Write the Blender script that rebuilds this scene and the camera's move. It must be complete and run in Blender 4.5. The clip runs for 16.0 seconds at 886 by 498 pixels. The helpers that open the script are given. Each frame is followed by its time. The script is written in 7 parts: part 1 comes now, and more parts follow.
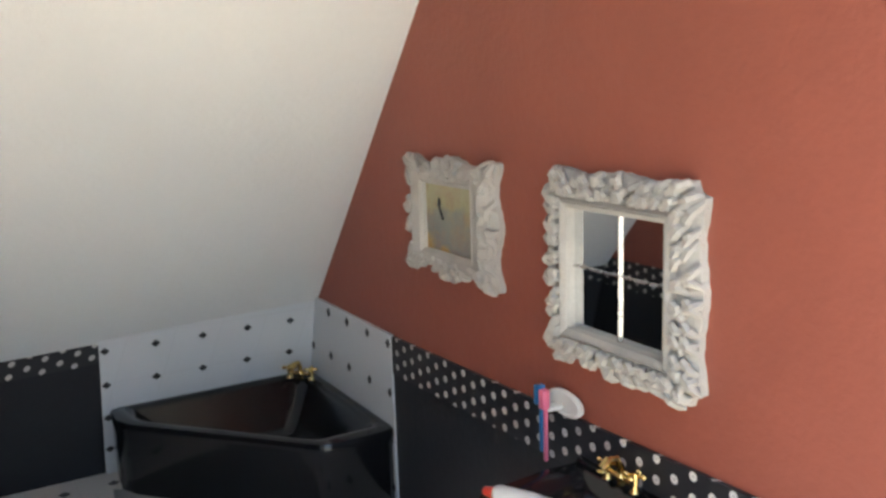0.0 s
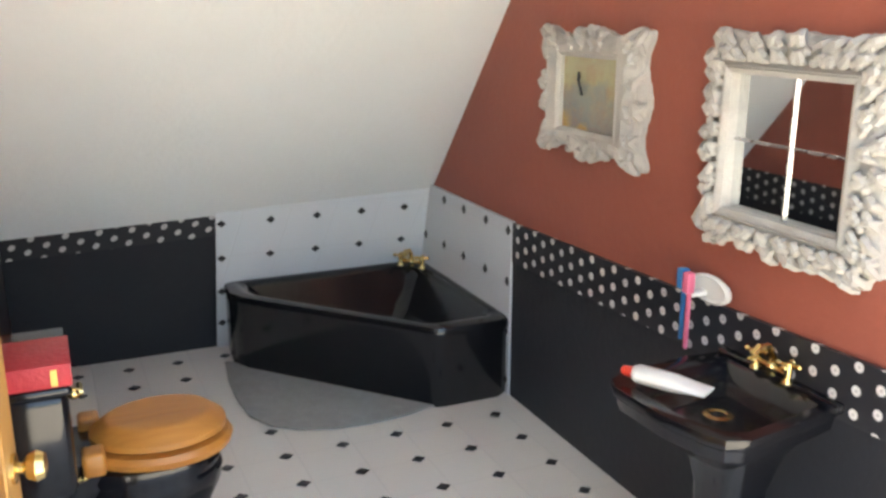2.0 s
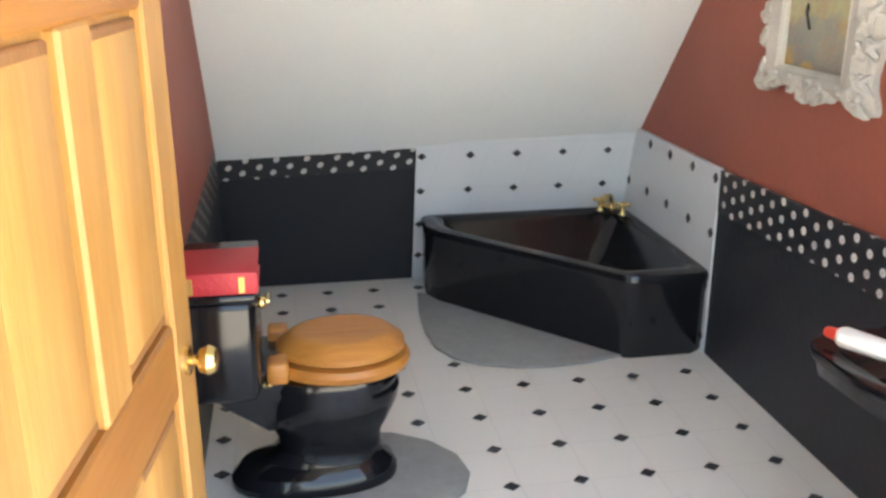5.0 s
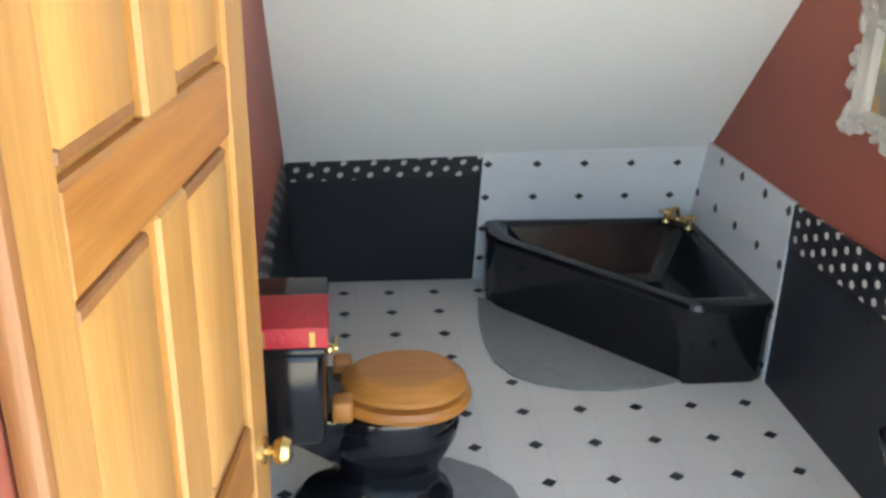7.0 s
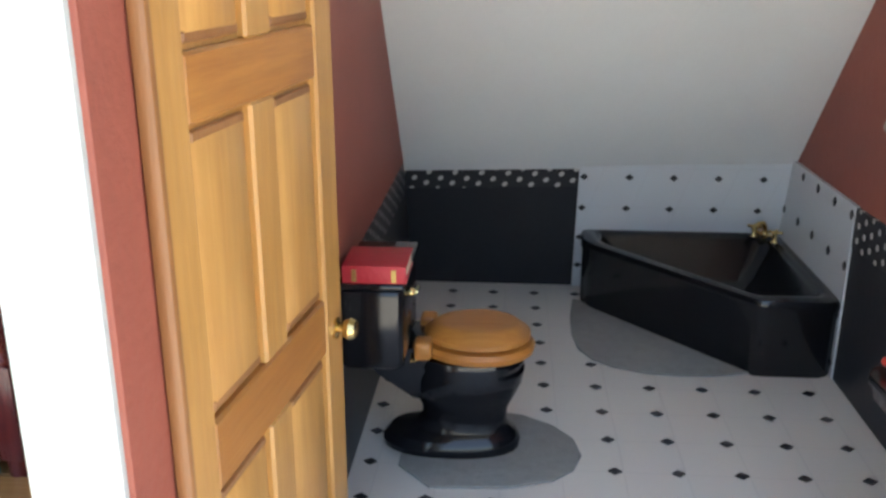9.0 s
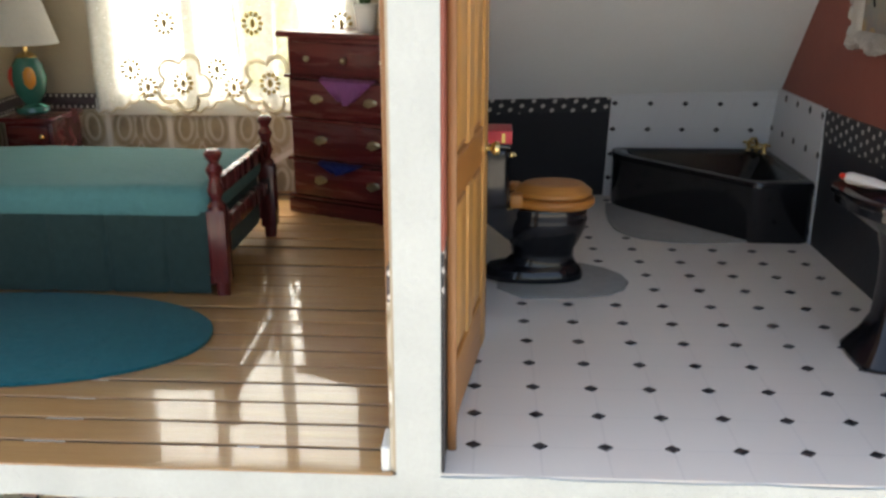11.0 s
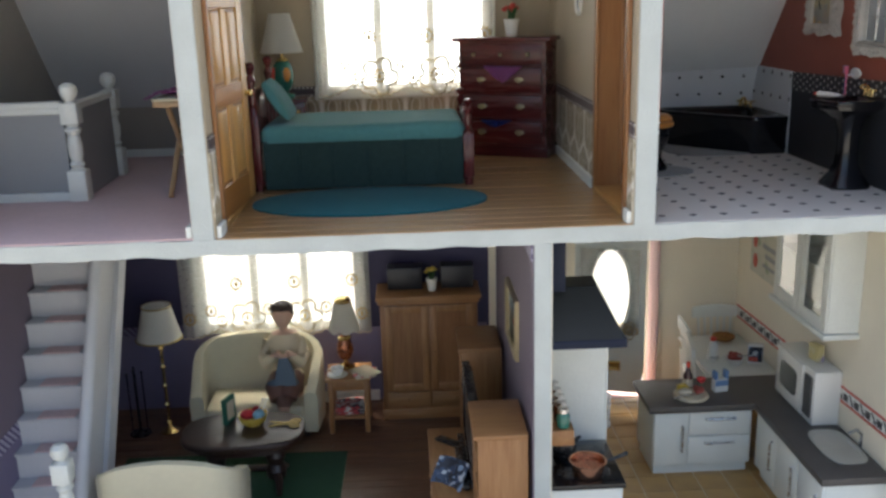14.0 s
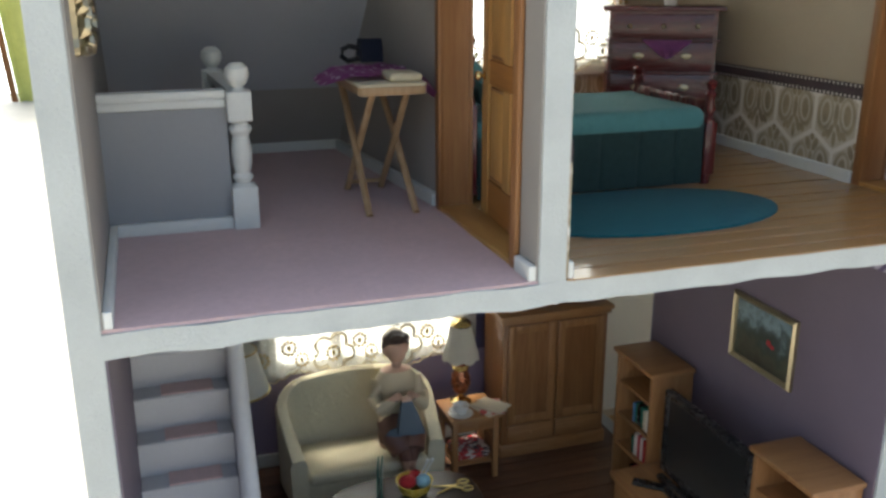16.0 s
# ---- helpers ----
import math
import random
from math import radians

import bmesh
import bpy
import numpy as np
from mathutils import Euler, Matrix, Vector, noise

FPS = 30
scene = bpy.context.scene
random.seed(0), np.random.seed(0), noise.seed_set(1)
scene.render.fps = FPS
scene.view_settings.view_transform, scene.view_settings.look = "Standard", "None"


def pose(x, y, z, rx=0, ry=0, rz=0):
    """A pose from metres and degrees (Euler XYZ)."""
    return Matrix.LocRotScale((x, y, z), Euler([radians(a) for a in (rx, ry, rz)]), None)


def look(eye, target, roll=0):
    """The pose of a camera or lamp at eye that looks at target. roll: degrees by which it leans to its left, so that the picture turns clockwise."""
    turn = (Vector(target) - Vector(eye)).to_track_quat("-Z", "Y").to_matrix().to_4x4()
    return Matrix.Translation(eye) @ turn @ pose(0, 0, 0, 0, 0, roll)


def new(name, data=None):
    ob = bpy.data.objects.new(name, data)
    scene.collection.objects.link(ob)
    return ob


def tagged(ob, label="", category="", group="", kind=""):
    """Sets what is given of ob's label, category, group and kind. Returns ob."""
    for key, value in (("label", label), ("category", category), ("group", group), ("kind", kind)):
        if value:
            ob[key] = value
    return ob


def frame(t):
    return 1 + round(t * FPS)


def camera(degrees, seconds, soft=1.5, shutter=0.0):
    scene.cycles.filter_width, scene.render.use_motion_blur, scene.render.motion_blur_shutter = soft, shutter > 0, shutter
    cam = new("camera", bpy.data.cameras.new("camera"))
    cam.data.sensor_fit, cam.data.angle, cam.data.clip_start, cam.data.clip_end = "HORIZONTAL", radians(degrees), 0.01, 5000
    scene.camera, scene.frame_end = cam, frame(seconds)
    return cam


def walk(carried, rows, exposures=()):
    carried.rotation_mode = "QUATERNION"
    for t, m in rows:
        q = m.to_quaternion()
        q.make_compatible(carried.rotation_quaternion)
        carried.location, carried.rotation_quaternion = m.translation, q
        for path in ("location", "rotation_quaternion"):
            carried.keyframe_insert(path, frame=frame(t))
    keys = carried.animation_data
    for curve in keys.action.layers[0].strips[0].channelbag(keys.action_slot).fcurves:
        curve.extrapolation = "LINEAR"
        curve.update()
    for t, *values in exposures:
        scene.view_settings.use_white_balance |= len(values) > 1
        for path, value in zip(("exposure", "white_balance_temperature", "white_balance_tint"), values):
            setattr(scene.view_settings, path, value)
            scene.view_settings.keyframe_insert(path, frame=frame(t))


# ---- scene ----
cam = camera(52.4, 16.0, soft=2.8, shutter=0.12)

U = 0.1
# seconds, stops, kelvin, tint
EXPOSURES = [(0.0, 2.7, 7200, 6), (1.5, 2.95, 7400, 6), (2.5, 3.5, 7600, 6), (4.5, 3.5, 7500, 6), (7.0, 3.2, 6800, 2), (7.5, 3.2, 5950, 2), (8.5, 2.85, 6400, 4), (11.0, 1.85, 7500, 9), (12.5, 1.7, 7300, 10), (14.0, 1.25, 6800, 8), (16.0, 1.2, 6900, 6)]
PATH = [
    (0, (0.318, -0.647, 1.493), (1.291, 1.06, 1.123), -1.9),
    (0.5, (0.334, -0.521, 1.396), (1.309, 1.168, 0.952), -0.5),
    (1, (0.409, -0.494, 1.376), (1.287, 1.245, 0.923), -0.7),
    (1.5, (0.378, -0.591, 1.366), (1.092, 1.22, 0.903), -0.9),
    (2, (0.244, -0.512, 1.332), (1.029, 1.25, 0.805), 0.1),
    (2.5, (0.164, -0.38, 1.231), (1.149, 1.257, 0.639), 0.1),
    (3, (0.319, -0.296, 1.189), (1.312, 1.319, 0.551), 0.6),
    (3.5, (0.421, -0.374, 1.237), (1.113, 1.386, 0.588), 0.1),
    (4, (0.388, -0.484, 1.24), (0.876, 1.352, 0.616), 0.1),
    (4.5, (0.341, -0.491, 1.243), (0.729, 1.373, 0.631), 0.0),
    (7, (0.294, -0.402, 1.51), (0.5, 1.438, 0.755), 1.3),
    (7.5, (0.302, -0.491, 1.516), (0.415, 1.365, 0.779), 1.3),
    (8, (0.365, -0.587, 1.488), (0.332, 1.291, 0.801), 0.6),
    (8.5, (0.501, -0.722, 1.447), (0.36, 1.168, 0.808), 0.0),
    (11, (0.177, -2.004, 1.248), (0.069, -0.101, 0.642), -0.1),
    (11.4, (-0.301, -2.327, 1.197), (-0.224, -0.432, 0.562), 0.3),
    (11.5, (-0.402, -2.39, 1.223), (-0.278, -0.502, 0.573), 0.5),
    (12, (-0.897, -2.691, 1.191), (-0.635, -0.834, 0.498), 0.2),
    (12.3, (-0.948, -2.839, 1.112), (-0.677, -0.978, 0.431), 0.3),
    (12.5, (-0.912, -2.958, 1.101), (-0.651, -1.093, 0.427), 0.9),
    (13, (-0.899, -3.835, 1.172), (-0.67, -1.941, 0.571), -0.6),
    (13.4, (-1.041, -4.461, 1.237), (-0.892, -2.542, 0.692), -1.8),
    (13.5, (-1.038, -4.557, 1.244), (-0.918, -2.633, 0.708), -2.1),
    (13.8, (-1.143, -4.748, 1.227), (-1.071, -2.823, 0.691), -2.1),
    (14, (-1.271, -4.732, 1.198), (-1.204, -2.804, 0.671), -1.6),
    (14.2, (-1.545, -4.699, 1.194), (-1.453, -2.77, 0.674), -0.8),
    (14.5, (-2.188, -4.539, 1.166), (-1.997, -2.621, 0.632), 0.8),
    (14.6, (-2.466, -4.454, 1.174), (-2.226, -2.545, 0.63), 0.9),
    (15, (-3.325, -4.094, 1.216), (-2.831, -2.238, 0.658), 0.2),
    (15.3, (-3.718, -3.799, 1.225), (-3.094, -1.991, 0.638), 0.1),
    (15.5, (-3.788, -3.575, 1.179), (-3.138, -1.781, 0.58), 0.3),
    (15.7, (-3.791, -3.293, 1.209), (-3.157, -1.497, 0.598), -0.2),
    (16, (-3.822, -3.005, 1.17), (-3.228, -1.191, 0.575), -0.1),
]
walk(cam, [(t, look(Vector(a) * U, Vector(b) * U, r)) for t, a, b, r in PATH], EXPOSURES)

# ---- light ----
world = bpy.data.worlds.new("sky")
scene.world = world
world.use_nodes = True
wn = world.node_tree
sky = wn.nodes.new("ShaderNodeTexSky")
sky.sky_type, sky.sun_disc = "NISHITA", False
sky.sun_elevation, sky.sun_rotation = radians(69), radians(-20)
sky.air_density, sky.dust_density, sky.ozone_density = 1.0, 4.0, 1.0
bg = wn.nodes["Background"]
bg.inputs["Strength"].default_value = 0.15
wn.links.new(sky.outputs[0], bg.inputs["Color"])
sun_data = bpy.data.lights.new("sun", "SUN")
sun_data.energy, sun_data.angle, sun_data.color = 4.0, radians(12), (1.0, 0.94, 0.85)
sun = new("sun", sun_data)
sun.matrix_world = look((-0.34, 0.94, 2.6), (0, 0, 0))


# ---- building helpers; lengths are in decimetres, U turns them into metres ----
def P(x, y, z, rx=0, ry=0, rz=0):
    return pose(x * U, y * U, z * U, rx, ry, rz)


def thing(name, label, category, at=(0, 0, 0), rz=0, group="", kind=""):
    ob = new(name)
    ob.empty_display_size = 0.01
    ob.matrix_basis = P(*at, 0, 0, rz)
    return tagged(ob, label, category, group, kind)


def part(name, bm, mat, parent=None, label="", smooth=True):
    """One mesh object from a bmesh in decimetres, under a thing or a part."""
    bmesh.ops.scale(bm, vec=(U, U, U), verts=bm.verts)
    me = bpy.data.meshes.new(name)
    bm.to_mesh(me)
    bm.free()
    if smooth:
        me.polygons.foreach_set("use_smooth", [True] * len(me.polygons))
        me.set_sharp_from_angle(angle=radians(32))
    me.materials.append(mat)
    ob = new(name, me)
    if parent:
        ob.parent = parent
    if label:
        ob["label"] = label
    return ob


def solid(name, bm, mat, label, category, at=(0, 0, 0), rz=0, group="", kind="", smooth=True):
    """A thing that is a single mesh."""
    ob = part(name, bm, mat, None, "", smooth)
    ob.matrix_basis = P(*at, 0, 0, rz)
    return tagged(ob, label, category, group, kind)


def put(src, dst, m=None):
    """Joins one bmesh into another, moved by m."""
    if m is not None:
        bmesh.ops.transform(src, matrix=m, verts=src.verts)
    vs = {v: dst.verts.new(v.co) for v in src.verts}
    for f in src.faces:
        try:
            dst.faces.new([vs[v] for v in f.verts])
        except ValueError:
            pass
    src.free()
    return dst


def box(x0, x1, y0, y1, z0, z1, r=0.0, seg=2):
    bm = bmesh.new()
    bmesh.ops.create_cube(bm, size=1)
    for v in bm.verts:
        v.co = Vector((x0 + (v.co.x + 0.5) * (x1 - x0), y0 + (v.co.y + 0.5) * (y1 - y0), z0 + (v.co.z + 0.5) * (z1 - z0)))
    if r > 0:
        bmesh.ops.bevel(bm, geom=bm.edges[:], offset=r, segments=seg, affect="EDGES", profile=0.5)
    return bm


def boxes(*rows, r=0.0):
    bm = bmesh.new()
    for row in rows:
        put(box(*row, r=r), bm)
    return bm


def lathe(rows, seg=24, cap=True):
    """A turned body from rows of radius and height."""
    bm = bmesh.new()
    rings = []
    for rad, z in rows:
        rings.append([bm.verts.new((rad * math.cos(2 * math.pi * i / seg), rad * math.sin(2 * math.pi * i / seg), z)) for i in range(seg)])
    for a, b in zip(rings, rings[1:]):
        for i in range(seg):
            bm.faces.new((a[i], a[(i + 1) % seg], b[(i + 1) % seg], b[i]))
    if cap:
        if rows[0][0] > 1e-4:
            bm.faces.new(rings[0][::-1])
        if rows[-1][0] > 1e-4:
            bm.faces.new(rings[-1])
    bmesh.ops.remove_doubles(bm, verts=bm.verts, dist=1e-5)
    bmesh.ops.recalc_face_normals(bm, faces=bm.faces)
    return bm


def slab(outline, z0, z1, r=0.0, seg=2):
    """An upright prism over an outline of (x, y)."""
    bm = bmesh.new()
    low = [bm.verts.new((x, y, z0)) for x, y in outline]
    top = [bm.verts.new((x, y, z1)) for x, y in outline]
    n = len(outline)
    bm.faces.new(low[::-1])
    cap = bm.faces.new(top)
    for i in range(n):
        bm.faces.new((low[i], low[(i + 1) % n], top[(i + 1) % n], top[i]))
    bmesh.ops.recalc_face_normals(bm, faces=bm.faces)
    if r > 0:
        es = [e for e in bm.edges if abs(e.verts[0].co.z - e.verts[1].co.z) < 1e-6]
        bmesh.ops.bevel(bm, geom=es, offset=r, segments=seg, affect="EDGES", profile=0.5)
    return bm


def loft(rings, close=True):
    """A skin over rings of points, with both ends filled."""
    bm = bmesh.new()
    rr = [[bm.verts.new(p) for p in ring] for ring in rings]
    n = len(rings[0])
    for a, b in zip(rr, rr[1:]):
        for i in range(n):
            bm.faces.new((a[i], a[(i + 1) % n], b[(i + 1) % n], b[i]))
    if close:
        bm.faces.new(rr[0][::-1])
        bm.faces.new(rr[-1])
    bmesh.ops.recalc_face_normals(bm, faces=bm.faces)
    return bm


def ellipse(a, b, n=32, cx=0.0, cy=0.0, power=2.0):
    out = []
    for i in range(n):
        t = 2 * math.pi * i / n
        c, s = math.cos(t), math.sin(t)
        out.append((cx + a * math.copysign(abs(c) ** (2 / power), c), cy + b * math.copysign(abs(s) ** (2 / power), s)))
    return out


def tube(points, rad, seg=8):
    """A round bar along points; rad is one radius or one for each point."""
    pts = [Vector(p) for p in points]
    rads = rad if isinstance(rad, (list, tuple)) else [rad] * len(pts)
    rings = []
    for i, p in enumerate(pts):
        d = (pts[min(i + 1, len(pts) - 1)] - pts[max(i - 1, 0)]).normalized()
        a = d.cross(Vector((0, 0, 1)) if abs(d.z) < 0.9 else Vector((1, 0, 0))).normalized()
        b = d.cross(a)
        rings.append([p + rads[i] * (math.cos(2 * math.pi * k / seg) * a + math.sin(2 * math.pi * k / seg) * b) for k in range(seg)])
    return loft(rings)


def ball(c, rad, seg=12, sx=1, sy=1, sz=1):
    bm = bmesh.new()
    bmesh.ops.create_uvsphere(bm, u_segments=seg, v_segments=max(6, seg // 2), radius=1)
    for v in bm.verts:
        v.co = Vector((c[0] + v.co.x * rad * sx, c[1] + v.co.y * rad * sy, c[2] + v.co.z * rad * sz))
    return bm


def wall_with_holes(u0, u1, z0, z1, t0, t1, holes, along="x"):
    """A wall over u0..u1 and z0..z1, t0..t1 thick, with openings (ua, ub, za, zb) cut right through."""
    holes = [(max(h[0], u0), min(h[1], u1), max(h[2], z0), min(h[3], z1)) for h in holes]
    us = sorted({u0, u1, *[h[0] for h in holes], *[h[1] for h in holes]})
    zs = sorted({z0, z1, *[h[2] for h in holes], *[h[3] for h in holes]})
    bm = bmesh.new()
    for a, b in zip(us, us[1:]):
        for c, d in zip(zs, zs[1:]):
            mu, mz = (a + b) / 2, (c + d) / 2
            if any(h[0] < mu < h[1] and h[2] < mz < h[3] for h in holes):
                continue
            put(box(a, b, t0, t1, c, d) if along == "x" else box(t0, t1, a, b, c, d), bm)
    bmesh.ops.remove_doubles(bm, verts=bm.verts, dist=1e-4)
    seen = {}
    for f in bm.faces:
        seen.setdefault(tuple(round(q, 3) for q in f.calc_center_median()), []).append(f)
    twins = [f for fs in seen.values() if len(fs) > 1 for f in fs]
    bmesh.ops.delete(bm, geom=twins, context="FACES_ONLY")
    bmesh.ops.recalc_face_normals(bm, faces=bm.faces)
    return bm


# ---- materials ----
def is_socket(v):
    return isinstance(v, bpy.types.NodeSocket)


class Nodes:
    def __init__(self, name):
        self.m = bpy.data.materials.new(name)
        self.m.use_nodes = True
        self.t = self.m.node_tree
        self.b = self.t.nodes["Principled BSDF"]
        tc = self.n("ShaderNodeTexCoord")
        sc = self.n("ShaderNodeVectorMath", operation="SCALE")
        sc.inputs["Scale"].default_value = 1 / U
        self.l(tc.outputs["Object"], sc.inputs[0])
        self.co = sc.outputs[0]

    def n(self, kind, operation=""):
        node = self.t.nodes.new(kind)
        if operation:
            node.operation = operation
        return node

    def l(self, a, b):
        self.t.links.new(a, b)

    def val(self, sock, v):
        if is_socket(v):
            self.l(v, sock)
        else:
            sock.default_value = v

    def math(self, op, a, b=0.0, c=None):
        node = self.n("ShaderNodeMath", operation=op)
        self.val(node.inputs[0], a)
        self.val(node.inputs[1], b)
        if c is not None:
            self.val(node.inputs[2], c)
        return node.outputs[0]

    def noise(self, scale, detail=4.0, rough=0.6, stretch=(1, 1, 1), co=None):
        mp = self.n("ShaderNodeMapping")
        mp.inputs["Scale"].default_value = stretch
        self.l(co or self.co, mp.inputs[0])
        node = self.n("ShaderNodeTexNoise")
        self.l(mp.outputs[0], node.inputs["Vector"])
        node.inputs["Scale"].default_value, node.inputs["Detail"].default_value, node.inputs["Roughness"].default_value = scale, detail, rough
        return node.outputs["Fac"]

    def mix(self, fac, a, b, kind="MIX"):
        node = self.n("ShaderNodeMix")
        node.data_type, node.blend_type = "RGBA", kind
        self.val(node.inputs[0], fac)
        for sock, v in ((node.inputs[6], a), (node.inputs[7], b)):
            self.val(sock, v if is_socket(v) else (*v[:3], 1))
        return node.outputs[2]

    def ramp(self, fac, lo, hi):
        node = self.n("ShaderNodeMapRange")
        self.val(node.inputs["Value"], fac)
        node.inputs["From Min"].default_value, node.inputs["From Max"].default_value = lo, hi
        return node.outputs["Result"]

    def xyz(self):
        node = self.n("ShaderNodeSeparateXYZ")
        self.l(self.co, node.inputs[0])
        return node.outputs

    def bump(self, height, dist=0.02, strength=0.4):
        node = self.n("ShaderNodeBump")
        node.inputs["Strength"].default_value, node.inputs["Distance"].default_value = strength, dist * U
        self.l(height, node.inputs["Height"])
        self.l(node.outputs[0], self.b.inputs["Normal"])

    def done(self, color, rough=0.6, metal=0.0, coat=0.0, spec=0.5):
        self.val(self.b.inputs["Base Color"], color if is_socket(color) else (*color, 1))
        self.val(self.b.inputs["Roughness"], rough)
        self.b.inputs["Metallic"].default_value = metal
        self.b.inputs["Coat Weight"].default_value = coat
        self.b.inputs["Coat Roughness"].default_value = 0.12
        self.b.inputs["Specular IOR Level"].default_value = spec
        return self.m


def mat_paint(name, color, rough=0.55, vary=0.10, bump=0.15, scale=3.0):
    k = Nodes(name)
    big, fine = k.noise(scale * 0.5, 3), k.noise(scale * 14, 4)
    c = k.mix(k.ramp(big, 0.35, 0.7), color, [v * (1 - vary) for v in color])
    c = k.mix(k.math("MULTIPLY", k.ramp(fine, 0.4, 0.75), 0.25), c, [v * (1 - 1.6 * vary) for v in color])
    k.bump(fine, 0.012, bump)
    return k.done(c, rough)


def mat_wood(name, light, dark, rough=0.4, coat=0.0, grain=(1, 14, 14), scale=1.3, random=0.25):
    k = Nodes(name)
    info = k.n("ShaderNodeObjectInfo")
    mv = k.n("ShaderNodeVectorMath", operation="ADD")
    k.l(k.co, mv.inputs[0])
    sc = k.n("ShaderNodeVectorMath", operation="SCALE")
    sc.inputs[0].default_value = (7.3, 3.1, 5.7)
    k.l(info.outputs["Random"], sc.inputs["Scale"])
    k.l(sc.outputs[0], mv.inputs[1])
    co = mv.outputs[0]
    g1, g2, g3 = k.noise(scale, 6, 0.65, grain, co), k.noise(scale * 4, 5, 0.7, grain, co), k.noise(0.9, 2, 0.5, (1, 1, 1), co)
    f = k.math("MULTIPLY_ADD", g1, 0.65, k.math("MULTIPLY", g2, 0.35))
    c = k.mix(k.ramp(f, 0.36, 0.64), dark, light)
    c = k.mix(k.math("MULTIPLY", k.ramp(g3, 0.35, 0.7), 0.3), c, dark)
    c = k.mix(k.math("MULTIPLY", info.outputs["Random"], random), c, [v * 0.6 for v in dark])
    k.bump(f, 0.01, 0.25)
    return k.done(c, k.math("MULTIPLY_ADD", g1, 0.25, rough - 0.12), coat=coat)


def mat_cloth(name, color, rough=0.9, weave=26.0, vary=0.25):
    k = Nodes(name)
    fine, big = k.noise(weave, 5, 0.75), k.noise(1.6, 3)
    c = k.mix(k.ramp(fine, 0.3, 0.7), [v * (1 - vary) for v in color], color)
    c = k.mix(k.math("MULTIPLY", k.ramp(big, 0.35, 0.7), 0.35), c, [v * 0.72 for v in color])
    k.bump(fine, 0.02, 0.5)
    m = k.done(c, rough, spec=0.25)
    k.b.inputs["Sheen Weight"].default_value = 0.08
    return m


def mat_gloss(name, color, rough=0.12, vary=0.15, coat=0.4, metal=0.0):
    k = Nodes(name)
    big, fine = k.noise(2.2, 4), k.noise(30, 4)
    c = k.mix(k.ramp(big, 0.35, 0.7), color, [v * (1 - vary) for v in color])
    k.bump(big, 0.02, 0.12)
    return k.done(c, k.math("MULTIPLY_ADD", fine, 0.12, rough - 0.04), metal=metal, coat=coat)


M_WHITE = mat_paint("white_paint", (0.74, 0.76, 0.72), 0.5, 0.12, 0.3)
M_TABLE = mat_paint("pale_tabletop", (0.42, 0.40, 0.36), 0.6, 0.15, 0.2)
M_EDGE = mat_paint("edge_paint", (0.51, 0.55, 0.535), 0.55, 0.16, 0.5, 5)
M_SLOPE = mat_paint("slope_paint", (0.70, 0.73, 0.74), 0.6, 0.06, 0.15)
M_RED = mat_paint("terracotta_paint", (0.31, 0.088, 0.06), 0.55, 0.14, 0.2)
M_BLACKPAPER = mat_paint("black_paper", (0.028, 0.029, 0.034), 0.42, 0.25, 0.1)
M_BLACKPAPER.node_tree.nodes["Principled BSDF"].inputs["Specular IOR Level"].default_value = 0.25
M_INSET = mat_paint("tile_inset_black", (0.02, 0.02, 0.025), 0.4)
M_BLACK = mat_gloss("black_glaze", (0.008, 0.008, 0.010), 0.12, 0.2, 0.0)
M_GREYMAT = mat_cloth("grey_felt", (0.31, 0.31, 0.295), 0.95, 30)
M_OAK = mat_wood("golden_oak", (0.62, 0.35, 0.115), (0.45, 0.225, 0.06), 0.42, 0.15, (14, 14, 1))
M_OAK_F = mat_wood("oak_frame", (0.35, 0.165, 0.06), (0.24, 0.10, 0.033), 0.45, 0.1, (14, 14, 1))
M_OAK_H = mat_wood("golden_oak_across", (0.56, 0.25, 0.052), (0.40, 0.15, 0.028), 0.42, 0.15, (1, 14, 14))
M_OAK_R = mat_wood("golden_oak_rail", (0.48, 0.22, 0.055), (0.33, 0.125, 0.026), 0.42, 0.15, (1, 14, 14))
M_OAK_V = mat_wood("golden_oak_deep", (0.62, 0.35, 0.115), (0.45, 0.225, 0.06), 0.42, 0.15, (14, 1, 14))
M_HONEY = mat_wood("honey_plank", (0.42, 0.24, 0.092), (0.32, 0.165, 0.058), 0.42, 0.8, (1, 16, 16), 1.3, 0.07)
M_HONEY.node_tree.nodes["Principled BSDF"].inputs["Coat Roughness"].default_value = 0.05
M_HONEY.node_tree.nodes["Principled BSDF"].inputs["Coat IOR"].default_value = 1.75
M_WALNUT = mat_wood("brown_plank", (0.20, 0.10, 0.055), (0.09, 0.04, 0.022), 0.34, 0.2, (1, 16, 16), 1.3, 0.35)
M_PINE = mat_wood("pine", (0.42, 0.215, 0.085), (0.27, 0.115, 0.038), 0.45, 0.1, (14, 14, 1))
M_PINE_H = mat_wood("pine_across", (0.42, 0.215, 0.085), (0.27, 0.115, 0.038), 0.45, 0.1, (1, 14, 14))
M_MAHOG = mat_wood("mahogany", (0.15, 0.02, 0.018), (0.065, 0.009, 0.011), 0.26, 0.2, (1, 12, 12))
M_MAHOG_V = mat_wood("mahogany_upright", (0.15, 0.02, 0.018), (0.065, 0.009, 0.011), 0.26, 0.2, (12, 12, 1))
M_PINE_V = mat_wood("pine_deep", (0.42, 0.215, 0.085), (0.27, 0.115, 0.038), 0.45, 0.1, (14, 1, 14))
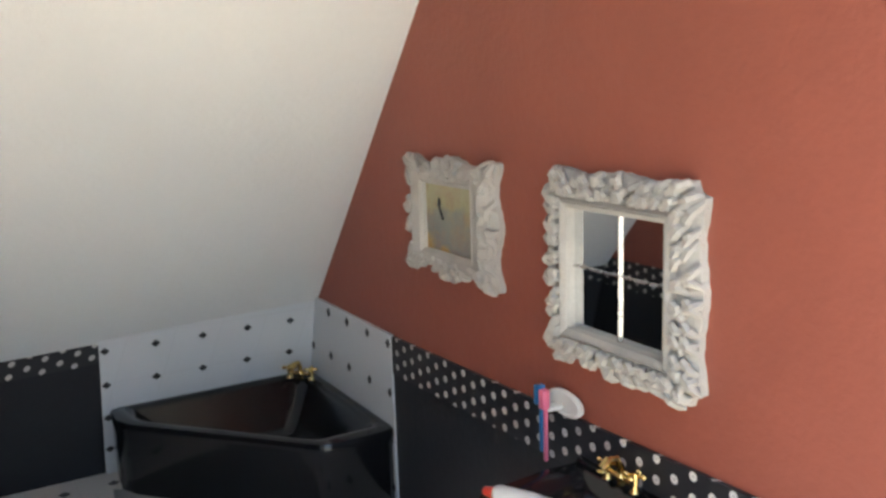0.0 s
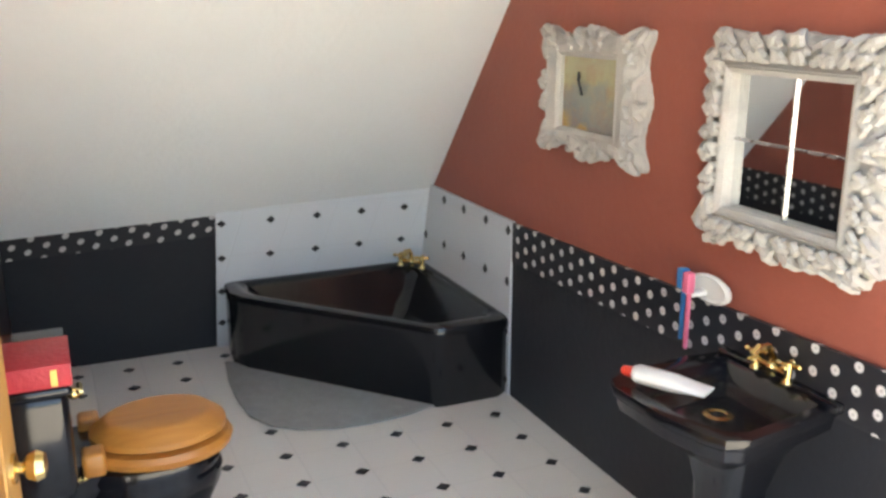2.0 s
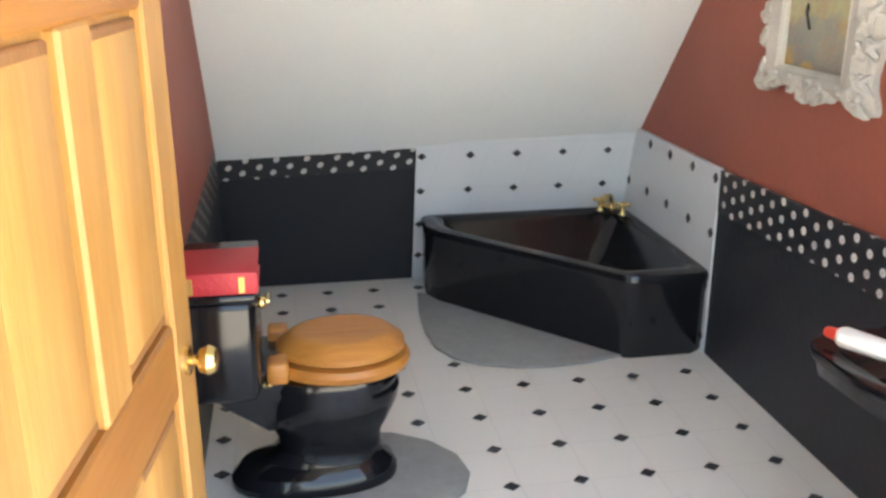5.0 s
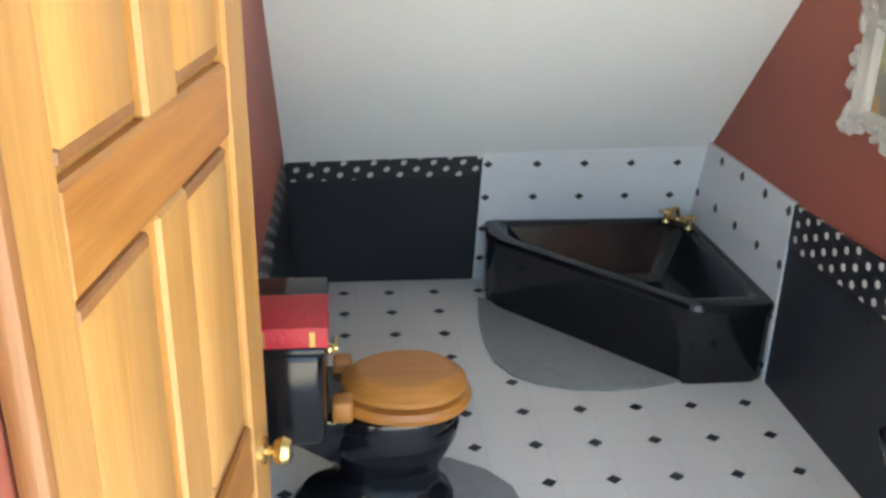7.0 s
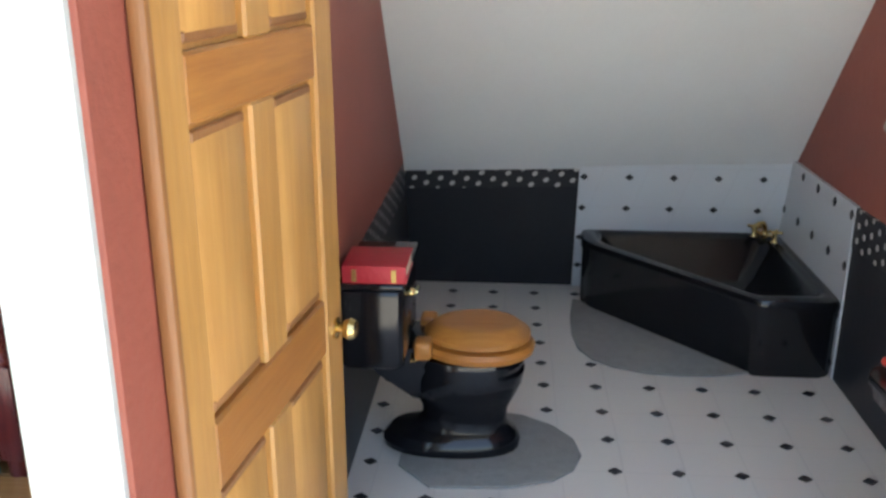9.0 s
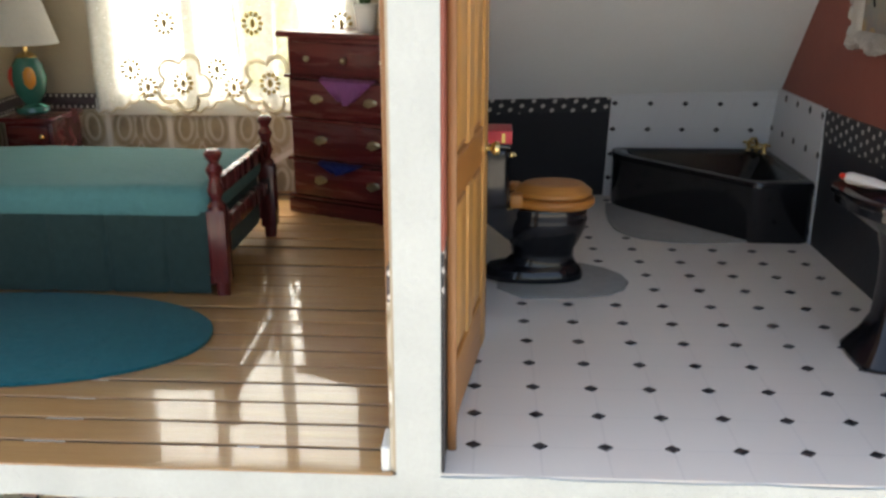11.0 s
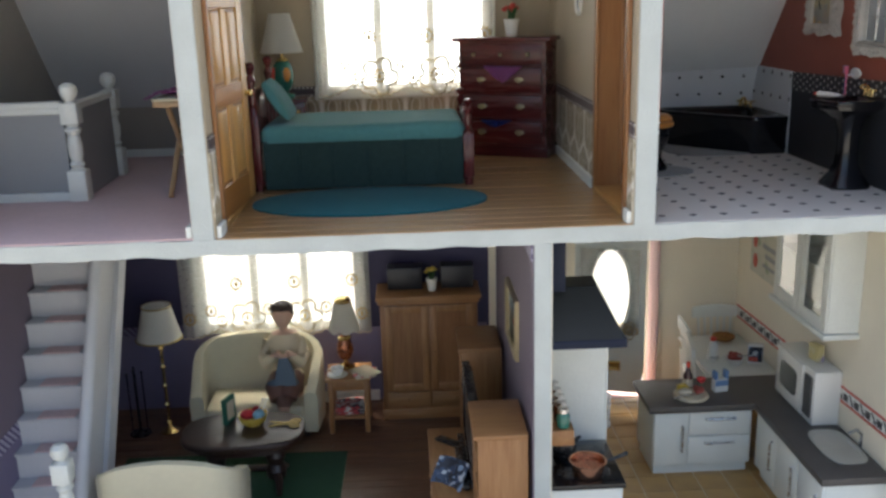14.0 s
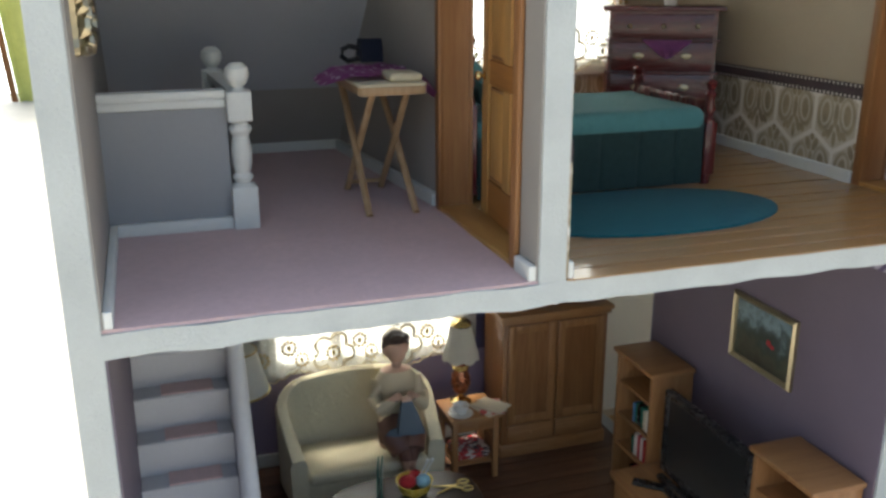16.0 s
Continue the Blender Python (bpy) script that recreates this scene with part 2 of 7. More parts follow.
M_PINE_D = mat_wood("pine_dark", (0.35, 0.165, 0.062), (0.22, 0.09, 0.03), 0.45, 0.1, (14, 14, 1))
M_PALE = mat_wood("pale_wood", (0.56, 0.40, 0.24), (0.42, 0.27, 0.14), 0.55, 0.0, (14, 14, 1))
M_DARKWOOD = mat_wood("dark_walnut", (0.055, 0.028, 0.02), (0.02, 0.011, 0.01), 0.36, 0.0, (1, 12, 12))
M_BEIGE = mat_paint("beige_paper", (0.44, 0.37, 0.27), 0.65, 0.08, 0.15)
M_LILAC = mat_paint("lilac_paper", (0.17, 0.135, 0.175), 0.6, 0.1, 0.12)
# lilac paper of the window wall, its backlit shade painted in as dark navy
M_LILAC_BACKLIT = mat_paint("backlit_lilac_paper", (0.045, 0.04, 0.10), 0.6, 0.2, 0.12)
M_PINKFLOOR = mat_cloth("mauve_carpet", (0.72, 0.53, 0.52), 0.95, 34, 0.15)
M_GREYWALL = mat_paint("grey_paper", (0.34, 0.32, 0.29), 0.65, 0.1, 0.15)
M_CREAM = mat_paint("cream_paper", (0.79, 0.72, 0.585), 0.6, 0.06, 0.1)
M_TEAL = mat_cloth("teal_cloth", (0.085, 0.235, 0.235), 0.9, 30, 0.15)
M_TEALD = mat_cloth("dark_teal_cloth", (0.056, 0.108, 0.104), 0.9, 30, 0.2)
M_RUG = mat_cloth("blue_felt", (0.006, 0.125, 0.150), 0.97, 34, 0.3)
M_GREENRUG = mat_cloth("green_felt", (0.012, 0.07, 0.026), 0.97, 30, 0.35)
M_IVORY = mat_cloth("ivory_cloth", (0.66, 0.60, 0.43), 0.5, 24, 0.06)
M_LEAF = mat_paint("leaf_green", (0.03, 0.09, 0.02), 0.6, 0.4, 0.2, 8)
M_STAIR = mat_paint("grey_stair_paint", (0.56, 0.57, 0.60), 0.55, 0.1, 0.2)
M_PEWTER = mat_gloss("aged_brass", (0.52, 0.45, 0.30), 0.3, 0.3, 0.0, 1.0)
M_BRASS = mat_gloss("brass", (0.78, 0.58, 0.25), 0.2, 0.2, 0.0, 1.0)
M_CHROME = mat_gloss("steel", (0.6, 0.6, 0.6), 0.25, 0.15, 0.0, 1.0)
M_COPPER = mat_gloss("copper", (0.72, 0.36, 0.22), 0.22, 0.2, 0.0, 1.0)

# ---- structure ----
WX = dict(left=-4.04, ldl=-2.447, ldr=-2.335, rdl=-0.057, rdr=0.057, right=1.66)
BACK, LOW, TOP = 2.95, -2.31, 2.05
KNEE = 0.60


def setting(name, bm, mat, label, at=(0, 0, 0), category="wall", smooth=False):
    return solid(name, bm, mat, label, category, at, kind="structure", smooth=smooth)


def thing_m(name, label, category, m, group=""):
    """A thing whose pose is given as a matrix in decimetres."""
    ob = new(name)
    ob.empty_display_size = 0.01
    loc = m.to_translation() * U
    ob.matrix_basis = Matrix.Translation(loc) @ m.to_3x3().to_4x4()
    return tagged(ob, label, category, group)


def facing(x, y, z, way):
    """A pose for a thing hung on a wall: local X to the viewer's right, Y up, Z out of the wall towards `way`."""
    ax = {"-x": ((0, -1, 0), (0, 0, 1), (-1, 0, 0)), "+x": ((0, 1, 0), (0, 0, 1), (1, 0, 0)), "-y": ((1, 0, 0), (0, 0, 1), (0, -1, 0))}[way]
    m = Matrix([[ax[c][r] for c in range(3)] for r in range(3)]).to_4x4()
    return Matrix.Translation((x, y, z)) @ m


def mat_polka(name, base, dot, pitch=0.055, rows=0.05, rad=0.0108, flat=False):
    """Printed paper with staggered pale dots."""
    k = Nodes(name)
    x, y, z = k.xyz()
    u, v = (x, y) if flat else (k.math("ADD", x, y), z)
    q = k.math("DIVIDE", u, pitch)
    odd = k.math("MULTIPLY", k.math("MODULO", k.math("FLOOR", k.math("ADD", q, 100.0)), 2.0), 0.45)
    fu = k.math("MULTIPLY", k.math("SUBTRACT", k.math("FRACT", q), 0.5), pitch)
    fv = k.math("MULTIPLY", k.math("SUBTRACT", k.math("FRACT", k.math("ADD", k.math("DIVIDE", v, rows), odd)), 0.5), rows)
    d = k.math("SQRT", k.math("ADD", k.math("MULTIPLY", fu, fu), k.math("MULTIPLY", fv, fv)))
    m = k.ramp(d, rad + 0.0015, rad - 0.0015)
    c = k.mix(m, base, dot)
    c = k.mix(k.math("MULTIPLY", k.ramp(d, 0.0045, 0.0025), 0.35), c, base)
    k.bump(k.noise(18, 4), 0.006, 0.1)
    return k.done(c, 0.45)


def mat_damask(name, ground, ink, line, pu=0.352, u0=1.471, v0=0.351):
    """Printed wallpaper of regular six-sided cells, each with paired brown scrolls and leaves, between broad pale lines."""
    k = Nodes(name)
    x, y, z = k.xyz()
    row = pu * 0.8660
    u = k.math("ADD", x, y)
    half, apex = pu / 2, pu / math.sqrt(3)
    cells = []
    for cu, cv in ((u0, v0), (u0 + half, v0 - row)):
        a = k.math("ABSOLUTE", k.math("MULTIPLY", k.math("SUBTRACT", k.math("FRACT", k.math("ADD", k.math("DIVIDE", k.math("SUBTRACT", u, cu), pu), 20.5)), 0.5), pu))
        s = k.math("MULTIPLY", k.math("SUBTRACT", k.math("FRACT", k.math("ADD", k.math("DIVIDE", k.math("SUBTRACT", z, cv), 2 * row), 20.5)), 0.5), 2 * row)
        hexa = k.math("MAXIMUM", a, k.math("ADD", k.math("MULTIPLY", a, 0.5), k.math("MULTIPLY", k.math("ABSOLUTE", s), 0.866)))
        a, s = k.math("DIVIDE", a, half), k.math("DIVIDE", s, apex)

        def spot(ca, cb, ra, rb, turn, soft=0.25):
            c, t = math.cos(turn), math.sin(turn)
            da, db = k.math("SUBTRACT", a, ca), k.math("SUBTRACT", s, cb)
            p = k.math("DIVIDE", k.math("ADD", k.math("MULTIPLY", da, c), k.math("MULTIPLY", db, t)), ra)
            q = k.math("DIVIDE", k.math("SUBTRACT", k.math("MULTIPLY", db, c), k.math("MULTIPLY", da, t)), rb)
            return k.ramp(k.math("ADD", k.math("MULTIPLY", p, p), k.math("MULTIPLY", q, q)), 1 + soft, 1 - soft)
        leaf = k.math("SUBTRACT", spot(0.52, 0.06, 0.36, 0.52, 0.15), spot(0.48, 0.10, 0.26, 0.40, 0.15))
        for row_spot in ((0.50, 0.08, 0.16, 0.30, 0.1), (0.0, 0.05, 0.10, 0.34, 0.0), (0.17, 0.60, 0.11, 0.22, -0.5), (0.20, -0.42, 0.09, 0.26, 0.5), (0.0, -0.62, 0.09, 0.22, 0.0), (0.42, -0.50, 0.10, 0.16, 0.9), (0.0, 0.80, 0.10, 0.10, 0.0)):
            leaf = k.math("MAXIMUM", leaf, spot(*row_spot))
        cells.append((hexa, leaf))
    pick = k.math("LESS_THAN", cells[0][0], cells[1][0])
    leaf = k.math("ADD", k.math("MULTIPLY", cells[0][1], pick), k.math("MULTIPLY", cells[1][1], k.math("SUBTRACT", 1.0, pick)))
    edge = k.math("MINIMUM", cells[0][0], cells[1][0])
    c = k.mix(leaf, ground, k.mix(k.ramp(k.noise(7, 3), 0.35, 0.65), ink, [q * 1.7 for q in ink]))
    c = k.mix(k.ramp(edge, half - 0.011, half - 0.018), line, c)
    c = k.mix(k.math("MULTIPLY", k.noise(9, 4), 0.2), c, ground)
    k.bump(k.noise(22, 4), 0.006, 0.12)
    return k.done(c, 0.6)


def mat_beads(name, band, bead, z0, z1, pitch=0.034, r=0.010):
    """Dark printed border with a row of pale beads along both edges and a dull brown middle."""
    k = Nodes(name)
    x, y, z = k.xyz()
    a = k.math("MULTIPLY", k.math("SUBTRACT", k.math("FRACT", k.math("ADD", k.math("DIVIDE", k.math("ADD", x, y), pitch), 20.0)), 0.5), pitch)
    s = k.math("SUBTRACT", k.math("ABSOLUTE", k.math("SUBTRACT", z, (z0 + z1) / 2)), (z1 - z0) / 2 - 0.012)
    d = k.math("SQRT", k.math("ADD", k.math("MULTIPLY", a, a), k.math("MULTIPLY", s, s)))
    mid = k.ramp(k.math("ABSOLUTE", k.math("SUBTRACT", z, (z0 + z1) / 2)), 0.022, 0.010)
    c = k.mix(k.math("MULTIPLY", mid, k.noise(40, 3)), band, [q * 2.2 for q in band])
    return k.done(k.mix(k.ramp(d, r, r * 0.7), c, bead), 0.5)


def mat_octagon(name, base, line, pitch=0.1775, ox=0.0, oy=0.0, vertical=False):
    """Printed tile sheet: thin grey joints from inset to inset."""
    k = Nodes(name)
    x, y, z = k.xyz()
    a = k.math("ADD", x, y) if vertical else x
    b = z if vertical else y
    fa = k.math("ABSOLUTE", k.math("SUBTRACT", k.math("FRACT", k.math("ADD", k.math("DIVIDE", k.math("SUBTRACT", a, ox), pitch), 20.5)), 0.5))
    fb = k.math("ABSOLUTE", k.math("SUBTRACT", k.math("FRACT", k.math("ADD", k.math("DIVIDE", k.math("SUBTRACT", b, oy), pitch), 20.5)), 0.5))
    joint = k.ramp(k.math("MINIMUM", fa, fb), 0.022, 0.008)
    big = k.noise(1.4, 3)
    c = k.mix(k.ramp(big, 0.3, 0.7), base, [v * 0.94 for v in base])
    c = k.mix(k.math("MULTIPLY", joint, 0.30), c, line)
    k.bump(k.math("SUBTRACT", k.noise(2.0, 3), k.math("MULTIPLY", joint, 0.15)), 0.015, 0.25)
    return k.done(c, 0.32, coat=0.15)


M_POLKA = mat_polka("polka_border", (0.018, 0.018, 0.022), (0.60, 0.58, 0.56))
M_DAMASK = mat_damask("damask_paper", (0.52, 0.475, 0.38), (0.21, 0.17, 0.105), (0.74, 0.72, 0.66))
M_OCT = mat_octagon("tile_sheet", (0.71, 0.68, 0.63), (0.53, 0.51, 0.48), 0.1775, 0.317, 0.155)
M_OCTW = mat_octagon("tile_sheet_wall", (0.62, 0.65, 0.68), (0.52, 0.54, 0.56), 0.181, 0.03, 0.045, True)
M_CARVED = mat_paint("whitewashed_carving", (0.54, 0.52, 0.48), 0.65, 0.30, 0.6, 9)
M_BORDER = mat_beads("beaded_border", (0.045, 0.032, 0.036), (0.62, 0.58, 0.54), 0.47, 0.555)
M_BLUEPL = mat_gloss("blue_plastic", (0.03, 0.18, 0.42), 0.35, 0.1, 0.0)
M_PINKPL = mat_gloss("pink_plastic", (0.70, 0.16, 0.26), 0.35, 0.1, 0.0)
M_REDPL = mat_gloss("red_plastic", (0.65, 0.05, 0.03), 0.3, 0.1, 0.1)
M_WHITEPL = mat_gloss("white_plastic", (0.75, 0.74, 0.70), 0.3, 0.06, 0.2)
M_REDCLOTH = mat_paint("red_binding", (0.50, 0.025, 0.04), 0.45, 0.15, 0.35, 6)
M_PAGES = mat_paint("paper_pages", (0.62, 0.55, 0.42), 0.8, 0.15, 0.4, 9)
M_GOLD = mat_gloss("gilt", (0.50, 0.36, 0.13), 0.35, 0.3, 0.0, 0.9)
M_GREENW = mat_gloss("green_glaze", (0.03, 0.16, 0.12), 0.15, 0.3, 0.4)
M_ORANGE = mat_gloss("orange_glaze", (0.62, 0.26, 0.04), 0.2, 0.3, 0.4)
M_PURPLE = mat_cloth("purple_cloth", (0.50, 0.17, 0.46), 0.9, 30, 0.3)
M_PURPLEDOT = mat_polka("purple_dotted_cloth", (0.42, 0.10, 0.36), (0.80, 0.66, 0.78), 0.062, 0.062, 0.013, flat=True)
M_BLUECL = mat_cloth("blue_cloth", (0.02, 0.04, 0.26), 0.9, 30, 0.3)
M_DARK = mat_gloss("charcoal_plastic", (0.018, 0.018, 0.02), 0.25, 0.2, 0.1)
M_SCREEN = mat_gloss("screen_black", (0.012, 0.014, 0.016), 0.3, 0.1, 0.3)
M_FARCLOTH = mat_cloth("yellow_green_cloth", (0.55, 0.56, 0.16), 0.9, 4, 0.2)
M_PINKWOOD = mat_paint("pink_door_frame", (0.78, 0.53, 0.51), 0.5, 0.08, 0.1)
M_GREYWORK = mat_paint("slate_worktop", (0.088, 0.079, 0.075), 0.4, 0.25, 0.2, 6)
M_TILEY = mat_paint("ochre_tile", (0.55, 0.33, 0.12), 0.4, 0.25, 0.2, 5)
M_GROUT = mat_paint("pale_grout", (0.60, 0.50, 0.36), 0.7, 0.1, 0.3)
M_HOOD = mat_paint("slate_metal", (0.034, 0.036, 0.035), 0.5, 0.2)
M_HOOD.node_tree.nodes["Principled BSDF"].inputs["Specular IOR Level"].default_value = 0.2
M_GREYPANEL = mat_paint("grey_panel_paint", (0.30, 0.31, 0.32), 0.6, 0.08, 0.15)
M_SLOPEG = mat_paint("grey_slope_paint", (0.44, 0.46, 0.49), 0.6, 0.06, 0.15)
M_BLUEHOOD = mat_paint("navy_paint", (0.017, 0.022, 0.042), 0.55, 0.15)
M_BLUEHOOD.node_tree.nodes["Principled BSDF"].inputs["Specular IOR Level"].default_value = 0.15
M_SINK = mat_gloss("sink_enamel", (0.44, 0.43, 0.38), 0.28, 0.15, 0.1)


def mat_mirror():
    k = Nodes("silvered_glass")
    return k.done((0.82, 0.84, 0.84), 0.02, metal=1.0)


def mat_glass():
    k = Nodes("clear_glass")
    k.b.inputs["Transmission Weight"].default_value = 1.0
    k.b.inputs["IOR"].default_value = 1.45
    return k.done((0.95, 0.97, 0.96), 0.03)


M_MIRROR, M_GLASS = mat_mirror(), mat_glass()


def mat_lace(name, color, amount):
    """Thin net that lets most of the light through."""
    k = Nodes(name)
    tr = k.n("ShaderNodeBsdfTransparent")
    tl = k.n("ShaderNodeBsdfTranslucent")
    df = k.n("ShaderNodeBsdfDiffuse")
    for node in (tl, df):
        node.inputs["Color"].default_value = (*color, 1)
    m1, m2 = k.n("ShaderNodeMixShader"), k.n("ShaderNodeMixShader")
    m1.inputs[0].default_value = 0.5
    k.l(df.outputs[0], m1.inputs[1])
    k.l(tl.outputs[0], m1.inputs[2])
    k.val(m2.inputs[0], k.math("ADD", k.math("MULTIPLY", k.noise(40, 3), 0.25), amount - 0.12))
    k.l(tr.outputs[0], m2.inputs[1])
    k.l(m1.outputs[0], m2.inputs[2])
    k.l(m2.outputs[0], k.t.nodes["Material Output"].inputs["Surface"])
    return k.m


M_NET = mat_lace("white_net", (0.80, 0.78, 0.72), 0.34)
M_LACEBAND = mat_lace("lace_band", (0.48, 0.43, 0.33), 0.80)
M_SHADE = mat_lace("lamp_shade_linen", (0.76, 0.75, 0.71), 1.0)
M_EMBROID = mat_paint("gold_embroidery", (0.33, 0.22, 0.07), 0.7, 0.2)


def mat_stripe(name, c1, c2, pitch=0.06):
    """Paper with slanting stripes."""
    k = Nodes(name)
    x, y, z = k.xyz()
    f = k.math("FRACT", k.math("DIVIDE", k.math("ADD", k.math("ADD", x, y), z), pitch))
    return k.done(k.mix(k.ramp(f, 0.45, 0.55), c1, c2), 0.6)


def mat_blots(name, stops, scale=12.0):
    """Printed matter: irregular patches in the given colours."""
    k = Nodes(name)
    ramp = k.n("ShaderNodeValToRGB")
    ramp.color_ramp.interpolation = "CONSTANT"
    while len(ramp.color_ramp.elements) < len(stops):
        ramp.color_ramp.elements.new(0.5)
    for e, (pos, col) in zip(ramp.color_ramp.elements, stops):
        e.position, e.color = pos, (*col, 1)
    k.l(k.noise(scale, 2, 0.5), ramp.inputs[0])
    return k.done(ramp.outputs[0], 0.35, coat=0.2)


M_STRIPE = mat_stripe("purple_stripe", (0.13, 0.10, 0.20), (0.45, 0.42, 0.52))
M_LILACD = mat_paint("lilac_dado_paper", (0.20, 0.17, 0.27), 0.6, 0.1, 0.12)
# shaded copy of M_STRIPE: the back wall's shade is put into its colours
M_STRIPE_SHADED = mat_stripe("shaded_stripe", (0.09, 0.07, 0.15), (0.20, 0.18, 0.28))
M_YELLOW = mat_gloss("yellow_glaze", (0.62, 0.44, 0.08), 0.25, 0.12, 0.2)
M_REDCL = mat_cloth("red_wool", (0.48, 0.03, 0.035), 0.9, 40, 0.3)
M_BLUEWOOL = mat_cloth("pale_blue_wool", (0.25, 0.45, 0.55), 0.9, 40, 0.2)
M_GREENCARD = mat_paint("green_card", (0.02, 0.15, 0.10), 0.5, 0.1)
M_COPPERD = mat_gloss("dark_copper", (0.40, 0.14, 0.07), 0.25, 0.3, 0.0, 0.8)
M_MAG = mat_blots("printed_red", [(0.0, (0.6, 0.58, 0.52)), (0.42, (0.5, 0.05, 0.05)), (0.52, (0.04, 0.04, 0.05)), (0.6, (0.62, 0.6, 0.55))], 14)
M_MAGBLUE = mat_blots("printed_blue", [(0.0, (0.50, 0.53, 0.57)), (0.37, (0.03, 0.05, 0.10)), (0.48, (0.012, 0.014, 0.025)), (0.62, (0.25, 0.33, 0.45))], 14)
M_SCREENG = mat_gloss("smoky_glass", (0.10, 0.11, 0.10), 0.15, 0.1, 0.3)
M_DARKGREY = mat_gloss("grey_panel", (0.10, 0.10, 0.10), 0.4, 0.1, 0.0)
M_YELLOWP = mat_blots("yellow_print", [(0.0, (0.50, 0.42, 0.20)), (0.5, (0.52, 0.47, 0.28)), (0.6, (0.28, 0.22, 0.36))], 12)
M_POSTER = mat_blots("poster_print", [(0.0, (0.50, 0.50, 0.40)), (0.45, (0.56, 0.55, 0.45)), (0.62, (0.30, 0.36, 0.22))], 5)
M_REDLINE = mat_paint("red_print", (0.58, 0.10, 0.07), 0.5, 0.1)
M_BLUEPRINT = mat_paint("blue_print", (0.13, 0.23, 0.42), 0.4, 0.15)
M_FRUIT = mat_paint("red_fruit_skin", (0.36, 0.06, 0.045), 0.4, 0.35, 0.2, 14)
M_WINE = mat_gloss("dark_wine_glass", (0.05, 0.008, 0.012), 0.08, 0.1, 0.5)
M_CRUST = mat_paint("baked_crust", (0.50, 0.24, 0.06), 0.7, 0.4, 0.5, 12)


def mat_doll():
    """Painted figure: dark hair, skin, cream top, brown skirt, by height and depth on the figure."""
    k = Nodes("painted_doll")
    x, y, z = k.xyz()
    hair = k.math("MAXIMUM", k.math("GREATER_THAN", z, 0.99), k.math("MULTIPLY", k.math("GREATER_THAN", z, 0.88), k.math("GREATER_THAN", y, k.math("MULTIPLY_ADD", z, -1.0, 0.952))))
    waist = k.math("MULTIPLY_ADD", k.math("LESS_THAN", y, -0.05), 0.055, 0.475)
    c = k.mix(k.math("GREATER_THAN", z, waist), (0.16, 0.07, 0.05), (0.60, 0.49, 0.33))
    c = k.mix(k.math("LESS_THAN", z, 0.31), c, (0.52, 0.32, 0.23))
    c = k.mix(k.math("GREATER_THAN", z, 0.80), c, (0.58, 0.36, 0.26))
    lap = k.math("LESS_THAN", y, k.math("MULTIPLY_ADD", k.math("SUBTRACT", 0.69, z), -0.20, -0.178))
    blue = k.math("MULTIPLY", k.math("MULTIPLY", lap, k.math("LESS_THAN", k.math("ABSOLUTE", x), 0.135)), k.math("MULTIPLY", k.math("GREATER_THAN", z, 0.468), k.math("LESS_THAN", z, 0.690)))
    c = k.mix(blue, c, (0.07, 0.10, 0.13))
    c = k.mix(k.math("MULTIPLY", k.math("LESS_THAN", y, -0.135), k.math("GREATER_THAN", z, 0.672)), c, (0.58, 0.36, 0.26))
    c = k.mix(hair, c, (0.05, 0.026, 0.016))
    k.bump(k.noise(30, 4), 0.01, 0.2)
    return k.done(c, 0.5)


M_DOLL = mat_doll()
L, LL, LR, RL, RR, R = WX["left"], WX["ldl"], WX["ldr"], WX["rdl"], WX["rdr"], WX["right"]
DOOR = (0.15, 0.97, 0.0, 1.72)
LDOOR = (0.20, 1.19, 0.0, 1.72)
SLAB = -0.090


def ragged(x0, x1, y0, y1, z0, z1, step=0.045, amount=0.006):
    """A board whose front edge is cut a little unevenly."""
    bm = bmesh.new()
    n = max(2, int((x1 - x0) / step))
    rings = []
    for i in range(n + 1):
        x = x0 + (x1 - x0) * i / n
        j = amount * noise.noise((x * 3.1, z0, 1.0)) * 2
        k = amount * noise.noise((x * 5.3, z1, 4.0)) * 2
        rings.append([(x, y0 + j, z0 + k), (x, y1, z0), (x, y1, z1), (x, y0 + j * 0.5, z1 + k * 0.6)])
    return loft(rings)


# outer shell
setting("wall_west", boxes((L - 0.11, L, 0, BACK + 0.1, LOW - 0.1, TOP), r=0.004), M_EDGE, "white painted outer side wall of a wooden dolls' house")
setting("wall_east", boxes((R, R + 0.11, 0, BACK + 0.1, LOW - 0.1, TOP), r=0.004), M_EDGE, "white painted outer side wall of a wooden dolls' house")
WELL = (L, -3.50, 1.24, 2.10)
floor_bm = ragged(L - 0.1, R + 0.1, 0, WELL[2], SLAB, 0)
put(boxes((WELL[1], R + 0.1, WELL[2], WELL[3], SLAB, 0), (L - 0.1, R + 0.1, WELL[3], BACK, SLAB, 0)), floor_bm)
setting("floor_upper", floor_bm, M_EDGE, "white painted board floor of the upper storey", category="floor")
setting("floor_lower", boxes((L - 0.1, R + 0.1, 0, BACK, LOW - 0.1, LOW)), M_EDGE, "white painted base board of the dolls' house", category="floor")
setting("roof", boxes((L - 0.11, R + 0.11, -0.02, BACK + 0.1, TOP, TOP + 0.1)), M_EDGE, "white painted flat top board over the upper rooms", category="ceiling")
BEDWIN = (-1.93, -0.62, 0.54, 1.86)
LIVWIN = (-3.13, -1.80, -1.50, -0.30)
KDOOR = (0.20, 0.82, LOW, -0.55)
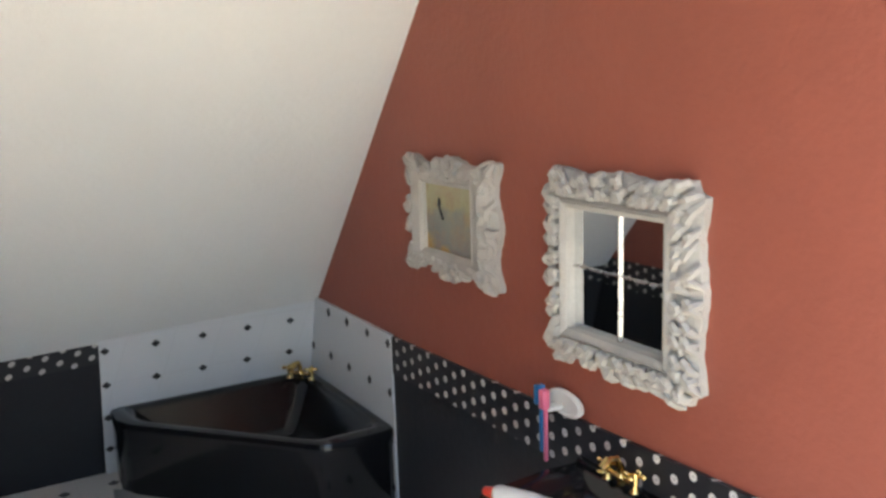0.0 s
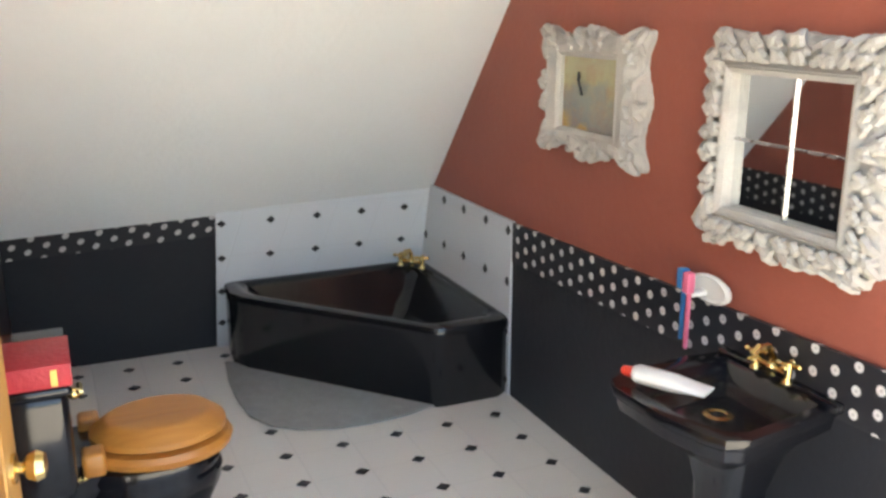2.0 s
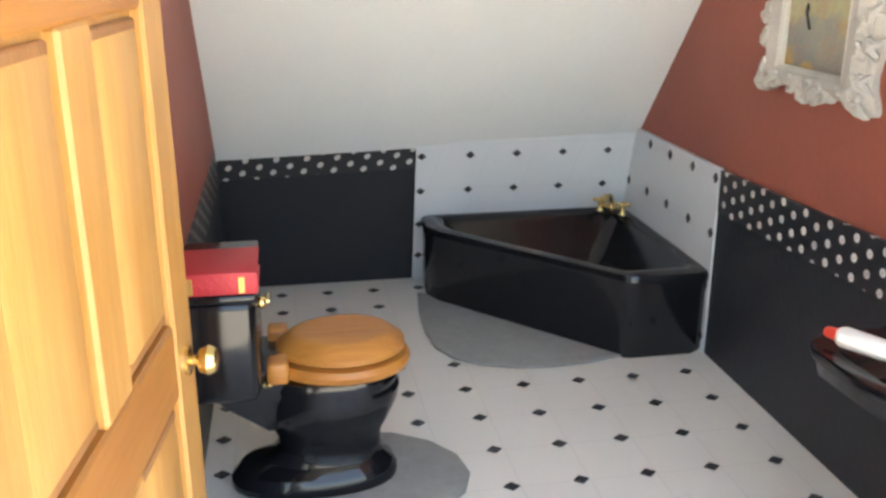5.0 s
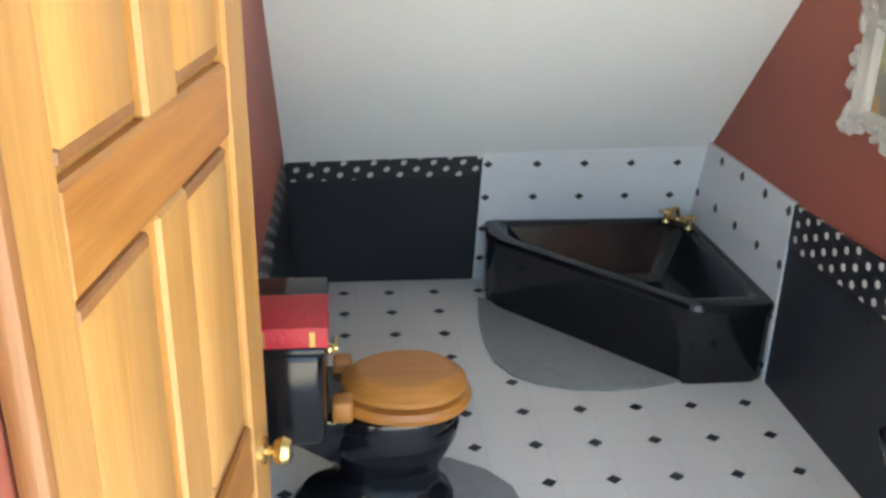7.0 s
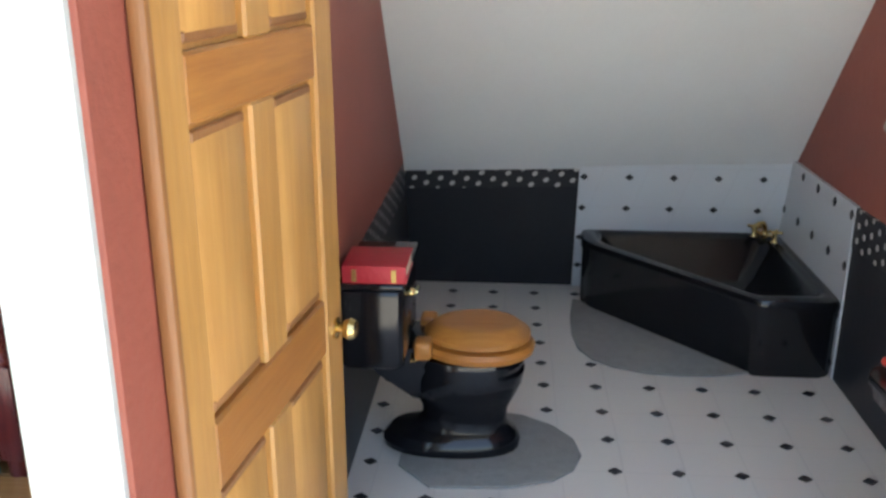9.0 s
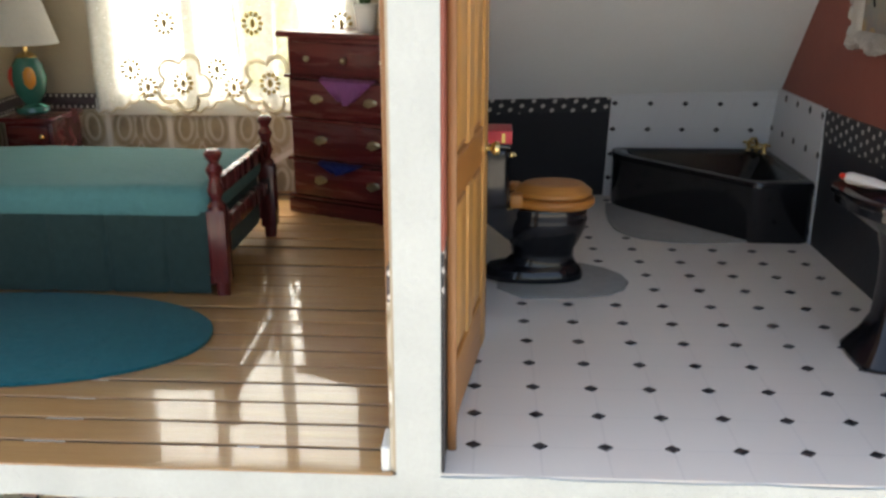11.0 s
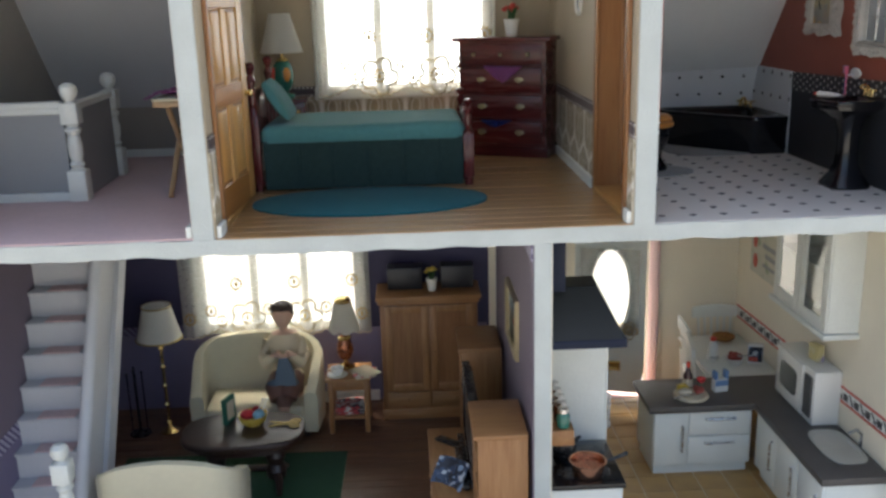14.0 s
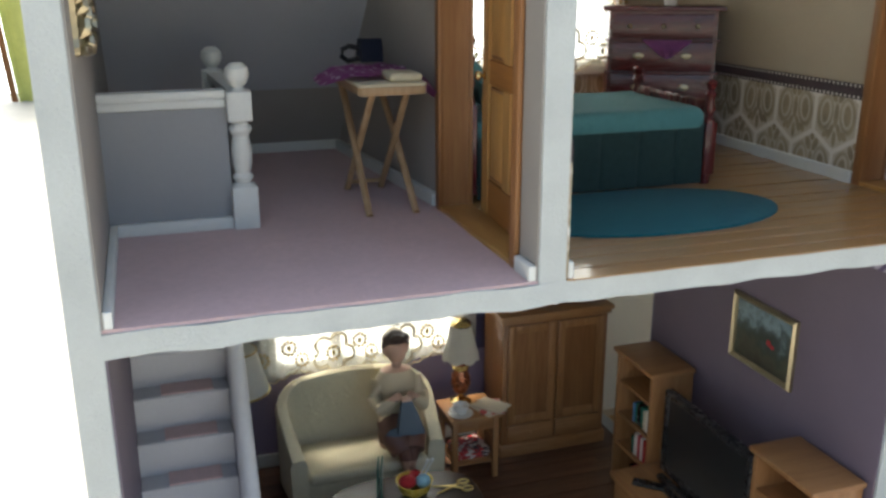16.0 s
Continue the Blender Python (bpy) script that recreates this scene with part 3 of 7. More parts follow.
setting("wall_north", wall_with_holes(L - 0.11, R + 0.11, LOW - 0.1, TOP, BACK, BACK + 0.1, [BEDWIN, LIVWIN, KDOOR]), M_EDGE, "back wall of the dolls' house with window openings")

# partitions
SKEW0 = 1.25


def skew(y):
    """How far the landing partition has drifted out of line behind its doorway."""
    return -0.165 * max(0.0, y - SKEW0) / (BACK - SKEW0)


def skewed(name, x0, x1, z0, z1, mat, label, category="wallpaper", y1=None):
    ya, yb = SKEW0, BACK - T if y1 is None else y1
    return setting(name, loft([[(x0 + skew(y), y, z0), (x1 + skew(y), y, z0), (x1 + skew(y), y, z1), (x0 + skew(y), y, z1)] for y in (ya, yb)]), mat, label, category=category)


setting("partition_landing", wall_with_holes(0, SKEW0, 0, TOP, LL, LR, [LDOOR], "y"), M_EDGE, "white edged partition wall with a doorway")
skewed("partition_landing_back", LL, LR, 0, TOP, M_EDGE, "back half of the partition, a little out of line", "wall", BACK)
setting("partition_bathroom", wall_with_holes(0, BACK, 0, TOP, RL, RR, [DOOR], "y"), M_EDGE, "white edged partition wall with a doorway")
KL, KR = -0.605, -0.51
setting("partition_kitchen", wall_with_holes(0, BACK, LOW, SLAB, KL, KR, [(2.10, BACK, LOW, SLAB - 0.15)], "y"), M_EDGE, "white edged partition wall between living room and kitchen")

# wall and floor coverings, thin sheets on the boards
T = 0.008


def sheet_x(name, x, side, y0, y1, z0, z1, mat, label, holes=()):
    a, b = (x, x + T) if side > 0 else (x - T, x)
    return setting(name, wall_with_holes(y0, y1, z0, z1, a, b, list(holes), "y"), mat, label, category="wallpaper")


def sheet_y(name, x0, x1, z0, z1, mat, label, holes=(), y=None):
    y = BACK if y is None else y
    return setting(name, wall_with_holes(x0, x1, z0, z1, y - T, y, list(holes)), mat, label, category="wallpaper")


# bathroom
sheet_x("wallpaper_bath_west", RR, 1, 0.012, BACK, KNEE, TOP, M_RED, "terracotta red painted wall", [DOOR])
sheet_x("wallpaper_bath_east", R, -1, 0.012, BACK, 0.0, TOP, M_RED, "terracotta red painted wall")
KY = 2.935


def knee(z):
    return KY - 0.28 * z


setting("wall_slope_bath", loft([[(RR + T, 2.778, 0.552), (RR + T, 1.53, 2.0), (RR + T, 1.60, 2.05), (RR + T, BACK - 0.01, KNEE + 0.02)],
                                 [(R - T, 2.765, 0.60), (R - T, 1.55, 2.0), (R - T, 1.60, 2.05), (R - T, BACK - 0.01, KNEE + 0.02)]]), M_SLOPE, "white painted sloping attic ceiling", category="ceiling")
floor_bath = setting("floor_bath", boxes((RR, R, 0.008, BACK - 0.01, 0, 0.006)), M_OCT, "glossy white tile sheet floor with black insets", category="floor")
# bedroom
sheet_x("wallpaper_bed_east", RL, -1, 0.012, BACK - T, 0, TOP, M_BEIGE, "plain beige wallpaper", [DOOR])
sheet_x("wallpaper_bed_west", LR, 1, 0.012, SKEW0, 0, TOP, M_BEIGE, "plain beige wallpaper", [LDOOR])
skewed("wallpaper_bed_west_back", LR, LR + T, 0, TOP, M_BEIGE, "plain beige wallpaper beside the bed")
sheet_y("wallpaper_bed_north", LR - 0.165, RL, 0, TOP, M_BEIGE, "plain beige wallpaper around the window", [BEDWIN])
floor_bed = setting("floor_bed", slab([(LR, 0.004), (RL, 0.004), (RL, BACK - T), (LR - 0.165, BACK - T), (LR, SKEW0)], 0, 0.002), M_DARKWOOD, "glossy honey coloured boards", category="floor")
# landing
sheet_x("wallpaper_landing_west", L, 1, 0.012, BACK - T, 0, TOP, M_GREYWALL, "plain taupe wallpaper")
sheet_x("wallpaper_landing_east", LL, -1, 0.012, SKEW0, 0, TOP, M_GREYWALL, "plain taupe wallpaper", [LDOOR])
setting("wall_low_landing", loft([[(x, 2.945, 0), (x, 2.72, 0.455), (x, 2.76, 0.455), (x, BACK, 0)] for x in (L + T, -2.60)]), M_GREYWALL, "plain taupe wallpaper on the low leaning wall")
skewed("wallpaper_landing_east_back", LL - T, LL, 0, TOP, M_GREYWALL, "plain taupe wallpaper behind the ironing board")
setting("wall_slope_landing", loft([[(L + T if e == 0 else LL - T + skew(y), y, z) for y, z in ((2.70, 0.45), (1.47, 2.0), (1.52, 2.05), (2.80, 0.45))] for e in (0, 1)]), M_SLOPEG, "pale grey sloping attic ceiling", category="ceiling")
setting("floor_landing", slab([(L, 0.01), (LL, 0.01), (LL, SKEW0), (LL + skew(BACK), BACK - T), (L, BACK - T), (L, WELL[3]), (WELL[1], WELL[3]), (WELL[1], WELL[2]), (L, WELL[2])], 0, 0.012), M_PINKFLOOR, "mauve pink carpet", category="floor")
# living room
sheet_x("wallpaper_living_west", L, 1, 0.012, BACK - T, LOW, SLAB, M_LILAC, "dark lilac wallpaper")
sheet_x("wallpaper_living_east", KL, -1, 0.012, 2.10, LOW, SLAB, M_LILAC, "dark lilac wallpaper")
sheet_y("wallpaper_living_north", L + T, KL, LOW, SLAB, M_LILAC_BACKLIT, "navy lilac wallpaper around the window, backlit shade in its colour", [LIVWIN])
floor_living = setting("floor_living", boxes((L, KL, 0.02, BACK - T, LOW, LOW + 0.002)), M_DARKWOOD, "dark brown boards", category="floor")
# kitchen
sheet_x("wallpaper_kitchen_west", KR, 1, 0.012, 2.10, LOW, SLAB, M_CREAM, "cream wallpaper")
sheet_x("wallpaper_kitchen_east", R, -1, 0.012, BACK - T, LOW, SLAB, M_CREAM, "cream wallpaper")
sheet_y("wallpaper_kitchen_north", KL, R, LOW, SLAB, M_CREAM, "cream wallpaper", [KDOOR])
floor_kitchen = setting("floor_kitchen", boxes((KR, R, 0.02, BACK - T, LOW, LOW + 0.004)), M_GROUT, "yellow tiled kitchen floor", category="floor")

setting("ground", boxes((-300, 300, -300, 300, LOW - 0.6, LOW - 0.1)), M_TABLE, "broad pale tabletop under the dolls' house", category="tabletop")

# bright hazy daylight some way behind the house
day = bpy.data.materials.new("bright_daylight")
day.use_nodes = True
shine = day.node_tree.nodes["Principled BSDF"]
shine.inputs["Base Color"].default_value = (0.8, 0.8, 0.8, 1)
shine.inputs["Emission Color"].default_value = (0.95, 0.98, 1.0, 1)
shine.inputs["Emission Strength"].default_value = 1.7
setting("backdrop", boxes((-24, 16, 27, 27.5, LOW - 0.1, 18)), day, "bright overexposed daylight far behind the dolls' house", category="daylight")

# a yellow-green curtain with a brown edge hangs in the daylight beyond the house
def far_folds(x0, x1, z0, z1, lean, step):
    n = 24
    rings = []
    for i in range(n + 1):
        u = i / n
        y = 25.0 + step * math.sin(u * 17.0)
        a, b = x0 + (x1 - x0) * u, x0 + (x1 - x0) * u + lean
        rings.append([(b, y, z0), (b, y + 0.06, z0), (a, y + 0.06, z1), (a, y, z1)])
    return loft(rings)


far = thing("far_curtain", "yellow-green curtain with a brown edge hanging beyond the house", "curtain")
part("cloth", far_folds(-7.78, -5.9, -2.5, 4.0, 0.55, 0.10), M_FARCLOTH, far)
part("brown_edge", far_folds(-7.97, -7.80, -3.2, 4.0, 0.60, 0.02), M_OAK_F, far, "brown slanting edge")

# ---- bathroom ----
def inset(size=0.0205):
    return slab([(size, 0), (0, size * 0.85), (-size, 0), (0, -size * 0.85)], 0, 0.004)


def share(src, m, parent):
    """One more piece on the same mesh, under the same part of the setting."""
    ob = src.copy()
    scene.collection.objects.link(ob)
    ob.parent, ob.matrix_basis = parent, m
    return ob


# lower wall coverings: black paper with dotted border, then the tile sheets round the tub
def lean_sheet(name, x0, x1, z0, z1, mat, label, lift=0.0):
    a, b = knee(z0) - lift, knee(z1) - lift
    rows = [[(x0, a, z0), (x0, b, z1), (x0, b + T, z1), (x0, a + T, z0)], [(x1, a, z0), (x1, b, z1), (x1, b + T, z1), (x1, a + T, z0)]]
    return setting(name, loft(rows), mat, label, category="wallpaper")


lean_sheet("dado_bath_north", RR + 0.01, 0.80, 0, 0.52, M_BLACKPAPER, "plain black paper on the low wall", -0.002)
border_rows = [[(x, knee(z) - g, z) for z, g in ((za, 0.006), (zb, 0.006), (zb, -0.002), (za, -0.002))] for x, za, zb in ((RR + 0.01, 0.475, 0.556), (0.80, 0.497, 0.578))]
setting("border_bath_north", loft(border_rows), M_POLKA, "black border with white dots", category="wallpaper")
tile_n = lean_sheet("tile_sheet_north", 0.79, R - 0.02, 0, 0.615, M_OCTW, "white tile sheet with black insets behind the tub", 0.012)
sheet_x("dado_bath_east", R - T, -1, 0.012, 2.06, 0, 0.54, M_BLACKPAPER, "plain black paper on the lower wall")
bx0, bx1 = R - 2 * T - 0.003, R - T - 0.001
setting("border_bath_east", loft([[(bx0, 0.012, 0.545), (bx1, 0.012, 0.545), (bx1, 0.012, 0.682), (bx0, 0.012, 0.682)], [(bx0, 2.06, 0.492), (bx1, 2.06, 0.492), (bx1, 2.06, 0.626), (bx0, 2.06, 0.626)]]), M_POLKA, "black border with white dots", category="wallpaper")
tile_e = setting("tile_sheet_east", boxes((R - 2 * T - 0.006, R - T - 0.001, 2.055, 2.92, 0, 0.63)), M_OCTW, "white tile sheet with black insets beside the tub", category="wallpaper")
sheet_x("dado_bath_west", RR, 1, 0.012, BACK - 0.03, 0, 0.46, M_BLACKPAPER, "plain black paper on the lower wall", [DOOR])
sheet_x("border_bath_west", RR, 1, 0.012, BACK - 0.03, 0.46, KNEE, M_POLKA, "black border with white dots", [DOOR])

# bath tub in the corner
def tub_ring(inner, z, grow=0.0):
    base = [(0.825, 2.86), (0.815, 2.72), (0.85, 2.645), (1.350, 2.073), (1.370, 2.055), (1.396, 2.05), (1.60, 2.05), (1.635, 2.07), (1.64, 2.12), (1.64, 2.80), (1.60, 2.85), (1.55, 2.86)]
    cx, cy = 1.36, 2.56
    out = []
    for x, y in base:
        s = 1 - inner
        out.append((cx + (x - cx) * s + grow * (x - cx), cy + (y - cy) * s + grow * (y - cy), z))
    return out


tub = thing("corner_bathtub", "glossy black corner bathtub with a slanted front, against white tile sheets", "bathtub")
shell = loft([tub_ring(0.02, 0.0), tub_ring(0.0, 0.02), tub_ring(0.0, 0.245), tub_ring(-0.012, 0.262), tub_ring(-0.014, 0.278), tub_ring(0.0, 0.292), tub_ring(0.05, 0.297), tub_ring(0.11, 0.294), tub_ring(0.145, 0.286), tub_ring(0.175, 0.270), tub_ring(0.22, 0.246), tub_ring(0.30, 0.208), tub_ring(0.40, 0.160), tub_ring(0.48, 0.124), tub_ring(0.54, 0.104), tub_ring(0.62, 0.094), tub_ring(0.75, 0.092)])
part("shell", shell, M_BLACK, tub)
part("drain", lathe([(0.028, 0.0), (0.026, 0.005), (0.0, 0.006)], 16), M_BRASS, tub, "small brass drain").matrix_basis = P(1.40, 2.56, 0.0925)


def faucet(bm_parent, s=1.0):
    """A two handled tap: bridge, spout and cross handles, as parts."""
    part("spout", tube([(0, 0, 0.0), (0, 0, 0.07 * s), (-0.02 * s, 0, 0.10 * s), (-0.06 * s, 0, 0.105 * s), (-0.085 * s, 0, 0.085 * s), (-0.088 * s, 0, 0.07 * s)], [0.016 * s, 0.013 * s, 0.013 * s, 0.013 * s, 0.014 * s, 0.016 * s]), M_BRASS, bm_parent)
    part("bridge", put(ball((0, 0, 0.03 * s), 0.022 * s), tube([(0, -0.07 * s, 0.03 * s), (0, 0.07 * s, 0.03 * s)], 0.011 * s)), M_BRASS, bm_parent)
    for sy in (-1, 1):
        bm = lathe([(0.02 * s, 0.0), (0.012 * s, 0.02 * s), (0.016 * s, 0.05 * s), (0.012 * s, 0.07 * s), (0, 0.075 * s)], 12)
        for a in range(2):
            d = Vector((math.cos(a * math.pi / 2 + 0.4), math.sin(a * math.pi / 2 + 0.4), 0)) * 0.032 * s
            put(tube([(-d.x, -d.y, 0.06 * s), (d.x, d.y, 0.06 * s)], 0.007 * s, 6), bm)
            put(ball((d.x, d.y, 0.06 * s), 0.011 * s, 8), bm)
            put(ball((-d.x, -d.y, 0.06 * s), 0.011 * s, 8), bm)
        h = part("handle", bm, M_BRASS, bm_parent)
        h.matrix_basis = P(0, sy * 0.07 * s, 0.0)


tap = thing("bath_tap", "polished brass two-handled tap on the black tub rim", "tap", (1.56, 2.76, 0.294), 38)
faucet(tap, 0.72)

# grey felt mats
solid("tub_mat", slab([(0.785, 2.74), (0.762, 2.55), (0.758, 2.37), (0.772, 2.235), (0.818, 2.14), (0.89, 2.082), (1.0, 2.040), (1.12, 2.027), (1.24, 2.037), (1.375, 2.070), (1.30, 2.20), (0.95, 2.60), (0.86, 2.70)], 0.007, 0.017, 0.003), M_GREYMAT, "thin grey felt mat along the front of the black tub", "bath mat")
solid("pedestal_mat", slab([(0.30, 1.27), (0.52, 1.285), (0.645, 1.33), (0.705, 1.39), (0.732, 1.47), (0.715, 1.56), (0.655, 1.64), (0.56, 1.70), (0.40, 1.73), (0.25, 1.72), (0.20, 1.60), (0.20, 1.38)], 0.007, 0.017, 0.003), M_GREYMAT, "thin grey felt mat round the toilet foot", "bath mat")

# toilet
def oval(cx, cy, a, b, z, n=28, power=2.3):
    return [(x, y, z) for x, y in ellipse(a, b, n, cx, cy, power)]


wc = thing("toilet", "glossy black toilet with cistern and golden oak seat", "toilet")
TY = 1.525
part("bowl", loft([oval(0.345, TY, 0.205, 0.112, 0.018), oval(0.345, TY, 0.207, 0.115, 0.035), oval(0.35, TY, 0.19, 0.105, 0.062), oval(0.375, TY, 0.145, 0.082, 0.08), oval(0.385, TY, 0.125, 0.074, 0.11), oval(0.385, TY, 0.128, 0.082, 0.145),
                   oval(0.385, TY, 0.150, 0.108, 0.19), oval(0.392, TY, 0.162, 0.128, 0.235), oval(0.395, TY, 0.165, 0.134, 0.27), oval(0.395, TY, 0.158, 0.130, 0.285), oval(0.395, TY, 0.162, 0.134, 0.30), oval(0.395, TY, 0.155, 0.128, 0.322)]), M_BLACK, wc)
part("neck", loft([[(0.075, TY - 0.12, 0.36), (0.075, TY + 0.12, 0.36), (0.27, TY + 0.10, 0.36), (0.27, TY - 0.10, 0.36)],
                   [(0.15, TY - 0.10, 0.27), (0.15, TY + 0.10, 0.27), (0.30, TY + 0.09, 0.27), (0.30, TY - 0.09, 0.27)],
                   [(0.24, TY - 0.07, 0.19), (0.24, TY + 0.07, 0.19), (0.32, TY + 0.07, 0.19), (0.32, TY - 0.07, 0.19)]]), M_BLACK, wc)
tank = part("cistern", box(0.068, 0.235, 1.255, 1.60, 0.368, 0.60, 0.022, 3), M_BLACK, wc)
part("lid", box(0.066, 0.242, 1.25, 1.62, 0.594, 0.616, 0.009, 3), M_BLACK, tank)
part("lever", put(ball((0.245, 1.36, 0.555), 0.013), tube([(0.235, 1.36, 0.555), (0.258, 1.36, 0.555), (0.258, 1.42, 0.548)], 0.007)), M_BRASS, tank, "brass flush lever")
part("bolt", put(ball((0.25, TY - 0.11, 0.335), 0.012), tube([(0.235, TY - 0.11, 0.33), (0.25, TY - 0.11, 0.335)], 0.008)), M_BRASS, wc)


def seat_ring(grow, z, n=32):
    return [(0.420 + (0.164 + grow) * c[0], TY - 0.006 + (0.137 + grow) * c[1] * (1 - 0.10 * max(0.0, -c[0])), z) for c in ellipse(1, 1, n, 0, 0, 2.15)]


part("seat", loft([seat_ring(-0.012, 0.322), seat_ring(0.0, 0.33), seat_ring(0.004, 0.345), seat_ring(-0.004, 0.358), seat_ring(-0.03, 0.363)]), M_OAK_H, wc, "golden oak seat ring")
part("seat_lid", loft([seat_ring(-0.022, 0.363), seat_ring(-0.010, 0.370), seat_ring(-0.010, 0.384), seat_ring(-0.040, 0.408), seat_ring(-0.046, 0.412), seat_ring(-0.06, 0.413)]), M_OAK_H, wc, "closed golden oak lid with a bevelled edge")
for sy in (-1, 1):
    part("hinge_block", box(0.246, 0.295, TY + sy * 0.095 - 0.03, TY + sy * 0.095 + 0.03, 0.332, 0.388, 0.01, 3), M_OAK_H, wc)
book = thing("red_book", "red bound book lying on the black cistern", "book")
part("cover", boxes((0.080, 0.246, 1.256, 1.415, 0.617, 0.623), (0.080, 0.246, 1.256, 1.415, 0.658, 0.664), (0.080, 0.246, 1.250, 1.257, 0.617, 0.664), r=0.002), M_REDCLOTH, book)
part("pages", box(0.084, 0.242, 1.259, 1.411, 0.624, 0.657), M_PAGES, book)
for bx in (0.112, 0.214):
    part("clasp", box(bx - 0.006, bx + 0.006, 1.246, 1.251, 0.622, 0.655), M_GOLD, book, "gilt clasp")

# wash basin
basin = thing("pedestal_basin", "glossy black pedestal washbasin against the dotted border", "washbasin", (1.652, 0.79, 0.0))


def basin_ring(s, z, sy=1.0, cx=-0.19):
    pts = [(0.0, 0.225), (-0.12, 0.235), (-0.30, 0.215), (-0.345, 0.195), (-0.365, 0.155), (-0.36, 0.0), (-0.335, -0.10), (-0.315, -0.135), (-0.27, -0.155), (-0.12, -0.135), (0.0, -0.11)]
    return [(cx + (x - cx) * s, y * s * sy, z) for x, y in pts]


part("bowl", loft([basin_ring(0.45, 0.44), basin_ring(0.80, 0.485), basin_ring(0.93, 0.50), basin_ring(0.95, 0.525), basin_ring(0.99, 0.532), basin_ring(1.0, 0.543), basin_ring(0.985, 0.552), basin_ring(0.93, 0.553), basin_ring(0.80, 0.553), basin_ring(0.74, 0.545), basin_ring(0.66, 0.515), basin_ring(0.4, 0.49)]), M_BLACK, basin)
part("backsplash", box(-0.035, -0.012, -0.13, 0.22, 0.545, 0.568, 0.006, 2), M_BLACK, basin)


def column(prof, cx, n=8):
    rings = []
    for a, b, z in prof:
        rings.append([(cx + x, y, z) for x, y in ellipse(a, b, 20, 0, 0, 4.0)])
    return loft(rings)


part("pedestal", column([(0.125, 0.135, 0.0), (0.13, 0.14, 0.02), (0.115, 0.125, 0.045), (0.085, 0.095, 0.09), (0.062, 0.066, 0.15), (0.056, 0.058, 0.25), (0.06, 0.064, 0.36), (0.08, 0.09, 0.45), (0.11, 0.12, 0.50)], -0.17), M_BLACK, basin)
part("drain", lathe([(0.034, 0.0), (0.032, 0.008), (0.02, 0.010), (0.012, 0.006), (0, 0.006)], 18), M_BRASS, basin, "brass drain ring").matrix_basis = P(-0.175, 0.045, 0.492)
tap2 = thing("basin_tap", "polished brass two-handled tap on the washbasin", "tap", (1.612, 0.835, 0.566), 0)
faucet(tap2, 0.66)
paste = thing("toothpaste_tube", "white toothpaste tube with a red cap lying on the basin", "toothpaste", (1.335, 0.94, 0.556), -62)
part("tube", loft([[(x, y * w, 0.022 + z * h) for y, z in ellipse(1, 1, 14)] for x, w, h in ((0, 0.016, 0.016), (0.01, 0.025, 0.02), (0.09, 0.029, 0.018), (0.14, 0.030, 0.009), (0.165, 0.031, 0.003))]), M_WHITEPL, paste)
part("cap", loft([[(x, y * w, 0.022 + z * w) for y, z in ellipse(1, 1, 12)] for x, w in ((-0.028, 0.008), (-0.024, 0.011), (0.0, 0.013))]), M_REDPL, paste, "red screw cap")
holder = thing_m("toothbrush_holder", "white oval wall holder with pink and blue toothbrushes", "toothbrush holder", facing(1.640, 1.012, 0.682, "-x"))
part("dish", loft([[(x, y, z) for x, y in ellipse(a, 0.034 * a / 0.07, 24)] for a, z in ((0.05, 0.0), (0.07, 0.004), (0.072, 0.010), (0.06, 0.016), (0.052, 0.012))]), M_WHITEPL, holder).matrix_basis = P(-0.055, 0.006, 0)
part("arm", boxes((-0.09, -0.06, -0.012, 0.0, 0.008, 0.055), r=0.004), M_WHITEPL, holder)
for i, (mt, dx) in enumerate(((M_BLUEPL, -0.014), (M_PINKPL, 0.020))):
    part("toothbrush", boxes((-0.083 + dx, -0.072 + dx, -0.125 + i * -0.01, 0.03, 0.05 + 0.012 * i, 0.060 + 0.012 * i), (-0.088 + dx, -0.066 + dx, 0.004, 0.054, 0.048 + 0.012 * i, 0.072 + 0.01 * i), r=0.004), mt, holder, "pink toothbrush" if i else "blue toothbrush")


# carved frames
def rim_point(w, h, s):
    """Point at s (0..4, one side each) on a rectangle of half sizes w, h, and its place along the side from -1 to 1."""
    k, u = int(s) % 4, 2 * (s - math.floor(s)) - 1
    return ((u * w, -h), (w, u * h), (-u * w, h), (-w, -u * h))[k], u


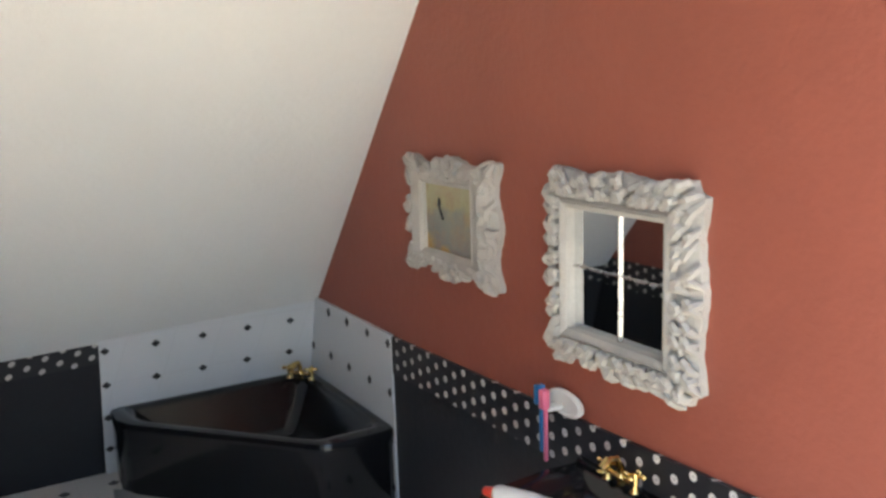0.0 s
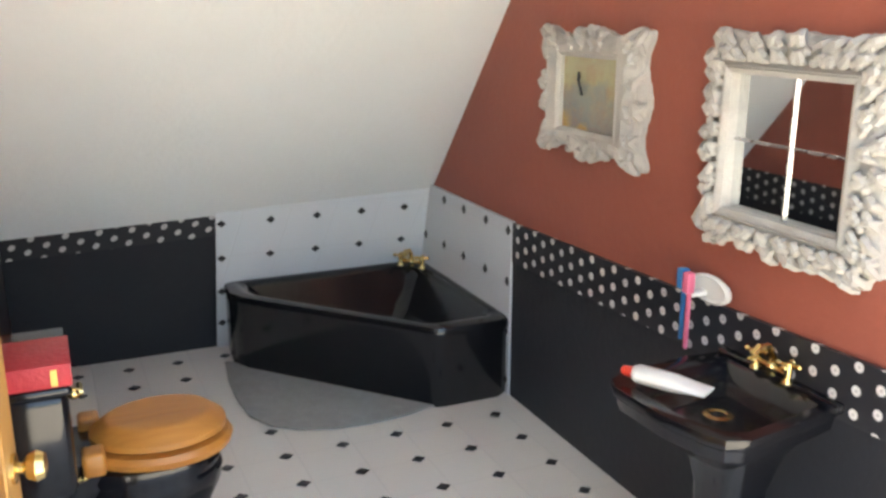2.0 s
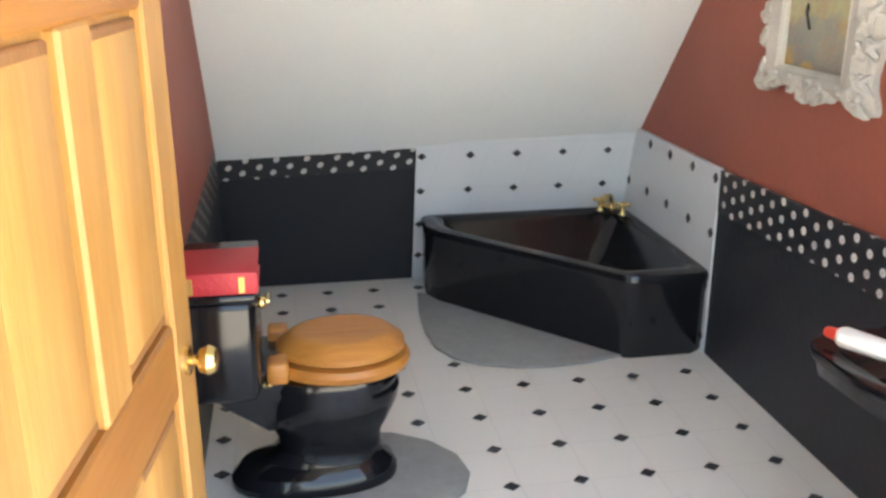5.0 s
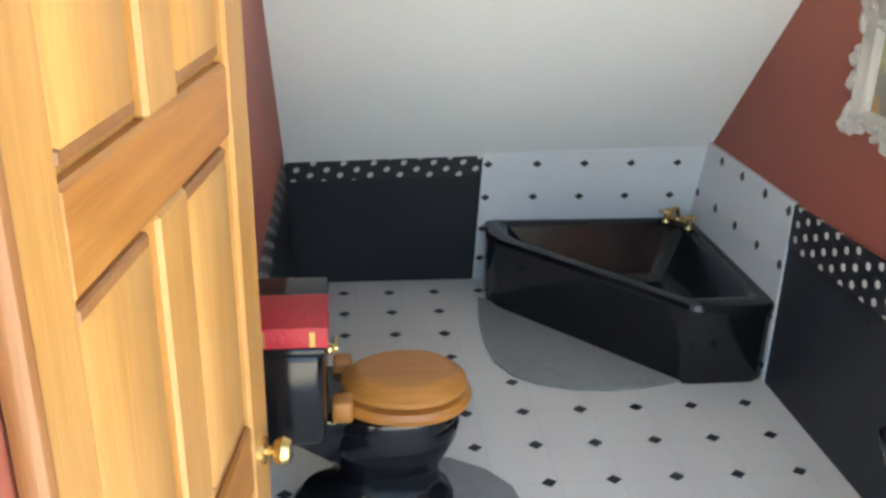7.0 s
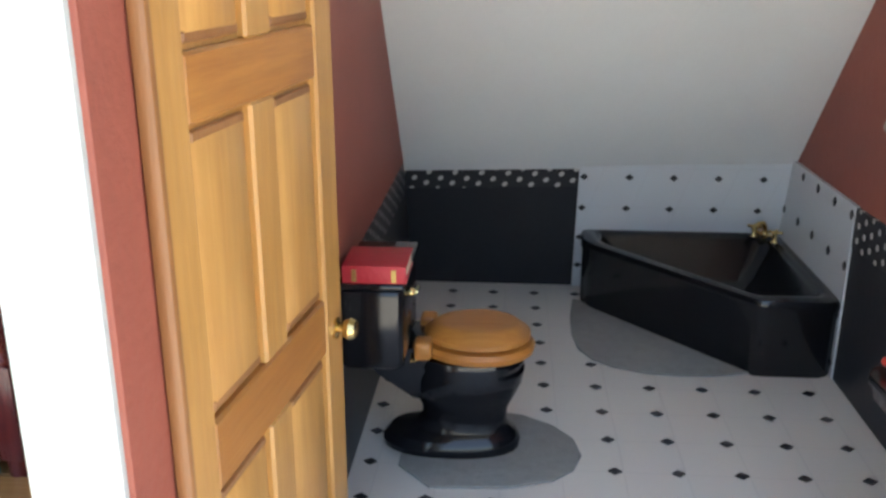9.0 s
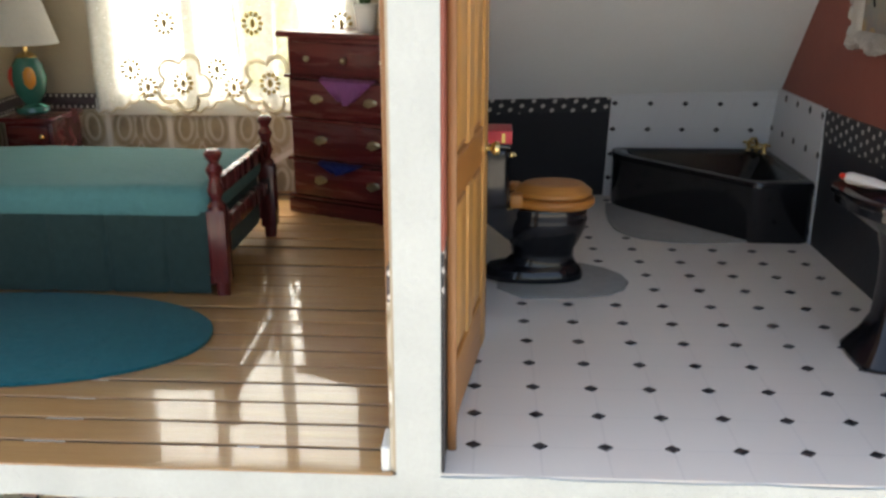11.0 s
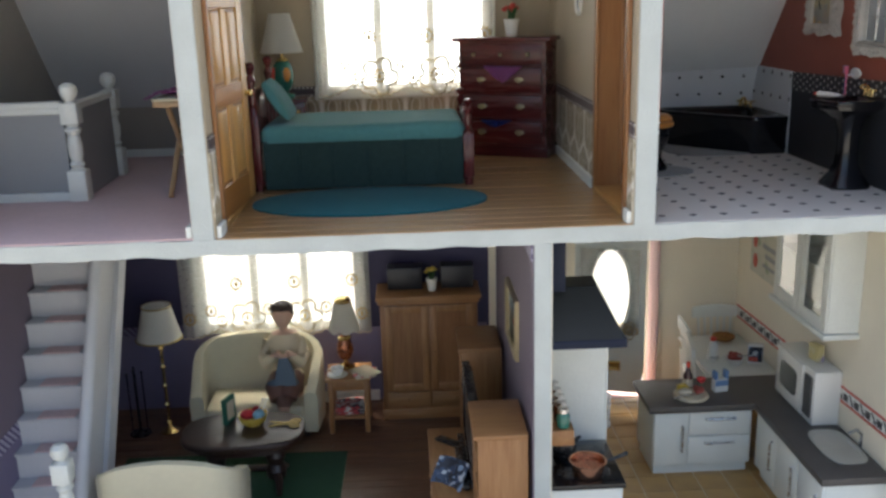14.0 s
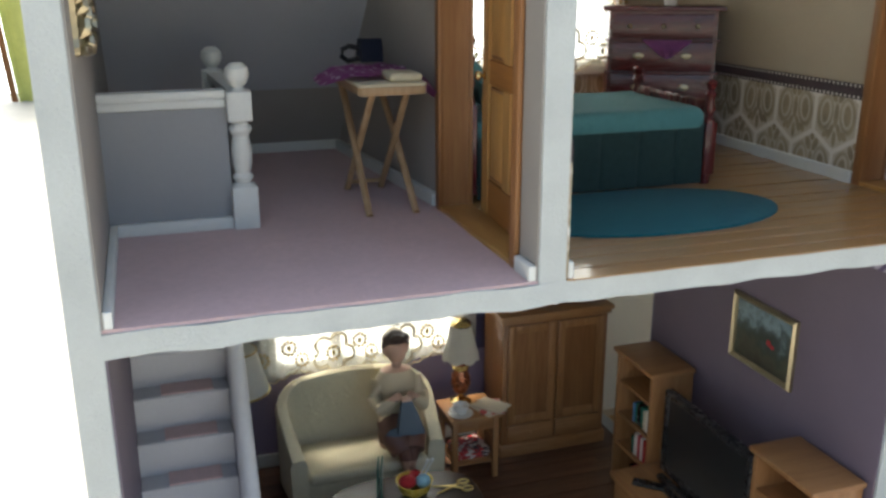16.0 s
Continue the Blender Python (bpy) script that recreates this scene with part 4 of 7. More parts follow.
def carved_band(w, h, band, per, seed, lobes, bare=0.0):
    """Acanthus carving round a rectangle: a scalloped backing under short fat leaves laid in two staggered rows, with curled tips.
    per: leaves in each decimetre; lobes: half width of the middle lobe and place of the outer one; bare: how far the rim draws in between them."""
    rnd = random.Random(seed)
    bm = bmesh.new()

    def reach(u):
        q = abs(u)
        bulge = max(math.exp(-(q / lobes[0]) ** 2), math.exp(-((q - lobes[1]) / 0.15) ** 2))
        r = 0.80 - bare + (0.20 + bare) * bulge + 0.03 * math.sin(q * 31.0)
        return band * (r if q < 0.9 or bare else r + (0.62 - r) * (q - 0.9) / 0.1)

    def at(s, f, z):
        (ax, ay), u = rim_point(w, h, s)
        (bx, by), _ = rim_point(w + reach(u), h + reach(u), s)
        return Vector((ax + (bx - ax) * f, ay + (by - ay) * f, z))
    n = 30
    prof = ((0.0, 0.036), (0.25, 0.034), (0.7, 0.028), (0.95, 0.018), (0.97, 0.0))
    vs = [[bm.verts.new(at(i / n, f, z)) for i in range(4 * n)] for f, z in prof]
    for a, b in zip(vs, vs[1:]):
        for i in range(4 * n):
            bm.faces.new((a[i], a[(i + 1) % (4 * n)], b[(i + 1) % (4 * n)], b[i]))
    bmesh.ops.recalc_face_normals(bm, faces=bm.faces)
    for k in range(4):
        ln = 2 * (w if k % 2 == 0 else h) + band
        m = max(4, int(ln * per * 0.5)) * 2
        for i in range(m):
            t = (i + 0.5) / m
            u = 2 * t - 1
            if bare and lobes[0] * 1.2 < abs(u) < lobes[1] - 0.30:
                continue
            e = 0.40 / per * rnd.uniform(0.85, 1.2)
            lean = (0.55 if u > 0 else -0.55) / m * rnd.uniform(0.5, 2.2) * (1 if i % 3 else -1)
            for f0, f1, dt, top in ((0.02, 0.52, 0.0, 0.050), (0.44, 1.0, 0.5 / m, 0.043)):
                s0, s1 = k + min(0.998, max(0.002, t + dt)), k + min(0.998, max(0.002, t + dt + lean))
                g = f1 - f0
                pts = [at(s0, f0, 0.034), at(s0 + (s1 - s0) * 0.2, f0 + g * 0.25, top), at(s0 + (s1 - s0) * 0.7, f0 + g * 0.62, top), at(s1, f0 + g * 0.9, top * 0.72), at(s1 + (s1 - s0) * 0.3 if 0.02 < t < 0.98 else s1, f1, 0.022)]
                put(tube(pts, [e * 0.5, e * 1.05, e * 1.15, e * 0.85, e * 0.35], 6), bm)
            if i % 3 == 0:
                put(ball(at(k + t, rnd.uniform(0.40, 0.60), 0.045), e * 1.1, 8, 1.0, 1.0, 0.8), bm)
    return bm


def ring_frame(w0, h0, w1, h1, z0, z1, z2):
    """A mitred moulding from inner half sizes to outer half sizes."""
    def rect(w, h, z):
        return [(-w, -h, z), (w, -h, z), (w, h, z), (-w, h, z)]
    mid = (w0 * 0.4 + w1 * 0.6, h0 * 0.4 + h1 * 0.6)
    rings = [rect(w0, h0, 0.0), rect(w0, h0, z0), rect(w0 + 0.012, h0 + 0.012, z0 + 0.008), rect(w0 + 0.014, h0 + 0.014, z1), rect(mid[0], mid[1], z2), rect(w1, h1, z1 * 0.8), rect(w1, h1, 0.0)]
    bm = bmesh.new()
    vs = [[bm.verts.new(p) for p in r] for r in rings]
    for a, b in zip(vs, vs[1:] + vs[:1]):
        for i in range(4):
            bm.faces.new((a[i], a[(i + 1) % 4], b[(i + 1) % 4], b[i]))
    bmesh.ops.recalc_face_normals(bm, faces=bm.faces)
    return bm


mirror = thing_m("wall_mirror", "mirror with white cross bars in a whitewashed carved scroll frame", "mirror", facing(1.652, 0.866, 1.042, "-x"))
part("glass", box(-0.172, 0.172, -0.156, 0.156, 0.010, 0.018), M_MIRROR, mirror)
part("moulding", ring_frame(0.162, 0.147, 0.190, 0.175, 0.044, 0.047, 0.052), M_CARVED, mirror, "plain white inner moulding")
part("carving", carved_band(0.188, 0.173, 0.066, 40.0, 5, (0.30, 0.80)), M_CARVED, mirror, "deeply carved whitewashed scrollwork")["kind"] = "stuff"
part("cross_bar", box(-0.003, 0.004, -0.152, 0.152, 0.0185, 0.024, 0.001, 1), M_CHROME, mirror, "thin silvery glazing bar")
part("cross_bar", box(-0.168, 0.168, 0.002, 0.007, 0.0183, 0.023), M_CHROME, mirror, "thin silvery glazing bar")

pic = thing_m("carved_picture", "small faded painting in a whitewashed carved frame", "picture", facing(1.652, 1.600, 1.090, "-x"))


def mat_painting(name, stops, scale=9.0, seed=0.0):
    """A blurred little painting in bands and blots of the given colours."""
    k = Nodes(name)
    x, y, z = k.xyz()
    n1, n2 = k.noise(scale, 5), k.noise(scale * 2.2, 4)
    f = k.math("ADD", k.math("MULTIPLY", y, 2.6), k.math("MULTIPLY", k.math("SUBTRACT", n1, 0.5), 0.9 + seed))
    ramp = k.n("ShaderNodeValToRGB")
    while len(ramp.color_ramp.elements) < len(stops):
        ramp.color_ramp.elements.new(0.5)
    for e, (pos, col) in zip(ramp.color_ramp.elements, stops):
        e.position, e.color = pos, (*col, 1)
    k.l(k.math("ADD", f, 0.5), ramp.inputs[0])
    c = k.mix(k.math("MULTIPLY", k.ramp(n2, 0.45, 0.7), 0.35), ramp.outputs[0], stops[0][1])
    return k.done(c, 0.35, coat=0.3)


part("canvas", box(-0.142, 0.142, -0.106, 0.106, 0.022, 0.028), mat_painting("yellow_painting", [(0.0, (0.30, 0.07, 0.04)), (0.20, (0.40, 0.25, 0.07)), (0.30, (0.18, 0.19, 0.18)), (0.47, (0.25, 0.26, 0.21)), (0.58, (0.38, 0.36, 0.20)), (1.0, (0.38, 0.37, 0.24))]), pic, "faded yellow and green painting")
part("figure", put(ball((-0.055, 0.045, 0.030), 0.010, 8, 0.8, 1.6, 0.3), tube([(-0.06, 0.04, 0.030), (-0.045, 0.015, 0.030), (-0.035, -0.005, 0.030)], 0.004, 6)), M_DARK, pic, "dark bird-like stroke in the painting")
part("moulding", ring_frame(0.136, 0.100, 0.222, 0.150, 0.040, 0.046, 0.054), M_CARVED, pic)
part("carving", carved_band(0.188, 0.120, 0.064, 38.0, 11, (0.34, 0.94), 0.22), M_CARVED, pic, "carved whitewashed shells and corners")["kind"] = "stuff"

# ---- panelled doors and door frames ----
def door_leaf(thing_ob, w=0.80, h=1.66):
    """A six panel door from the hinge at the origin along local X; thickness along Y."""
    t, st = 0.045, 0.14 * w
    for x0 in (0.0, w - st):
        part("stile", box(x0, x0 + st, 0, t, 0, h, 0.005, 1), M_OAK, thing_ob)
    rails = ((0.0, 0.18), (0.625, 0.74), (1.17, 1.265), (h - 0.11, h))
    cols = ((st, (w - st) / 2), ((w + st) / 2, w - st))
    for z0, z1 in rails:
        part("rail", box(st - 0.001, w - st + 0.001, 0.002, t - 0.002, z0, z1, 0.005, 1), M_OAK_R, thing_ob, "darker rail with grain across")
    for (za, zb) in zip([r[1] for r in rails], [r[0] for r in rails][1:]):
        part("mid_stile", box((w - st) / 2, (w + st) / 2, 0.0015, t - 0.0015, za - 0.001, zb + 0.001, 0.005, 1), M_OAK, thing_ob)
        for a, b in cols:
            bm = bmesh.new()
            put(box(a, b, 0.016, t - 0.016, za, zb), bm)
            for y0, y1 in ((0.016, 0.004), (t - 0.016, t - 0.004)):
                m = 0.028
                put(loft([[(a + 0.008, y0, za + 0.008), (b - 0.008, y0, za + 0.008), (b - 0.008, y0, zb - 0.008), (a + 0.008, y0, zb - 0.008)],
                          [(a + m, y1, za + m), (b - m, y1, za + m), (b - m, y1, zb - m), (a + m, y1, zb - m)]]), bm)
            pn = part("panel", bm, M_OAK, thing_ob)
            # darker strips stand in for the shadow at the ends of each sunk panel
            for ze in (za + 0.009, zb - 0.025):
                part("bead", box(a + 0.014, b - 0.014, 0.007, t - 0.007, ze, ze + 0.016, 0.003, 1), M_OAK_F, pn, "dark strip across the panel end, recess shadow in its colour")
    for s, y in ((1, t), (-1, 0)):
        bm = lathe([(0.022, 0), (0.022, 0.005), (0.008, 0.008), (0.008, 0.014), (0.018, 0.020), (0.023, 0.032), (0.018, 0.043), (0, 0.047)], 18)
        bmesh.ops.rotate(bm, verts=bm.verts, cent=(0, 0, 0), matrix=Matrix.Rotation(radians(-90 * s), 3, "X"))
        part("knob", bm, M_BRASS, thing_ob, "small round brass knob").matrix_basis = P(w - 0.045, y, 0.66)


def door_frame(name, x0, x1, label, hole, hinge=0.036):
    """Lining, threshold and casings round a doorway; hinge: how far the casing on the hinge side laps over the opening."""
    y0, y1, z0, z1 = hole
    fr = thing(name, label, "door frame", kind="structure")
    part("jamb", box(x0 - 0.012, x1 + 0.012, y0, y0 + 0.03, 0.0, z1, 0.003, 1), M_OAK_F, fr)
    part("jamb", box(x0 - 0.012, x1 + 0.012, y1 - 0.03, y1, 0.0, z1, 0.003, 1), M_OAK_F, fr)
    part("head", box(x0 - 0.012, x1 + 0.012, y0 + 0.03, y1 - 0.03, z1 - 0.03, z1, 0.003, 1), M_OAK_F, fr)
    part("threshold", box(x0 - 0.03, x1 + 0.03, y0 + 0.03, y1 - 0.03, 0.006, 0.032, 0.006, 2), M_OAK_V, fr)
    for xa, xb in ((x0 - 0.034, x0 - 0.009), (x1 + 0.009, x1 + 0.034)):
        for ya, yb in ((y0 - 0.028, y0 + (hinge if xa > x1 else 0.036)), (y1 - 0.036, y1 + 0.028)):
            part("casing", box(xa, xb, ya, yb, 0.0, z1 + 0.03, 0.008, 2), M_OAK_F, fr)
        part("casing", box(xa, xb, y0 + 0.036, y1 - 0.036, z1 - 0.036, z1 + 0.03, 0.008, 2), M_OAK_V, fr)
    return fr


door_frame("door_frame_bath", RL, RR, "golden oak door frame in the bathroom partition", DOOR, -0.008)
door_frame("door_frame_landing", LL, LR, "golden oak door frame in the landing partition", LDOOR)
bath_door = thing("panelled_door", "golden oak six-panel door standing open into the bathroom", "door", (0.076, 0.145, 0.034), 83.0)
door_leaf(bath_door, 0.69)
bed_door = thing("panelled_door", "golden oak six-panel door standing ajar in the landing doorway", "door", (-2.335, 0.235, 0.034), 85.0)
door_leaf(bed_door, 0.77)

# ---- bedroom ----
sheet_x("damask_bed_east", RL - T, -1, 0.012, BACK - 2 * T, 0.0, 0.47, M_DAMASK, "brown and cream damask wallpaper below the border", [DOOR])
sheet_x("damask_bed_west", LR + T, 1, 0.012, SKEW0, 0.0, 0.47, M_DAMASK, "brown and cream damask wallpaper below the border", [LDOOR])
skewed("damask_bed_west_back", LR + T, LR + 2 * T, 0.0, 0.47, M_DAMASK, "brown and cream damask wallpaper behind the bed")
sheet_y("damask_bed_north", LR + T - 0.16, RL - T, 0.0, 0.47, M_DAMASK, "brown and cream damask wallpaper below the window", y=BACK - T)
sheet_x("border_bed_east", RL - T, -1, 0.012, BACK - 2 * T, 0.47, 0.555, M_BORDER, "dark narrow wallpaper border with pale beaded edges", [DOOR])
sheet_x("border_bed_west", LR + T, 1, 0.012, SKEW0, 0.47, 0.555, M_BORDER, "dark narrow wallpaper border", [LDOOR])
skewed("border_bed_west_back", LR + T, LR + 2 * T, 0.47, 0.555, M_BORDER, "dark narrow wallpaper border behind the bed")
sheet_y("border_bed_north", LR + T - 0.16, RL - T, 0.47, 0.555, M_BORDER, "dark narrow wallpaper border", y=BACK - T)


def skirting(name, rows, label="white painted skirting board"):
    bm = bmesh.new()
    for row in rows:
        put(box(*row, r=0.006), bm)
    setting(name, bm, M_WHITE, label, category="skirting board")


skirting("baseboard_bed", [(RL - 0.04, RL - 2 * T, 0.01, 0.115, 0.002, 0.075), (RL - 0.04, RL - 2 * T, 1.005, BACK - 0.02, 0.002, 0.075), (LR + 2 * T, LR + 0.04, 0.01, 0.165, 0.002, 0.075)])
skewed("baseboard_bed_back", LR + 2 * T, LR + 0.04, 0.002, 0.075, M_WHITE, "white painted skirting board", "skirting board")
skirting("baseboard_landing", [(L + T, L + 0.04, 0.01, 1.14, 0.012, 0.075), (LL - 0.04, LL - T, 0.01, 0.165, 0.012, 0.075), (L + 0.05, -2.63, 2.905, 2.935, 0.012, 0.082)])
skewed("baseboard_landing_east", LL - 0.04, LL - T, 0.012, 0.075, M_WHITE, "white painted skirting board", "skirting board", 2.90)


def window_unit(name, hole, y, label, bars=3):
    """White wooden window: frame, glazing bars, sill and panes, standing a little proud of the wall."""
    x0, x1, z0, z1 = hole
    w = thing(name, label, "window", kind="structure")
    f = 0.055
    for nm, row in (("stile", (x0 - 0.10, x0 + 0.01, y - 0.03, y + 0.07, z0 - 0.06, z1 + 0.08)), ("stile", (x1 - 0.01, x1 + 0.10, y - 0.03, y + 0.07, z0 - 0.06, z1 + 0.08)),
                    ("head", (x0 + 0.01, x1 - 0.01, y - 0.03, y + 0.07, z1 - 0.01, z1 + 0.08)), ("sill", (x0 - 0.11, x1 + 0.11, y - 0.045, y + 0.07, z0 - 0.10, z0 - 0.005))):
        part(nm, box(*row, r=0.008), M_WHITE, w)
    for i in range(1, bars):
        x = x0 + (x1 - x0) * i / bars
        part("glazing_bar", box(x - 0.032, x + 0.032, y - 0.02, y + 0.06, z0, z1, 0.006), M_WHITE, w)
    for i in range(bars):
        a, b = x0 + (x1 - x0) * i / bars + 0.02, x0 + (x1 - x0) * (i + 1) / bars - 0.02
        p = part("pane", box(a, b, y + 0.03, y + 0.036, z0, z1), M_GLASS, w)
        p.visible_shadow = False
    return w


def daisy(bm, cx, cz, y, r):
    """An embroidered flower: an oval heart and eleven separate stitched drops round it."""
    put(ball((cx, y, cz), r * 0.36, 8, 0.7, 0.3, 1.2), bm)
    for i in range(11):
        a = 2 * math.pi * i / 11
        c, s = math.cos(a), math.sin(a)
        put(tube([(cx + r * 0.60 * c, y, cz + r * 0.64 * s), (cx + r * 0.80 * c, y, cz + r * 0.86 * s), (cx + r * 1.02 * c, y, cz + r * 1.10 * s)], [r * 0.10, r * 0.21, r * 0.16], 5), bm)


def flower_outline(bm, cx, cz, y, r, w=0.012):
    pts = []
    for i in range(40):
        a = 2 * math.pi * i / 40
        q = r * (0.62 + 0.38 * abs(math.cos(2.5 * a + 0.3)) ** 0.8)
        pts.append((cx + q * math.cos(a), y, cz + q * math.sin(a)))
    put(tube(pts + pts[:1], w, 5), bm)


def lace_curtain(name, x0, x1, z0, z1, y, label, seed, first, pitch, up):
    """Net curtain in soft folds with an embroidered flower band and a scalloped hem."""
    rnd = random.Random(seed)
    cur = thing(name, label, "curtain")

    def yy(x):
        return y + 0.014 * math.sin(x * 21.0 + seed) + 0.008 * math.sin(x * 47.0)
    flower = x0 + first + 0.075

    def scallop(x):
        return z0 + 0.085 * (1 - abs(math.cos(math.pi * (x - flower) / pitch))) + 0.008 * math.sin(x * 90)
    bm = bmesh.new()
    n, m = 120, 14
    grid = []
    for i in range(n + 1):
        x = x0 + (x1 - x0) * i / n
        hem = scallop(x)
        grid.append([bm.verts.new((x, yy(x), hem + (z1 - hem) * (j / m))) for j in range(m + 1)])
    for i in range(n):
        for j in range(m):
            bm.faces.new((grid[i][j], grid[i + 1][j], grid[i + 1][j + 1], grid[i][j + 1]))
    part("net", bm, M_NET, cur)
    em, fo = bmesh.new(), bmesh.new()
    for i in range(-1, 4):
        ux, uz = x0 + first + pitch * i, z0 + up
        for dx, dz, r in ((0.0, 0.0, 0.056), (0.075, -0.313, 0.054), (0.265, -0.240, 0.054), (0.350, -0.335, 0.052)):
            if x0 + 0.06 < ux + dx < x1 - 0.05:
                daisy(em, ux + dx, uz + dz, y - 0.043, r)
        if x0 + 0.1 < ux + 0.075 < x1 - 0.1:
            flower_outline(fo, ux + 0.075, uz - 0.313, y - 0.040, 0.152, 0.012)
    bmesh.ops.recalc_face_normals(em, faces=em.faces)
    part("flower_outline", fo, M_LACEBAND, cur, "pale stitched flower outlines")["kind"] = "stuff"
    part("embroidery", em, M_EMBROID, cur, "gold embroidered flowers")["kind"] = "stuff"
    hem = bmesh.new()
    pts = [(x0 + (x1 - x0) * i / 120, y - 0.036, scallop(x0 + (x1 - x0) * i / 120) + 0.004) for i in range(121)]
    put(tube(pts, 0.007, 5), hem)
    part("scalloped_hem", hem, M_LACEBAND, cur)
    part("rod", tube([(x0 - 0.04, y, z1), (x1 + 0.04, y, z1)], 0.014), M_WHITE, cur)
    return cur


window_unit("window_bedroom", BEDWIN, BACK, "white three-part window in the bedroom back wall")
lace_curtain("lace_curtain", -2.0, -0.55, 0.47, 1.84, 2.83, "white net curtain with gold embroidered flowers over the bedroom window", 1, 0.435, 0.471, 0.477)

# bed
bed = thing("single_bed", "mahogany four-post single bed with teal bedding", "bed")


def post(x, y, h, r=0.036):
    bm = lathe([(r * 0.75, 0.0), (r * 0.85, 0.05), (r, 0.10), (r, h * 0.62), (r * 0.55, h * 0.66), (r * 0.9, h * 0.72), (r * 0.6, h * 0.80), (r * 0.95, h * 0.86), (r * 0.5, h * 0.905), (r * 0.85, h * 0.94), (r * 1.0, h * 0.965), (r * 0.7, h * 0.99), (0, h)], 14)
    put(box(-r, r, -r, r, 0.06, h * 0.6, 0.006), bm)
    ob = part("post", bm, M_MAHOG_V, bed)
    ob.matrix_basis = P(x, y, 0.004)


B0, B1, HX, FX = 1.265, 2.05, -2.288, -0.872
for x, y, h in ((HX, B0, 0.86), (HX, B1, 0.86), (FX, B0, 0.585), (FX, B1, 0.585)):
    post(x, y, h)
part("headboard", boxes((HX - 0.014, HX + 0.014, B0 + 0.03, B1 - 0.03, 0.30, 0.62), (HX - 0.02, HX + 0.02, B0 + 0.03, B1 - 0.03, 0.62, 0.67), r=0.006), M_MAHOG_V, bed)
for z in (0.40, 0.23):
    part("foot_rail", box(FX - 0.016, FX + 0.016, B0 + 0.03, B1 - 0.03, z, z + 0.07, 0.008), M_MAHOG_V, bed)
part("side_rail", box(HX + 0.03, FX - 0.03, B0 - 0.005, B0 + 0.02, 0.045, 0.075, 0.005), M_MAHOG, bed)
part("side_rail", box(HX + 0.03, FX - 0.03, B1 - 0.02, B1 + 0.005, 0.10, 0.22, 0.005), M_MAHOG, bed)


def soft_box(x0, x1, y0, y1, z0, z1, r, seg=4, puff=0.0, nx=10):
    bm = box(x0, x1, y0, y1, z0, z1, r, seg)
    bmesh.ops.subdivide_edges(bm, edges=[e for e in bm.edges if e.calc_length() > 0.25], cuts=nx, use_grid_fill=True)
    for v in bm.verts:
        n = noise.noise(v.co * 3.0) * 0.5 + noise.noise(v.co * 8.0) * 0.25
        if v.co.z > z0 + 0.5 * (z1 - z0):
            v.co.z += puff * n
    return bm


cover = soft_box(HX + 0.035, FX - 0.02, B0 - 0.025, B1 + 0.01, 0.292, 0.438, 0.060, 6, 0.016)
part("coverlet", cover, M_TEAL, bed, "pale teal fitted coverlet")
# box pleated skirt, each pleat a shallow fold
sk = bmesh.new()
n = 80
top, low = [], []
for i in range(n + 1):
    x = HX + 0.05 + (FX - 0.04 - HX - 0.05) * i / n
    q = (i % 14)
    d = -0.018 if q == 0 else 0.0
    top.append(sk.verts.new((x, B0 - 0.02, 0.345)))
    low.append(sk.verts.new((x, B0 - 0.028 - d + 0.004 * noise.noise((x * 6, 0, 0)), 0.02)))
for i in range(n):
    sk.faces.new((low[i], low[i + 1], top[i + 1], top[i]))
bmesh.ops.solidify(sk, geom=sk.faces[:], thickness=0.008)
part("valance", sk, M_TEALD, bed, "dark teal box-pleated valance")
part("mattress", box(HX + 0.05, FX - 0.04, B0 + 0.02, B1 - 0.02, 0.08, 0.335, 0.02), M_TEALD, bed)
pil = loft([[(x, y * w * 0.62, z * t) for y, z in ellipse(1, 1, 20, 0, 0, 3.2)] for x, w, t in ((-0.15, 0.30, 0.012), (-0.13, 0.32, 0.032), (-0.06, 0.335, 0.048), (0.06, 0.335, 0.048), (0.13, 0.32, 0.032), (0.15, 0.30, 0.012))])
pillow = solid("pillow", pil, M_TEAL, "pale teal pillow propped against the headboard", "pillow")
pillow.matrix_basis = P(-2.150, 1.56, 0.592, 0, 57, 0)
solid("oval_rug", slab([(-1.525 + x, 0.815 + y) for x, y in ellipse(0.735, 0.405, 56, 0, 0, 2.1)], 0.005, 0.021, 0.004), M_RUG, "oval blue felt rug on the bedroom boards", "rug")

# chest of drawers, set across the corner
chest = thing("chest_of_drawers", "mahogany chest with brass handles and cloths caught in its drawers", "chest of drawers", (-0.875, 2.50, 0.0), -25)
W, D = 0.745, 0.32


def bow(w0, w1, y_front, depth, z0, z1, bulge, r=0.0):
    """A block whose front bows very slightly outwards."""
    bulge *= 0.15
    pts = [(w0 + (w1 - w0) * i / 10, y_front - bulge * math.sin(math.pi * i / 10)) for i in range(11)]
    return slab(pts + [(w1, y_front + depth), (w0, y_front + depth)], z0, z1, r)


